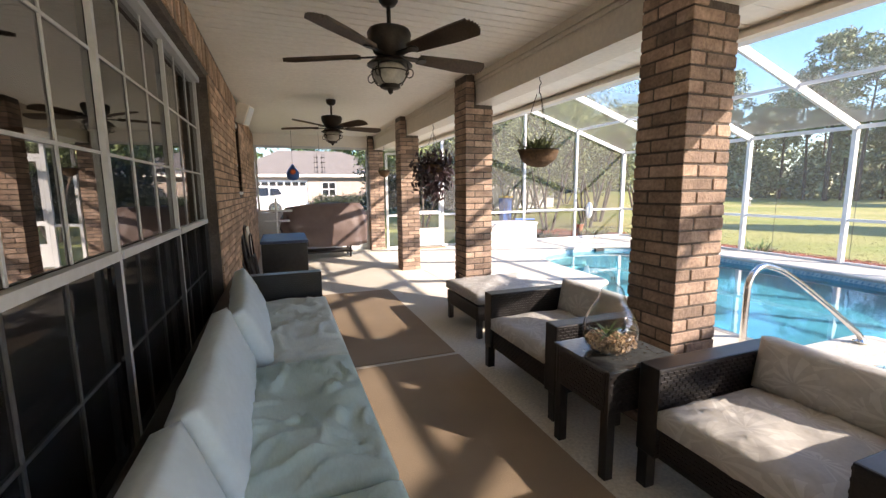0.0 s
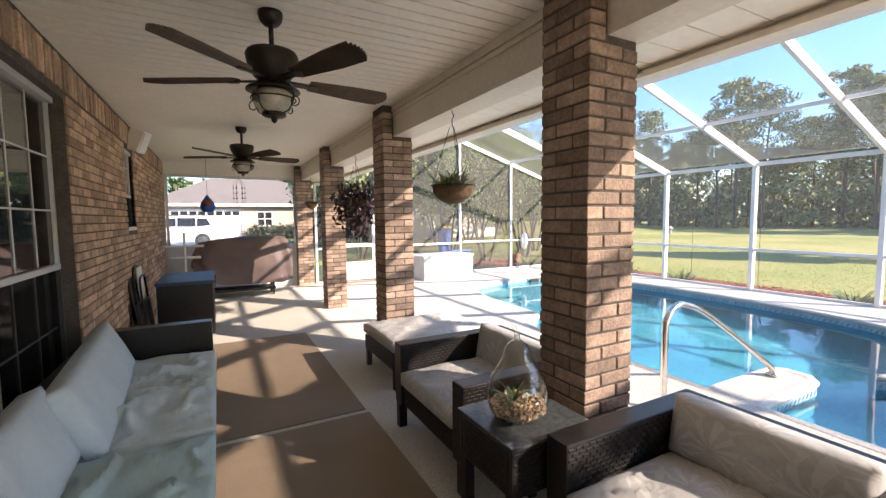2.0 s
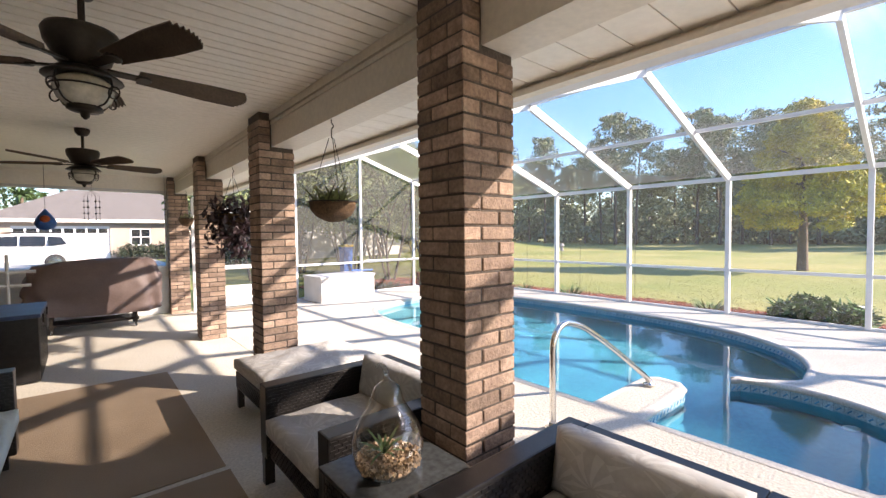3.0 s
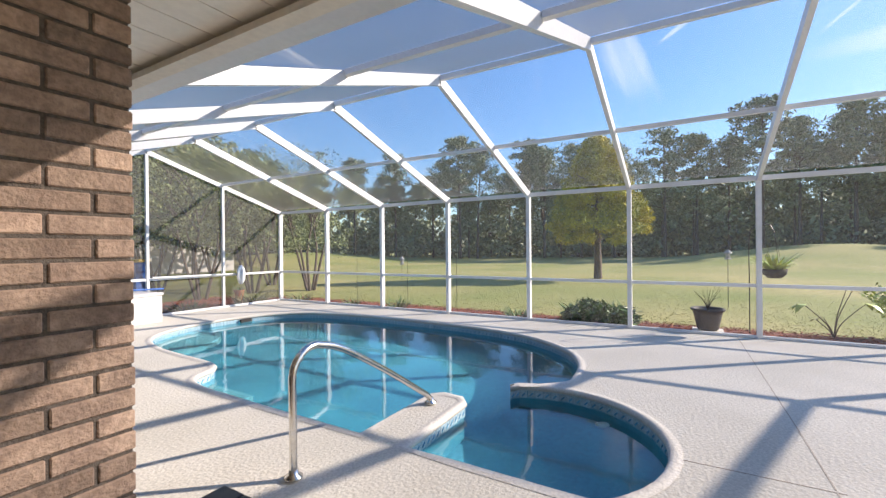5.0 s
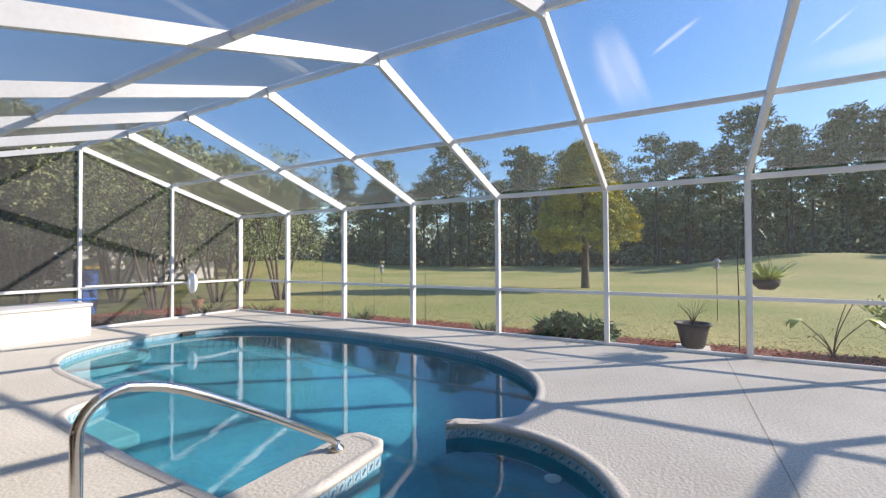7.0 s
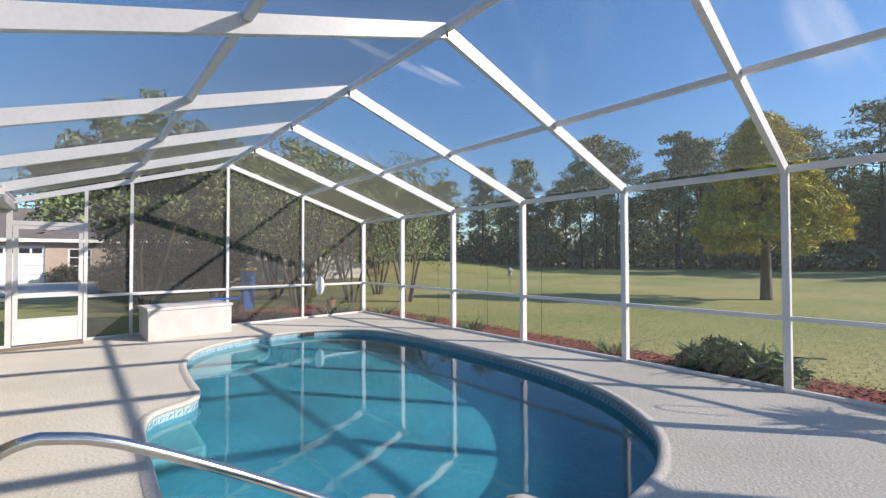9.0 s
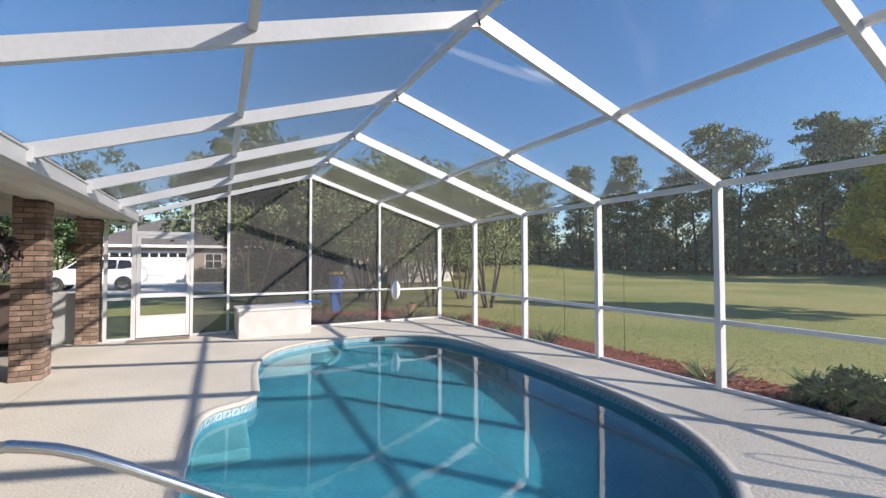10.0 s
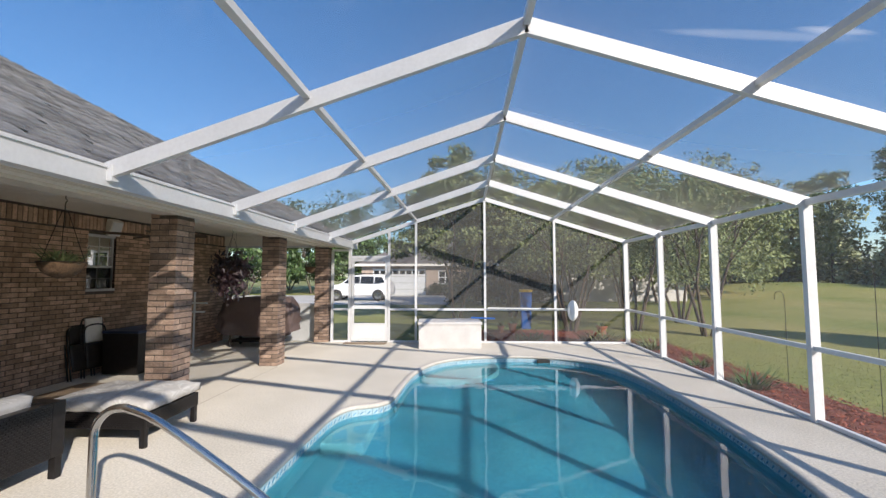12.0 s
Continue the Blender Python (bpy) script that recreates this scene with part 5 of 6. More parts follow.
# ---- foliage ----
def leaf_mesh(name, clumps, per, size, aspect, material, seed, shell=0.35, soft=0.35):
    """Many small leaf blades scattered in clumps (x, y, z, radius, flatness)."""
    rng = np.random.default_rng(seed)
    cl = np.array(clumps, dtype=float)
    n = len(cl) * per
    c = np.repeat(cl, per, axis=0)
    d = rng.normal(size=(n, 3))
    d /= np.linalg.norm(d, axis=1)[:, None]
    r = c[:, 3] * (shell + (1 - shell) * rng.random(n) ** 0.7) * (1 + soft * rng.normal(size=n) * 0.4)
    p = c[:, :3] + d * r[:, None] * np.stack([np.ones(n), np.ones(n), c[:, 4]], 1)
    a = rng.normal(size=(n, 3))
    a /= np.linalg.norm(a, axis=1)[:, None]
    b = np.cross(a, rng.normal(size=(n, 3)))
    b /= np.linalg.norm(b, axis=1)[:, None]
    s = size * rng.uniform(0.6, 1.4, n)[:, None]
    v = np.stack([p - a * s, p - a * s * 0.2 + b * s * aspect, p + a * s, p - a * s * 0.2 - b * s * aspect], 1).reshape(-1, 3)
    me = bpy.data.meshes.new(name)
    me.vertices.add(len(v))
    me.vertices.foreach_set("co", v.ravel())
    me.loops.add(n * 4)
    me.loops.foreach_set("vertex_index", np.arange(n * 4))
    me.polygons.add(n)
    me.polygons.foreach_set("loop_start", np.arange(n) * 4)
    me.update(calc_edges=True)
    me.materials.append(material)
    return me


def make_tree(name, label, group, stems, limbs, clumps, per, size, aspect, leaf, seed, m, bark=None):
    """A tree: tapered stems and limbs in one trunk mesh, and a crown of loose leaves."""
    t = thing(name, label, "tree", group, m=m)
    bm = bmesh.new()
    for pts, r0, r1 in stems + limbs:
        tube(bm, curve_pts(pts, 4), r0, 8, r1)
    part("trunk", bm, bark or M_BARK, t, smooth=True)
    cr = new("crown", leaf_mesh("crown", clumps, per, size, aspect, leaf, seed))
    cr.parent = t
    return t


def pine(seed, H, low=0.45):
    rnd = random.Random(seed)
    lean = rnd.uniform(-0.04, 0.04) * H
    stems = [([(0, 0, -0.3), (lean * 0.3, 0, H * 0.35), (lean * 0.7, lean * 0.3, H * 0.7), (lean, lean * 0.5, H * 0.97)], 0.012 * H + 0.04, 0.03)]
    limbs, clumps = [], []
    n = 26
    for k in range(n):
        f = low + (0.97 - low) * (k / n) ** 0.8
        a = k * 2.4 + rnd.uniform(-0.5, 0.5)
        reach = H * (0.17 * (1 - (f - low) / (1.08 - low)) ** 0.7 + 0.03) * rnd.uniform(0.5, 1.2)
        z = H * f
        p0 = (lean * f, lean * 0.5 * f, z)
        p1 = (lean * f + reach * math.cos(a), lean * 0.5 * f + reach * math.sin(a), z + reach * 0.35)
        limbs.append(([p0, tuple((u + w) / 2 for u, w in zip(p0, p1)), p1], 0.05, 0.015))
        clumps.append((*p1, H * rnd.uniform(0.045, 0.075), 0.6))
        if rnd.random() < 0.75:
            clumps.append(((p0[0] + p1[0]) / 2 + rnd.uniform(-.5, .5), (p0[1] + p1[1]) / 2 + rnd.uniform(-.5, .5), z + reach * 0.3, H * rnd.uniform(0.035, 0.06), 0.6))
    clumps.append((lean, lean * 0.5, H * 0.97, H * 0.05, 0.8))
    return stems, limbs, clumps


def broad(seed, H, R, z0, stems_n=4, n=60, flat=0.8):
    """Multi-stemmed spreading tree."""
    rnd = random.Random(seed)
    stems, limbs, clumps = [], [], []
    for k in range(stems_n):
        a = 6.283 * k / stems_n + rnd.uniform(-0.4, 0.4)
        e = (R * 0.55 * math.cos(a), R * 0.55 * math.sin(a), H * 0.72)
        stems.append(([(0.08 * math.cos(a), 0.08 * math.sin(a), -0.2), (0.25 * R * math.cos(a), 0.25 * R * math.sin(a), H * 0.25), (0.38 * R * math.cos(a + 0.3), 0.38 * R * math.sin(a + 0.3), H * 0.45), e], 0.018 + 0.006 * H, 0.01))
        for q in range(4):
            b = a + rnd.uniform(-1, 1)
            s0 = (0.33 * R * math.cos(a + 0.2), 0.33 * R * math.sin(a + 0.2), H * rnd.uniform(0.36, 0.6))
            limbs.append(([s0, (s0[0] + 0.3 * R * math.cos(b), s0[1] + 0.3 * R * math.sin(b), s0[2] + H * 0.12), (s0[0] + 0.6 * R * math.cos(b), s0[1] + 0.6 * R * math.sin(b), s0[2] + H * 0.2)], 0.025, 0.006))
    for k in range(n):
        a, rr = rnd.uniform(0, 6.283), R * math.sqrt(rnd.random())
        top = H * (1 - 0.35 * (rr / R) ** 2)
        z = rnd.uniform(z0, top)
        clumps.append((rr * math.cos(a), rr * math.sin(a), z, R * rnd.uniform(0.12, 0.26), flat))
    return stems, limbs, clumps


def make_trees():
    rnd = random.Random(11)
    # the far pine wood, built from six different pines
    protos = []
    for k, (H, low) in enumerate(((19, 0.45), (21, 0.5), (16, 0.35), (18, 0.55), (14, 0.3), (20, 0.38))):
        st, li, cl = pine(30 + k, H, low)
        protos.append(make_tree("pine_tree", "tall dark green pine at the edge of the wood", "far pines", st, li, cl, 75, 0.30, 0.3, M_PINELEAF, 40 + k, pose(70 + k, -60 - 6 * k, 0)))
    for row, (d0, d1, step) in enumerate(((56, 64, 2.7), (66, 80, 2.4))):
        az = -48.0
        while az < 72:
            d = rnd.uniform(d0, d1)
            gap = 45.0 < az < 46.2
            sc = rnd.uniform(0.58, 0.78)
            x, y = 4.5 + d * math.cos(radians(az)), -0.5 + d * math.sin(radians(az))
            if not gap:
                ob = copy_thing(rnd.choice(protos), pose(x, y, land_z(x, y) - 0.1, 0, 0, rnd.uniform(0, 360)) @ Matrix.Scale(sc, 4))
                ob.scale = (sc, sc, sc)
            az += step * rnd.uniform(0.7, 1.3)
    for az, H in ((28.4, 16.4), (26.0, 14.6), (19.3, 15.5), (17.0, 14.6), (37.2, 13.9), (12.3, 13.6), (8.3, 14.0), (2.5, 15.6), (-0.8, 14.4), (-7.0, 17.2), (-10.2, 14.2), (-14.4, 15.2), (-17.2, 14.6), (-20.5, 15.0)):
        k = rnd.randrange(6)
        d = rnd.uniform(54, 57)
        sc = H / (19, 21, 16, 18, 14, 20)[k] * d / 56
        x, y = 4.5 + d * math.cos(radians(az)), -0.5 + d * math.sin(radians(az))
        ob = copy_thing(protos[k], pose(x, y, land_z(x, y) - 0.1, 0, 0, rnd.uniform(0, 360)) @ Matrix.Scale(sc, 4))
        ob.scale = (sc, sc, sc)
    # undergrowth at the foot of the wood
    cl = []
    for k in range(4300):
        az = rnd.uniform(-55, 80) if k < 3400 else rnd.uniform(-50, 8)
        d = rnd.uniform(57, 84)
        hgt = rnd.uniform(0.2, 5.0 if d < 70 else 11.0) * (0.5 + 0.5 * noise.noise(Vector((az * 0.35, 0, 0))) + 0.4)
        if k >= 3400:
            hgt = rnd.uniform(2.5, 8.0)
        if 45.0 < az < 46.0:
            hgt *= 0.3
        cl.append((4.5 + d * math.cos(radians(az)), -0.5 + d * math.sin(radians(az)), max(0.3, hgt), rnd.uniform(0.8, 1.9), 0.8))
    ob = new("undergrowth", leaf_mesh("undergrowth", cl, 42, 0.32, 0.45, M_PINELEAF, 77))
    tagged(ob, "dense dark undergrowth along the foot of the wood", "woods", kind="stuff")
    # yellowing cypress on the lawn
    cl = []
    for k in range(260):
        f = rnd.random() ** 0.8
        z = 1.75 + 4.6 * f
        R = 2.45 * (1 - f) ** 0.8 * min(1, 0.6 + f * 3) + 0.10
        a, rr = rnd.uniform(0, 6.283), R * (0.35 + 0.65 * math.sqrt(rnd.random()))
        cl.append((rr * math.cos(a), rr * math.sin(a), z, rnd.uniform(0.28, 0.5), 0.6))
    st = [([(0, 0, -0.2), (0.02, 0, 1.6), (0, 0.03, 3.5), (0, 0, 6.1)], 0.2, 0.03)]
    li = [([(0, 0, 1.5 + 0.3 * k), (0.8 * math.cos(k * 2.4), 0.8 * math.sin(k * 2.4), 1.75 + 0.3 * k), (1.5 * math.cos(k * 2.4), 1.5 * math.sin(k * 2.4), 1.9 + 0.3 * k)], 0.04, 0.012) for k in range(10)]
    make_tree("cypress_tree", "yellow-green cypress turning gold on the open lawn", "", st, li, cl, 250, 0.09, 0.25, M_GOLDLEAF, 5, pose(23.9, 3.15, land_z(23.9, 3.1)))
    # crape myrtles and oaks behind the end of the cage
    for k, (x, y, H, R, z0, ns) in enumerate(((10.7, 11.9, 4.9, 1.7, 1.9, 5), (12.75, 12.4, 5.2, 1.8, 1.6, 5), (14.3, 11.3, 5.6, 1.9, 1.5, 5), (11.3, 15.6, 6.0, 2.4, 1.8, 4), (15.2, 14.6, 6.4, 2.5, 1.4, 4))):
        st, li, cl = broad(60 + k, H, R, z0, ns, 80)
        make_tree("crape_myrtle", "multi-stemmed small tree with thin olive leaves", "garden trees", st, li, cl, 90, 0.045, 0.45, M_OAKLEAF, 90 + k, pose(x, y, -0.1))
    for k, (x, y, H, R, z0) in enumerate(((7.2, 15.2, 6.6, 2.3, 2.5), (9.5, 16.8, 6.6, 2.2, 2.3), (13.2, 20.5, 7.5, 3.6, 2.0), (15.5, 21, 8.0, 3.6, 1.8), (19.5, 26, 9.5, 4.4, 1.8), (25, 30, 9, 4.2, 1.5), (32, 40, 10, 4.6, 1.2), (39, 44, 10, 4.8, 1.0), (20, 38, 10, 4.8, 1.0))):
        st, li, cl = broad(160 + k, H, R, z0, 3, 110, 0.75)
        make_tree("oak_tree", "spreading green oak with hanging foliage", "garden trees", st, li, cl, 190 if k < 2 else 100, 0.08 if k < 2 else 0.10 if k < 4 else 0.16, 0.45, M_OAKLEAF, 190 + k, pose(x, y, land_z(x, y)))
    for k, (x, y, H, R) in enumerate(((-7.5, 40, 7, 3.6), (-12.5, 37, 7.5, 4), (-5.2, 47, 7, 3.4), (-14, 50, 12, 6), (-5, 53, 12.5, 6), (4, 55, 12, 6), (13, 52, 12.5, 6), (22, 50, 13, 6), (-24, 46, 13, 6.5), (-9, 58, 14, 6), (9, 60, 14, 6), (29, 52, 13, 6), (18, 60, 14, 6))):
        st, li, cl = broad(260 + k, H, R, 1.5, 3, 80, 0.75)
        make_tree("oak_tree", "leafy green tree behind the neighbouring house", "street trees", st, li, cl, 80, 0.2, 0.45, M_LEAF, 290 + k, pose(x, y, 0))
    # added thicket closing the garden behind the cage, deep shade put into its leaves
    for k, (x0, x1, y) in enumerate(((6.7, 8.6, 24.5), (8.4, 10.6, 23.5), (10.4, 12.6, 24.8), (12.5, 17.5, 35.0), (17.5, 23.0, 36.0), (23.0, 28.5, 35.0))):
        s = thing("evergreen_shrub", "added thicket behind the garden trees, near-black for deep shade", "shrub", "garden thicket", m=pose((x0 + x1) / 2, y, -0.1))
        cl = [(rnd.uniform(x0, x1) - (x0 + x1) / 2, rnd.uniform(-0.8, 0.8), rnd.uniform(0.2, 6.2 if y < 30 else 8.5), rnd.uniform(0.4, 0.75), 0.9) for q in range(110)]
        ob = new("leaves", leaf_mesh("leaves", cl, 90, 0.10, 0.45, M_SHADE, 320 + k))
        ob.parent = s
    # palm by the neighbour's drive
    p = thing("palm_tree", "tall palm with arching green fronds", "tree", m=pose(-1.0, 48.0, 0))
    bm = bmesh.new()
    tube(bm, curve_pts([(0, 0, -0.1), (0.05, 0, 2.6), (0, 0.05, 4.9)], 4), 0.17, 10, 0.12)
    part("trunk", bm, M_BARK, p, smooth=True)
    bm = bmesh.new()
    for k in range(46):
        strap(bm, Vector((0, 0, 4.9)), k * 2.4, rnd.uniform(1.4, 2.2), 0.18, rnd.uniform(0.1, 1.3), 6, 1.1)
    part("crown", bm, M_LEAF, p)


def make_strap_bush(x, y, rx, ry, n, L, w, label, material, seed, name="strap_leaf_bush"):
    rnd = random.Random(seed)
    b = thing(name, label, "shrub", "bed plants", m=pose(x, y, -0.1))
    bm = bmesh.new()
    for k in range(n):
        a, r = rnd.uniform(0, 6.283), math.sqrt(rnd.random())
        strap(bm, Vector((rx * r * math.cos(a), ry * r * math.sin(a), 0)), a + rnd.uniform(-1.2, 1.2), L * rnd.uniform(0.6, 1.2), w, rnd.uniform(0.7, 1.5), 4, rnd.uniform(0.7, 1.2))
    part("leaves", bm, material, b)


def make_beds():
    rnd = random.Random(21)
    bm = bmesh.new()
    box(bm, 11.40, 12.35, -6.7, 10.4, -0.2, -0.055)
    box(bm, 7.6, 11.40, 9.32, 12.2, -0.2, -0.07)
    tagged(part("mulch_bed", bm, M_MULCH), "reddish bark mulch bed along the cage", "flower bed", kind="structure")
    v, f = [], []
    for k in range(6500):
        if k < 5000:
            x, y = rnd.uniform(11.43, 12.45), rnd.uniform(-4.5, 10.2)
        else:
            x, y = rnd.uniform(7.6, 11.6), rnd.uniform(9.35, 12.2)
        s, wd = rnd.uniform(0.015, 0.04), rnd.uniform(0.005, 0.012)
        m = pose(x, y, -0.05 + rnd.uniform(0, 0.015), rnd.uniform(-30, 30), rnd.uniform(-30, 30), rnd.uniform(0, 360))
        i = len(v)
        v += [m @ Vector(q) for q in ((-s, -wd, 0), (s, -wd, 0), (s, wd, 0), (-s, wd, 0), (0, 0, wd))]
        f += [(i, i + 1, i + 4), (i + 1, i + 2, i + 4), (i + 2, i + 3, i + 4), (i + 3, i, i + 4)]
    me = bpy.data.meshes.new("mulch_chips")
    me.from_pydata(v, [], f)
    me.materials.append(M_MULCH)
    tagged(new("mulch_chips", me), "loose red-brown bark chips", "mulch", kind="stuff")
    # grass blades on the nearer lawn
    rng = np.random.default_rng(8)
    n = 42000
    x = 12.3 + 9.0 * rng.random(n) ** 1.6
    y = rng.uniform(-6, 13, n)
    z = np.full(n, -0.1)
    h = rng.uniform(0.008, 0.024, n)
    a = rng.uniform(0, 6.283, n)
    w = 0.006
    v = np.stack([np.stack([x - w * np.cos(a), y - w * np.sin(a), z], 1), np.stack([x + w * np.cos(a), y + w * np.sin(a), z], 1), np.stack([x + h * 0.6 * rng.normal(size=n), y + h * 0.6 * rng.normal(size=n), z + h], 1)], 1).reshape(-1, 3)
    me = bpy.data.meshes.new("grass_blades")
    me.from_pydata(v.tolist(), [], np.arange(n * 3).reshape(-1, 3).tolist())
    me.materials.append(M_BLADEGREEN)
    tagged(new("grass_blades", me), "short lawn grass blades", "grass", kind="stuff")
    s = thing("broadleaf_bush", "dense dark green glossy-leaved bush in the mulch bed", "shrub", "bed plants", m=pose(11.87, 1.0, -0.1))
    cl = []
    for k in range(60):
        u, w = rnd.uniform(-1, 1), rnd.uniform(-1, 1)
        cl.append((0.3 * w, 0.6 * u, 0.08 + rnd.random() * 0.36 * (1 - 0.7 * u * u) * (1 - 0.5 * w * w), rnd.uniform(0.08, 0.17), 0.8))
    ob = new("leaves", leaf_mesh("leaves", cl, 60, 0.075, 0.27, M_STRAP, 14))
    ob.parent = s
    bm = bmesh.new()
    for k in range(150):
        strap(bm, Vector((rnd.uniform(-0.28, 0.28), rnd.uniform(-0.55, 0.55), 0.15)), rnd.uniform(0, 6.28), rnd.uniform(0.25, 0.42), 0.045, rnd.uniform(0.8, 1.5), 4, 1.2)
    part("shoots", bm, M_STRAP, s)
    make_strap_bush(11.85, 2.6, 0.12, 0.18, 90, 0.33, 0.02, "small grassy green tuft in the mulch bed", M_STRAP, 2)
    make_strap_bush(11.75, 5.6, 0.15, 0.2, 110, 0.36, 0.02, "small grassy green tuft in the mulch bed", M_STRAP, 3)
    make_strap_bush(11.75, 7.0, 0.1, 0.15, 70, 0.26, 0.02, "small grassy green tuft in the mulch bed", M_STRAP, 4)
    make_strap_bush(11.7, 8.9, 0.2, 0.3, 120, 0.35, 0.025, "small grassy green tuft in the mulch bed", M_OAKLEAF, 5)
    make_strap_bush(9.2, 9.9, 0.3, 0.2, 120, 0.35, 0.025, "green tuft outside the end screen", M_STRAP, 6)
    make_strap_bush(10.9, 9.9, 0.4, 0.3, 160, 0.4, 0.025, "green tuft outside the end screen", M_OAKLEAF, 7)
    p = thing("ginger_plant", "sparse plant with dark stems and drooping broad leaves", "shrub", "bed plants", m=pose(12.1, -2.35, -0.06))
    tips = ((0.0, 0.34, 0.5), (0.02, -0.36, 0.55), (-0.03, -0.14, 0.78), (0.05, -0.22, 0.74), (0.0, 0.12, 0.32), (0.03, 0.2, 0.28))
    for k, (dx, dy, h) in enumerate(tips):
        bm = bmesh.new()
        tube(bm, curve_pts([(0, 0, 0), (dx * 0.3, dy * 0.25, h * 0.45), (dx, dy, h)], 4), 0.011, 6, 0.005)
        part("stem", bm, M_BARK, p)
        bm = bmesh.new()
        for q in range(3 if k < 2 else 2):
            strap(bm, Vector((dx, dy, h)), math.atan2(dy, dx + 0.01) + (q - 1) * 0.9, 0.24 if k < 2 else 0.11, 0.11 if k < 2 else 0.035, 0.35, 6, 1.5)
        part("leaf", bm, M_LIME if k < 2 else M_COCO, p)
    # lime shrub
    s = thing("lime_shrub", "rounded yellow-green shrub in the mulch bed", "shrub", m=pose(12.7, -3.5, -0.12))
    cl = [(0.45 * math.cos(k * 2.4) * (k / 26), 0.5 * math.sin(k * 2.4) * (k / 26), 0.22 + 0.52 * rnd.random(), 0.2, 0.8) for k in range(26)]
    ob = new("leaves", leaf_mesh("leaves", cl, 90, 0.05, 0.4, M_LIME, 4))
    ob.parent = s


def make_pot():
    p = thing("plant_pot", "dark urn-shaped pot with bare twigs on a paver", "plant pot", m=pose(11.78, -0.72, -0.055))
    bm = bmesh.new()
    box(bm, -0.2, 0.2, -0.22, 0.22, 0, 0.05, bev=0.006)
    part("paver", bm, M_CONC, p, "square concrete paver")
    bm = bmesh.new()
    lathe(bm, [(0.13, 0.05), (0.15, 0.07), (0.175, 0.18), (0.2, 0.30), (0.215, 0.36), (0.245, 0.375), (0.25, 0.40), (0.235, 0.41), (0.2, 0.40), (0.19, 0.36)], 32)
    part("urn", bm, M_POT, p, smooth=True)
    bm = bmesh.new()
    rnd = random.Random(2)
    for k in range(14):
        a = k * 2.4
        tube(bm, curve_pts([(0, 0, 0.36), (0.06 * math.cos(a), 0.06 * math.sin(a), 0.52), (0.2 * rnd.random() * math.cos(a), 0.2 * math.sin(a), 0.6 + 0.2 * rnd.random())], 3), 0.004, 5, 0.0015)
    part("twigs", bm, M_BARK, p)


def make_hook_plant():
    h = thing("shepherd_hook", "thin black shepherd hook staked in the bed", "garden hook", "garden hooks", m=pose(11.95, -1.3, -0.1))
    bm = bmesh.new()
    tube(bm, curve_pts([(0, 0, 0), (0, 0, 0.8), (0, 0, 1.62), (0, -0.1, 1.8), (0, -0.25, 1.8), (0, -0.32, 1.68)], 4), 0.008, 6)
    part("rod", bm, M_BLACK, h)
    for x, y, z, tilt in ((12.3, 4.25, 1.7, 1), (12.3, 5.65, 1.3, 1), (12.4, 7.4, 1.7, -1)):
        h = thing("shepherd_hook", "thin black shepherd hook staked in the bed", "garden hook", "garden hooks", m=pose(x, y, -0.1))
        bm = bmesh.new()
        tube(bm, curve_pts([(0, 0, 0), (0, 0, z * 0.5), (0, 0, z), (0, 0.07 * tilt, z + 0.12), (0, 0.18 * tilt, z + 0.1), (0, 0.2 * tilt, z)], 4), 0.0042, 6)
        part("rod", bm, M_BLACK, h)
    b = thing("hanging_basket", "dark hanging pot with arching lime-green leaves", "hanging plant", "hanging baskets", m=pose(11.95, -1.62, 0))
    bm = bmesh.new()
    lathe(bm, [(0.09, 0.86), (0.15, 0.92), (0.17, 1.0), (0.16, 1.0), (0.14, 0.97)], 24)
    part("pot", bm, M_POT, b, smooth=True)
    bm = bmesh.new()
    rnd = random.Random(9)
    for k in range(70):
        strap(bm, Vector((0.08 * math.cos(k * 2.4), 0.08 * math.sin(k * 2.4), 0.97)), k * 2.4, rnd.uniform(0.26, 0.44), 0.036, rnd.uniform(0.6, 1.45), 5, 0.9)
    part("foliage", bm, M_LIME, b, "arching lime-green leaves")
    for k in range(3):
        a = radians(90 + 120 * k)
        bm = bmesh.new()
        tube(bm, [(0.16 * math.cos(a), 0.16 * math.sin(a), 1.0), (0, 0, 1.59)], 0.003, 5)
        part("chain", bm, M_BLACK, b)


def make_feeder(x, y, z, k=1.0):
    f = thing("bird_feeder", "small pale grey roofed bird feeder on a thin pole", "bird feeder", "bird feeders", m=pose(x, y, land_z(x, y)))
    bm = bmesh.new()
    tube(bm, [(0, 0, -0.05), (0, 0, z)], 0.007, 6)
    part("pole", bm, M_BLACK, f)
    bm = bmesh.new()
    lathe(bm, [(0.12 * k, z), (0.12 * k, z + 0.02), (0.07 * k, z + 0.03), (0.07 * k, z + 0.22 * k), (0.075 * k, z + 0.23 * k)], 12)
    part("body", bm, M_FEEDER, f)
    bm = bmesh.new()
    lathe(bm, [(0.15 * k, z + 0.23 * k), (0.02, z + 0.36 * k), (0.01, z + 0.38 * k)], 12)
    part("roof", bm, M_FEEDER, f)


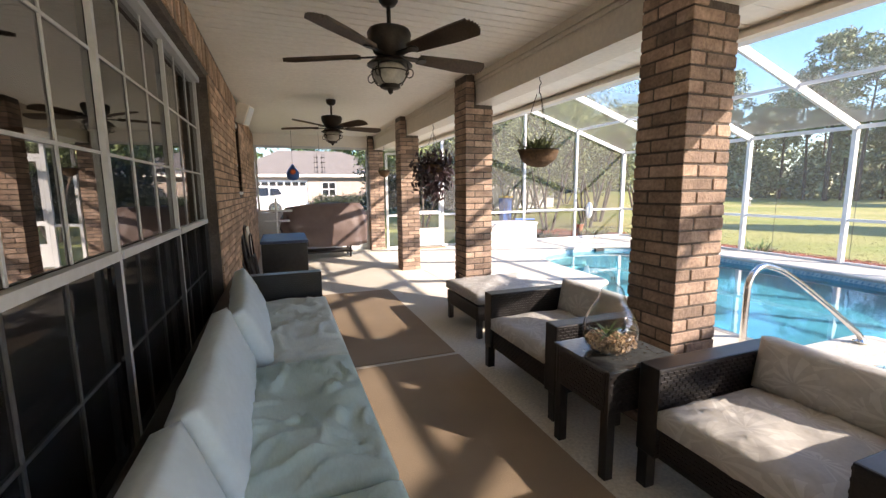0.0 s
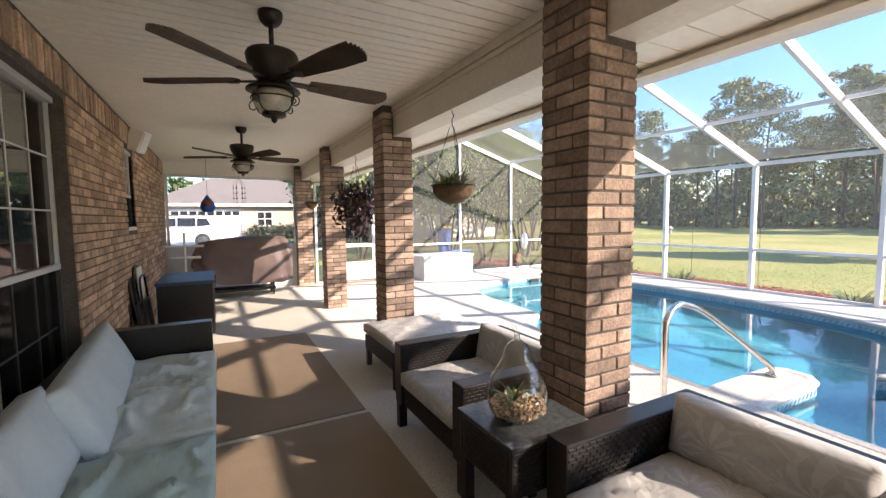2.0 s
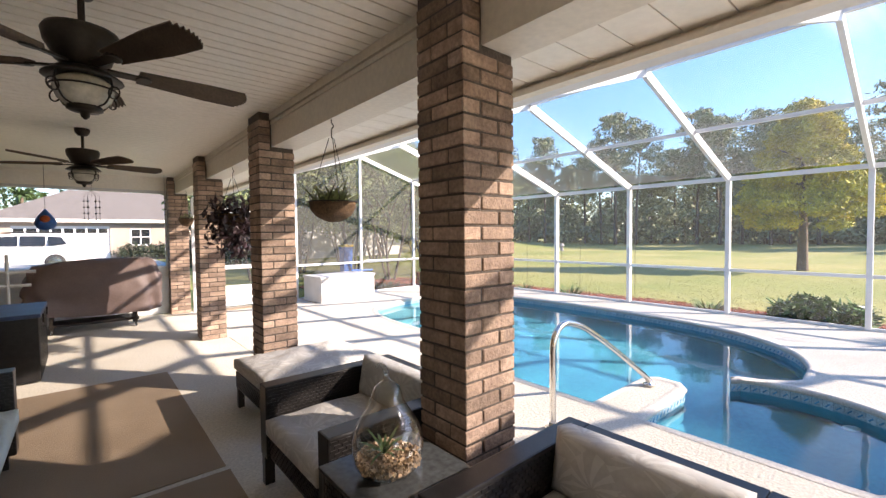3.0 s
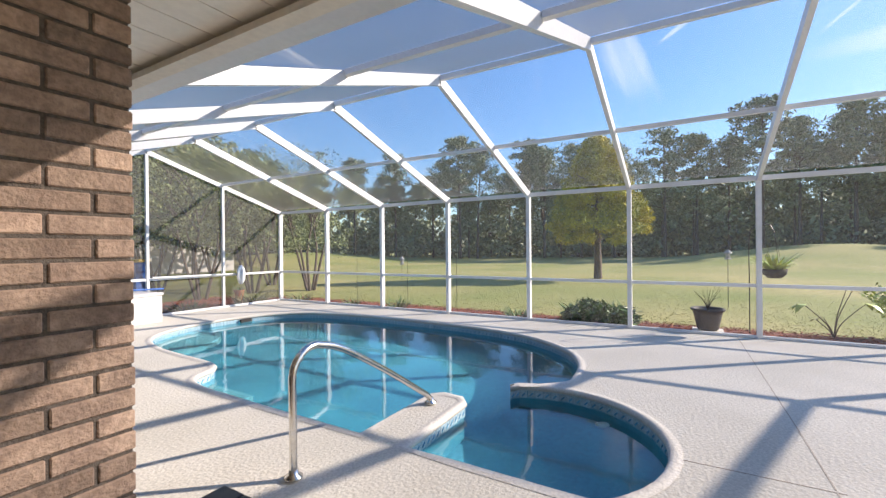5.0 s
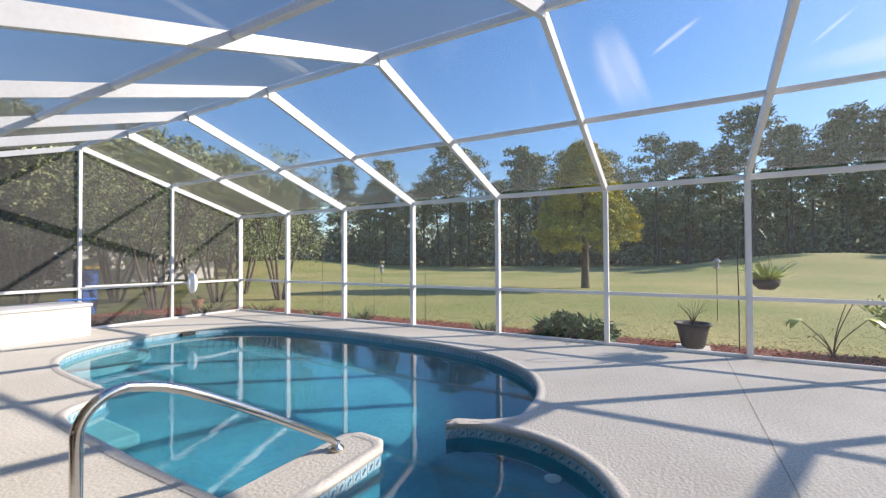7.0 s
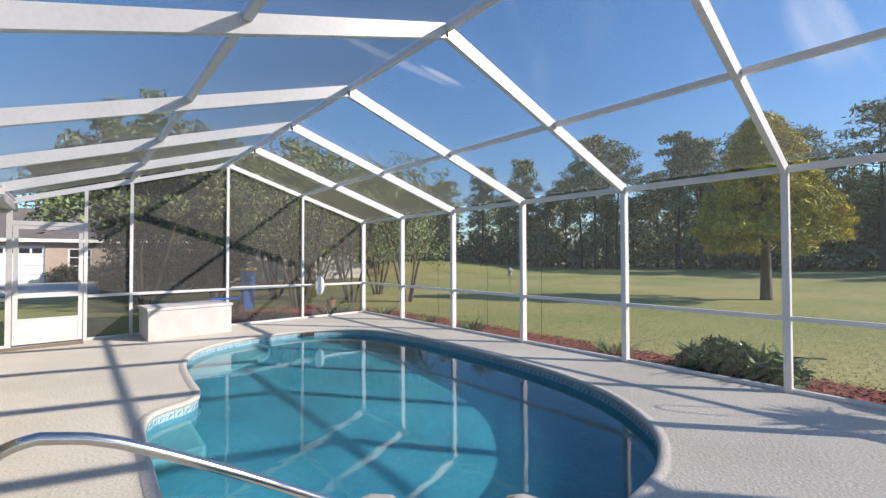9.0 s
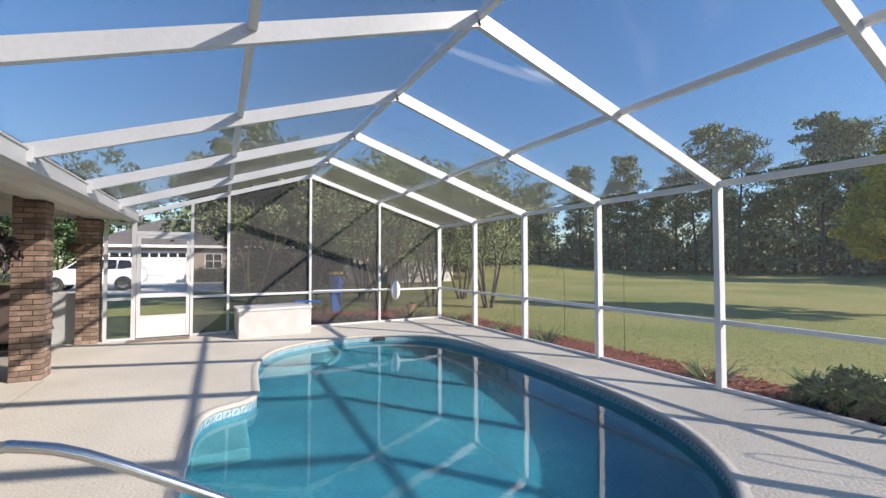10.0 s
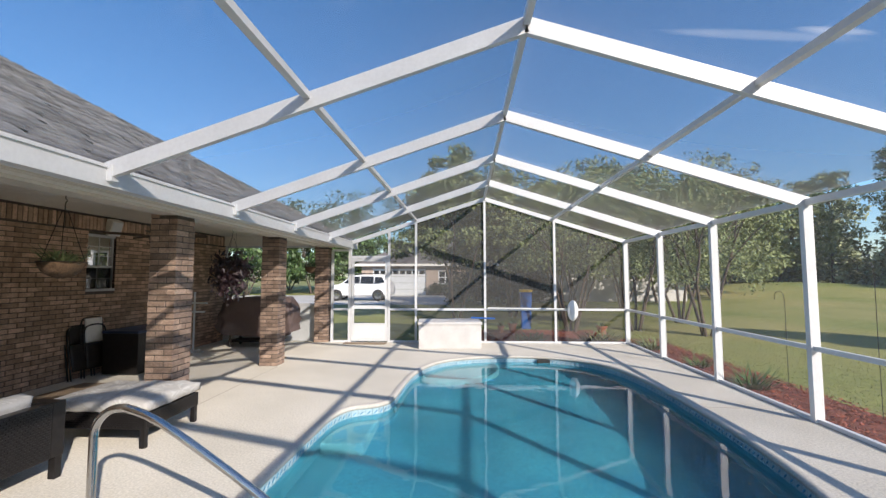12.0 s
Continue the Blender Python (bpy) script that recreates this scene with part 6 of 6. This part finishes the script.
# ---- things on the deck and in the far end of the patio ----
def make_planter_box():
    p = thing("planter_bench", "white stucco block with overhanging cap beside the pool", "bench", m=pose(7.21, 8.72, 0, 0, 0, 4))
    bm = bmesh.new()
    box(bm, -0.68, 0.68, -0.40, 0.40, 0, 0.515, bev=0.01)
    part("body", bm, M_STUCCO, p)
    bm = bmesh.new()
    box(bm, -0.70, 0.70, -0.42, 0.42, 0.515, 0.57, bev=0.012)
    part("cap", bm, M_STUCCO, p)


def make_pool_net():
    n = thing("pool_net", "white leaf skimmer net on a long pole along the rail", "pool net")
    bm = bmesh.new()
    tube(bm, [(8.1, 9.10, 0.82), (9.9, 9.10, 0.80)], 0.016, 8)
    part("pole", bm, M_PANEL, n, "white telescopic pole")
    bm = bmesh.new()
    tube(bm, [(7.7, 9.05, 0.6), (8.25, 9.0, 0.585)], 0.02, 8)
    part("grip", bm, M_BLUE, n, "blue hand grip")
    bm = bmesh.new()
    lathe(bm, [(0.05, -0.03), (0.17, -0.02), (0.19, 0.0), (0.17, 0.035), (0.08, 0.05)], 24, pose(10.05, 9.06, 0.77, 90, 0, 20) @ Matrix.Diagonal((0.75, 1.25, 1, 1)))
    part("net_head", bm, M_PANEL, n, "white oval net head", smooth=True)


def make_grill():
    g = thing("covered_grill", "barbecue grill under a draped taupe cover", "grill")
    bm = bmesh.new()
    x0, x1, y0, y1 = 2.02, 3.74, 8.25, 8.88
    nz = 16
    rows = []
    for j in range(nz + 1):
        f = j / nz
        z = 0.30 + 0.80 * f
        ring = []
        per = 72
        for i in range(per):
            a = 6.283 * i / per
            ca, sa = math.cos(a), math.sin(a)
            e = 0.32
            ux, uy = math.copysign(abs(ca) ** e, ca), math.copysign(abs(sa) ** e, sa)
            shrink = 1 - 0.55 * (max(0, f - 0.55) / 0.45) ** 1.6
            side = 1.0 - 0.04 * f
            fold = 0.035 * (1 - f) * math.sin(a * 9 + 3 * f) + 0.05 * noise.noise(Vector((ux * 3, uy * 3, f * 4))) + 0.07 * (0.3 - abs(noise.noise(Vector((ux * 4.5 + f * 2.5, uy * 4.5, f * 2.2 + 7)))))
            X = (x0 + x1) / 2 + (x1 - x0) / 2 * ux * (side * (0.8 + 0.2 * shrink)) + fold * ux
            Y = (y0 + y1) / 2 + (y1 - y0) / 2 * uy * shrink + fold * uy
            Z = z - 0.10 * f * max(0, -ux - 0.2) + 0.06 * (1 - f) * math.sin(a * 2 + 1) + 0.035 * noise.noise(Vector((X * 4, Y * 4, 1))) + 0.10 * f * (0.25 - abs(noise.noise(Vector((X * 2.6, Y * 2.0, 5)))))
            ring.append(bm.verts.new((X, Y, Z)))
        rows.append(ring)
    for a, b in zip(rows, rows[1:]):
        for i in range(len(a)):
            bm.faces.new((a[i], a[(i + 1) % len(a)], b[(i + 1) % len(b)], b[i]))
    c = bm.verts.new(((x0 + x1) / 2, (y0 + y1) / 2, 1.13))
    for i in range(len(rows[-1])):
        bm.faces.new((rows[-1][i], rows[-1][(i + 1) % len(rows[-1])], c))
    part("cover", bm, M_TAUPE, g, "creased taupe vinyl cover", smooth=True)
    bm = bmesh.new()
    box(bm, 2.3, 3.4, 8.32, 8.8, 0.11, 0.15, bev=0.006)
    part("base_shelf", bm, M_BLACK, g)
    for x in (2.33, 3.36):
        for y in (8.35, 8.77):
            bm = bmesh.new()
            box(bm, x - 0.02, x + 0.02, y - 0.02, y + 0.02, 0.08, 0.34)
            part("leg", bm, M_BLACK, g)
            bm = bmesh.new()
            lathe(bm, [(0.01, -0.015), (0.038, -0.015), (0.042, 0), (0.038, 0.015), (0.01, 0.015)], 16, pose(x, y, 0.042, 90, 0, 90))
            part("caster", bm, M_RUBBER, g)


def make_deck_box():
    d = thing("storage_box", "black wicker storage box with navy blue lid", "storage box")
    x0, x1, y0, y1 = 1.78, 2.37, 5.62, 6.7
    bm = bmesh.new()
    wicker_panel(bm, x0, x1, y0, y1, 0.02, 0.66)
    part("body", bm, M_WICKER, d)
    bm = bmesh.new()
    box(bm, x0 - 0.015, x1 + 0.015, y0 - 0.015, y1 + 0.015, 0.66, 0.70, bev=0.01)
    part("lid", bm, M_NAVY, d, "navy blue lid")
    for y in (y0 + 0.25, y1 - 0.25):
        bm = bmesh.new()
        box(bm, x1 + 0.015, x1 + 0.03, y - 0.03, y + 0.03, 0.58, 0.67)
        part("latch", bm, M_BLACK, d)


def make_folded_chair(y, lean, pad, label):
    c = thing("folded_chair", label, "folding chair", "folded chairs", m=pose(1.66, y, 0, 0, -lean, 0))
    for dx, h in ((0.0, 0.92), (0.05, 0.80)):
        bm = bmesh.new()
        tube(bm, curve_pts([(dx, -0.2, 0.0), (dx, -0.2, h * 0.5), (dx, -0.19, h - 0.08), (dx, -0.1, h), (dx, 0.1, h), (dx, 0.19, h - 0.08), (dx, 0.2, h * 0.5), (dx, 0.2, 0.0)], 4), 0.011, 8)
        part("frame", bm, M_BLACK, c, smooth=True)
    bm = bmesh.new()
    cushion(bm, -0.19, 0.19, -0.15, 0.15, -0.012, 0.012, 0.008, m=pose(0.03, 0, 0.72, 0, 90, 0))
    part("back_pad", bm, pad, c, smooth=True)
    bm = bmesh.new()
    cushion(bm, -0.2, 0.2, -0.19, 0.19, -0.015, 0.015, 0.008, m=pose(0.07, 0, 0.33, 0, 88, 0))
    part("seat_pad", bm, M_BLACK, c, smooth=True)


def make_rack():
    r = thing("towel_rack", "white plastic pipe towel rack with two arms", "towel rack", m=pose(1.97, 7.6, 0))
    for a, b in (((0, 0, 0.03), (0, 0, 1.25)), ((-0.27, 0, 1.02), (0.27, 0, 1.02)), ((-0.2, 0, 0.84), (0.22, 0, 0.84)), ((-0.22, 0, 0.03), (0.22, 0, 0.03)), ((0, -0.22, 0.03), (0, 0.22, 0.03))):
        bm = bmesh.new()
        part("pipe", tube(bm, [a, b], 0.02, 10), M_PANEL, r)


def make_small_hangings():
    b = thing("birdhouse", "blue teardrop gourd birdhouse with rust-orange front", "birdhouse", m=pose(2.31, 8.5, 0))
    bm = bmesh.new()
    lathe(bm, [(0.02, 1.58), (0.09, 1.60), (0.125, 1.66), (0.12, 1.73), (0.08, 1.80), (0.035, 1.86), (0.01, 1.90)], 24)
    part("gourd", bm, M_BLUE, b, smooth=True)
    bm = bmesh.new()
    lathe(bm, [(0.045, -0.004), (0.06, 0.004), (0.03, 0.012)], 18, pose(0, -0.105, 1.745, 65, 0, 0))
    part("entrance_ring", bm, M_ORANGE, b, "rust-orange entrance ring", smooth=True)
    bm = bmesh.new()
    tube(bm, [(0, 0, 1.89), (0, 0, CEIL)], 0.003, 5)
    part("cord", bm, M_BLACK, b)
    for x, n, z0 in ((2.86, 6, 1.75), (3.88, 1, 1.85)):
        w = thing("wind_chime", "small hanging wind chime with thin pieces", "wind chime", "wind chimes", m=pose(x, 8.9, 0))
        for k in range(n):
            px, py = 0.1 * math.cos(k * 1.05) * (n > 1), 0.1 * math.sin(k * 1.05) * (n > 1)
            bm = bmesh.new()
            tube(bm, [(px, py, z0), (px, py, z0 + 0.4), (0, 0, CEIL - 0.1 if n == 1 else z0 + 0.5)], 0.002, 5)
            for q in range(4):
                lathe(bm, [(0.003, 0), (0.018, 0.015), (0.003, 0.03)], 8, pose(px, py, z0 + 0.1 * q))
            part("chime_strand", bm, M_BLACK, w)
        bm = bmesh.new()
        tube(bm, [(0, 0, z0 + 0.4), (0, 0, CEIL)], 0.002, 5)
        part("cord", bm, M_BLACK, w)


def make_speaker():
    s = thing("wall_speaker", "cream outdoor speaker on a wall bracket", "speaker", m=pose(1.66, 5.86, 2.39, 0, 22, -18))
    bm = bmesh.new()
    box(bm, -0.08, 0.08, -0.09, 0.09, -0.13, 0.13, bev=0.015)
    part("cabinet", bm, M_VINYL, s)
    bm = bmesh.new()
    box(bm, 0.08, 0.088, -0.075, 0.075, -0.115, 0.115, bev=0.003)
    part("grille", bm, M_PANEL, s, "pale grille")
    bm = bmesh.new()
    box(bm, -0.16, -0.08, -0.03, 0.03, -0.03, 0.03)
    part("bracket", bm, M_VINYL, s)


# ---- across the road ----
def make_neighbour():
    bm = bmesh.new()
    box(bm, -16, 6.5, 24.0, 35.9, -0.2, -0.075)
    tagged(part("road_driveway", bm, M_CONC), "pale concrete driveway before the neighbouring garage", "driveway", kind="structure")
    h = thing("neighbour_house", "single-storey tan brick house with hip roof and garage", "house")
    x0, x1, y0, y1 = -1.6, 12.5, 36.0, 46.0
    bm = bmesh.new()
    box(bm, x0, -0.6, y0, y0 + 0.3, -0.1, 2.6)
    box(bm, 4.1, 5.2, y0, y0 + 0.3, -0.1, 2.6)
    box(bm, 6.4, x1, y0, y0 + 0.3, -0.1, 2.6)
    box(bm, 5.2, 6.4, y0, y0 + 0.3, -0.1, 0.9)
    box(bm, 5.2, 6.4, y0, y0 + 0.3, 2.1, 2.6)
    box(bm, -0.6, 4.1, y0, y0 + 0.3, 2.25, 2.6)
    box(bm, x1 - 0.3, x1, y0 + 0.3, y1, -0.1, 2.6)
    box(bm, x0, x0 + 0.3, y0 + 0.3, y1, -0.1, 2.6)
    part("wall", bm, M_TAN, h, "tan brick walls")
    bm = bmesh.new()
    e, z, rz = 0.5, 2.65, 5.0
    c = [(x0 - e, y0 - e, z), (x1 + e, y0 - e, z), (x1 + e, y1 + e, z), (x0 - e, y1 + e, z), (x0 + 3.6, 41, rz), (x1 - 5, 41, rz)]
    vs = [bm.verts.new(p) for p in c]
    for f in ((0, 1, 5, 4), (1, 2, 5), (2, 3, 4, 5), (3, 0, 4), (3, 2, 1, 0)):
        bm.faces.new([vs[i] for i in f])
    part("roof", bm, M_ROOFFAR, h, "brown-grey hip roof")
    bm = bmesh.new()
    box(bm, x0 - e, x1 + e, y0 - e - 0.04, y0 - e, 2.48, 2.68)
    part("fascia", bm, M_VINYL, h, "cream fascia")
    bm = bmesh.new()
    box(bm, -0.6, 4.1, y0 + 0.08, y0 + 0.14, -0.1, 2.25)
    door = part("garage_door", bm, M_PANEL, h, "white panelled garage door")
    for k in range(8):
        bm = bmesh.new()
        box(bm, -0.5 + k * 0.575, -0.04 + k * 0.575, y0 + 0.06, y0 + 0.085, 1.78, 2.08)
        part("pane", bm, M_CARGLASS, door)
    for k in range(3):
        bm = bmesh.new()
        box(bm, -0.6, 4.1, y0 + 0.07, y0 + 0.085, 0.45 + 0.55 * k, 0.47 + 0.55 * k)
        part("panel_joint", bm, M_MORTAR, door)
    bm = bmesh.new()
    box(bm, 5.2, 6.4, y0 + 0.1, y0 + 0.15, 0.9, 2.1)
    win = part("window", bm, M_CARGLASS, h, "dark house window")
    bm = bmesh.new()
    for a in ((5.2, 5.28), (6.32, 6.4), (5.77, 5.83)):
        box(bm, *a, y0 + 0.04, y0 + 0.1, 0.9, 2.1)
    for zz in ((0.9, 0.98), (2.02, 2.1), (1.47, 1.53)):
        box(bm, 5.2, 6.4, y0 + 0.045, y0 + 0.095, *zz)
    part("frame", bm, M_WHITE, win)
    # hedge by the garage
    s = thing("hedge", "clipped dark green hedge under the house window", "shrub", m=pose(0, 0, 0))
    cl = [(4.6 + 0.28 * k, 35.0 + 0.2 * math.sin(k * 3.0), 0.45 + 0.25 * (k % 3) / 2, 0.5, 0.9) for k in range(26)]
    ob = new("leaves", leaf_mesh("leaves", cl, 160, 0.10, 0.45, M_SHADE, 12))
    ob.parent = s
    w = thing("neighbour_wall", "tan rendered side wall of the next house", "house", m=pose(0, 0, 0))
    bm = bmesh.new()
    box(bm, 12.5, 22, 27.5, 28.0, -0.1, 2.4)
    part("wall", bm, M_STUCCO, w)
    bm = bmesh.new()
    vs = [bm.verts.new(p) for p in ((12.1, 27.1, 2.4), (22.4, 27.1, 2.4), (22.4, 34, 2.4), (12.1, 34, 2.4), (14.5, 30.5, 3.8), (20, 30.5, 3.8))]
    for f in ((0, 1, 5, 4), (1, 2, 5), (2, 3, 4, 5), (3, 0, 4), (3, 2, 1, 0)):
        bm.faces.new([vs[i] for i in f])
    part("roof", bm, M_ROOFFAR, w)


def make_suv():
    c = thing("suv", "white sport utility vehicle parked on the driveway", "car", m=pose(0.25, 28.3, -0.075))
    prof = [(-2.3, 0.42), (-2.34, 0.75), (-2.25, 0.98), (-1.25, 1.12), (-1.05, 1.16), (-0.45, 1.70), (0.4, 1.78), (1.75, 1.74), (2.12, 1.25), (2.28, 1.05), (2.3, 0.5), (2.2, 0.38), (-2.2, 0.36)]
    bm = bmesh.new()
    def width(z):
        return 0.93 if z < 1.15 else 0.93 - 0.22 * (z - 1.15) / 0.6
    a = [bm.verts.new((x, -width(z), z)) for x, z in prof]
    b = [bm.verts.new((x, width(z), z)) for x, z in prof]
    bm.faces.new(a)
    bm.faces.new(b[::-1])
    for i in range(len(prof)):
        j = (i + 1) % len(prof)
        bm.faces.new((a[i], b[i], b[j], a[j]))
    bmesh.ops.bevel(bm, geom=bm.edges[:], offset=0.05, segments=2, affect="EDGES")
    body = part("body", bm, M_CARWHITE, c, smooth=False)
    for s in (-1, 1):
        for pts in (((-0.95, 1.19), (-0.48, 1.62), (0.15, 1.66), (0.15, 1.19)), ((0.22, 1.19), (0.22, 1.66), (1.1, 1.65), (1.1, 1.19)), ((1.18, 1.19), (1.18, 1.64), (1.66, 1.61), (1.86, 1.25))):
            bm = bmesh.new()
            o = [bm.verts.new((x, s * (width(z) + 0.006), z)) for x, z in pts]
            i2 = [bm.verts.new((x, s * (width(z) - 0.03), z)) for x, z in pts]
            bm.faces.new(o)
            bm.faces.new(i2[::-1])
            for q in range(4):
                bm.faces.new((o[q], o[(q + 1) % 4], i2[(q + 1) % 4], i2[q]))
            part("side_window", bm, M_CARGLASS, c)
        for x in (-1.42, 1.42):
            bm = bmesh.new()
            lathe(bm, [(0.22, -0.12), (0.36, -0.12), (0.39, -0.09), (0.39, 0.09), (0.36, 0.12), (0.22, 0.12)], 28, pose(x, s * 0.86, 0.39, 90, 0, 0))
            w = part("wheel", bm, M_RUBBER, c, smooth=True)
            bm = bmesh.new()
            lathe(bm, [(0.02, -0.125), (0.10, -0.128), (0.24, -0.121), (0.245, 0.121), (0.10, 0.128), (0.02, 0.125)], 12, pose(x, s * 0.86, 0.39, 90, 0, 0))
            part("rim", bm, M_CHROME, w)
        bm = bmesh.new()
        tube(bm, [(-0.4, s * 0.6, 1.80), (0.3, s * 0.6, 1.86), (1.6, s * 0.6, 1.82)], 0.025, 8)
        part("roof_rail", bm, M_RUBBER, c)
    bm = bmesh.new()
    box(bm, -2.36, -2.3, -0.6, 0.6, 0.6, 0.85, bev=0.02)
    part("front_grille", bm, M_RUBBER, c)


def make_bin():
    b = thing("recycling_bin", "blue upright bin with yellow lid among the garden trees", "bin", m=pose(9.5, 12.8, -0.1))
    bm = bmesh.new()
    lathe(bm, [(0.19, 0.0), (0.2, 0.03), (0.235, 1.12), (0.245, 1.16)], 4, pose(0, 0, 0, 0, 0, 45))
    part("body", bm, M_BLUE, b)
    bm = bmesh.new()
    box(bm, -0.19, 0.19, -0.19, 0.19, 1.16, 1.24, bev=0.015)
    part("lid", bm, M_YELLOW, b, "yellow lid")


def make_small_pots():
    for x, y, r in ((7.75, 11.3, 0.12), (8.6, 11.6, 0.10), (8.95, 11.7, 0.13), (11.3, 11.0, 0.14)):
        p = thing("flower_pot", "small terracotta pot with a leafy plant in the bed", "plant pot", "terracotta pots", m=pose(x, y, -0.07))
        bm = bmesh.new()
        lathe(bm, [(r * 0.65, 0), (r * 0.95, r * 1.6), (r * 1.08, r * 1.62), (r * 1.08, r * 1.95), (r * 0.9, r * 1.95), (r * 0.85, r * 1.6)], 20)
        part("pot", bm, M_TERRACOTTA, p)
        bm = bmesh.new()
        for k in range(22):
            strap(bm, Vector((0, 0, r * 1.6)), k * 2.4, 0.25, 0.025, 0.6 + (k % 4) * 0.22)
        part("foliage", bm, M_STRAP, p)


make_beds()
make_pot()
make_hook_plant()
make_feeder(19.2, 10.8, 0.75)
make_feeder(15.5, -1.25, 1.15, 0.62)
make_planter_box()
make_pool_net()
make_grill()
make_deck_box()
make_folded_chair(5.60, 4, M_VINYL, "black folding chair with cream pad leaning on the brick wall")
make_folded_chair(5.38, 9, M_BLACK, "black folding chair leaning on the brick wall")
make_rack()
make_small_hangings()
make_speaker()
make_neighbour()
make_suv()
make_bin()
make_small_pots()
make_trees()


# ---- wall bricks ----
def lay_wall():
    wall = bpy.data.objects["wall_west"]
    rnd = random.Random(17)
    holes = [(WINDOWS[0][0] - 0.01, WINDOWS[0][1] + 0.01, WIN_Z0, WIN_Z1), (5.48, 6.03, 1.33, 2.26)]
    meshes = {}
    v, f = [], []

    def block(cx, cy, cz, lx, ly, lz):
        i = len(v)
        for dz in (-1, 1):
            for dy in (-1, 1):
                for dx in (-1, 1):
                    v.append((cx + dx * lx / 2, cy + dy * ly / 2, cz + dz * lz / 2))
        f.extend([tuple(i + q for q in w) for w in ((0, 2, 3, 1), (4, 5, 7, 6), (0, 1, 5, 4), (1, 3, 7, 5), (3, 2, 6, 7), (2, 0, 4, 6))])

    count = 0
    for y, z, L in brick_rows(-6.7, 9.36, 0.0, 2.31, holes):
        off = rnd.uniform(-1, 1) * 0.003
        if 3.46 < y < 5.9 and count < 295:
            key = round(L, 2)
            if key not in meshes:
                meshes[key] = chamfer_box_mesh("brick", 0.09, key, BRICK_H, 0.004, M_BRICK_W)
            ob = new("brick", meshes[key])
            ob.parent = wall
            ob.matrix_world = pose(WALL_X - 0.045 + off, y, z)
            count += 1
        else:
            block(WALL_X - 0.045 + off, y, z, 0.09, L, BRICK_H)
    y = -6.7
    while y < 9.3:
        block(WALL_X - 0.045 + rnd.uniform(-1, 1) * 0.008, y + COURSE / 2, 2.43 + rnd.uniform(-1, 1) * 0.006, 0.09, COURSE - 0.015, 0.205)
        y += COURSE
    # brick returns at the window jambs and the house corner
    for k in range(33):
        z = (k + 0.5) * COURSE
        L = 0.15 if k % 2 else 0.24
        for x in np.arange(1.1, -8.5, -BRICK_L):
            block(x + (BRICK_L / 2 if k % 2 else 0), 9.33, z, BRICK_L - 0.011, 0.09, BRICK_H)
    me = bpy.data.meshes.new("brick_field")
    me.from_pydata(v, [], f)
    me.materials.append(M_BRICK_J)
    ob = new("brick_field", me)
    ob.parent = wall
    tagged(ob, "brown bricks in running bond with a soldier course", kind="stuff")


lay_wall()
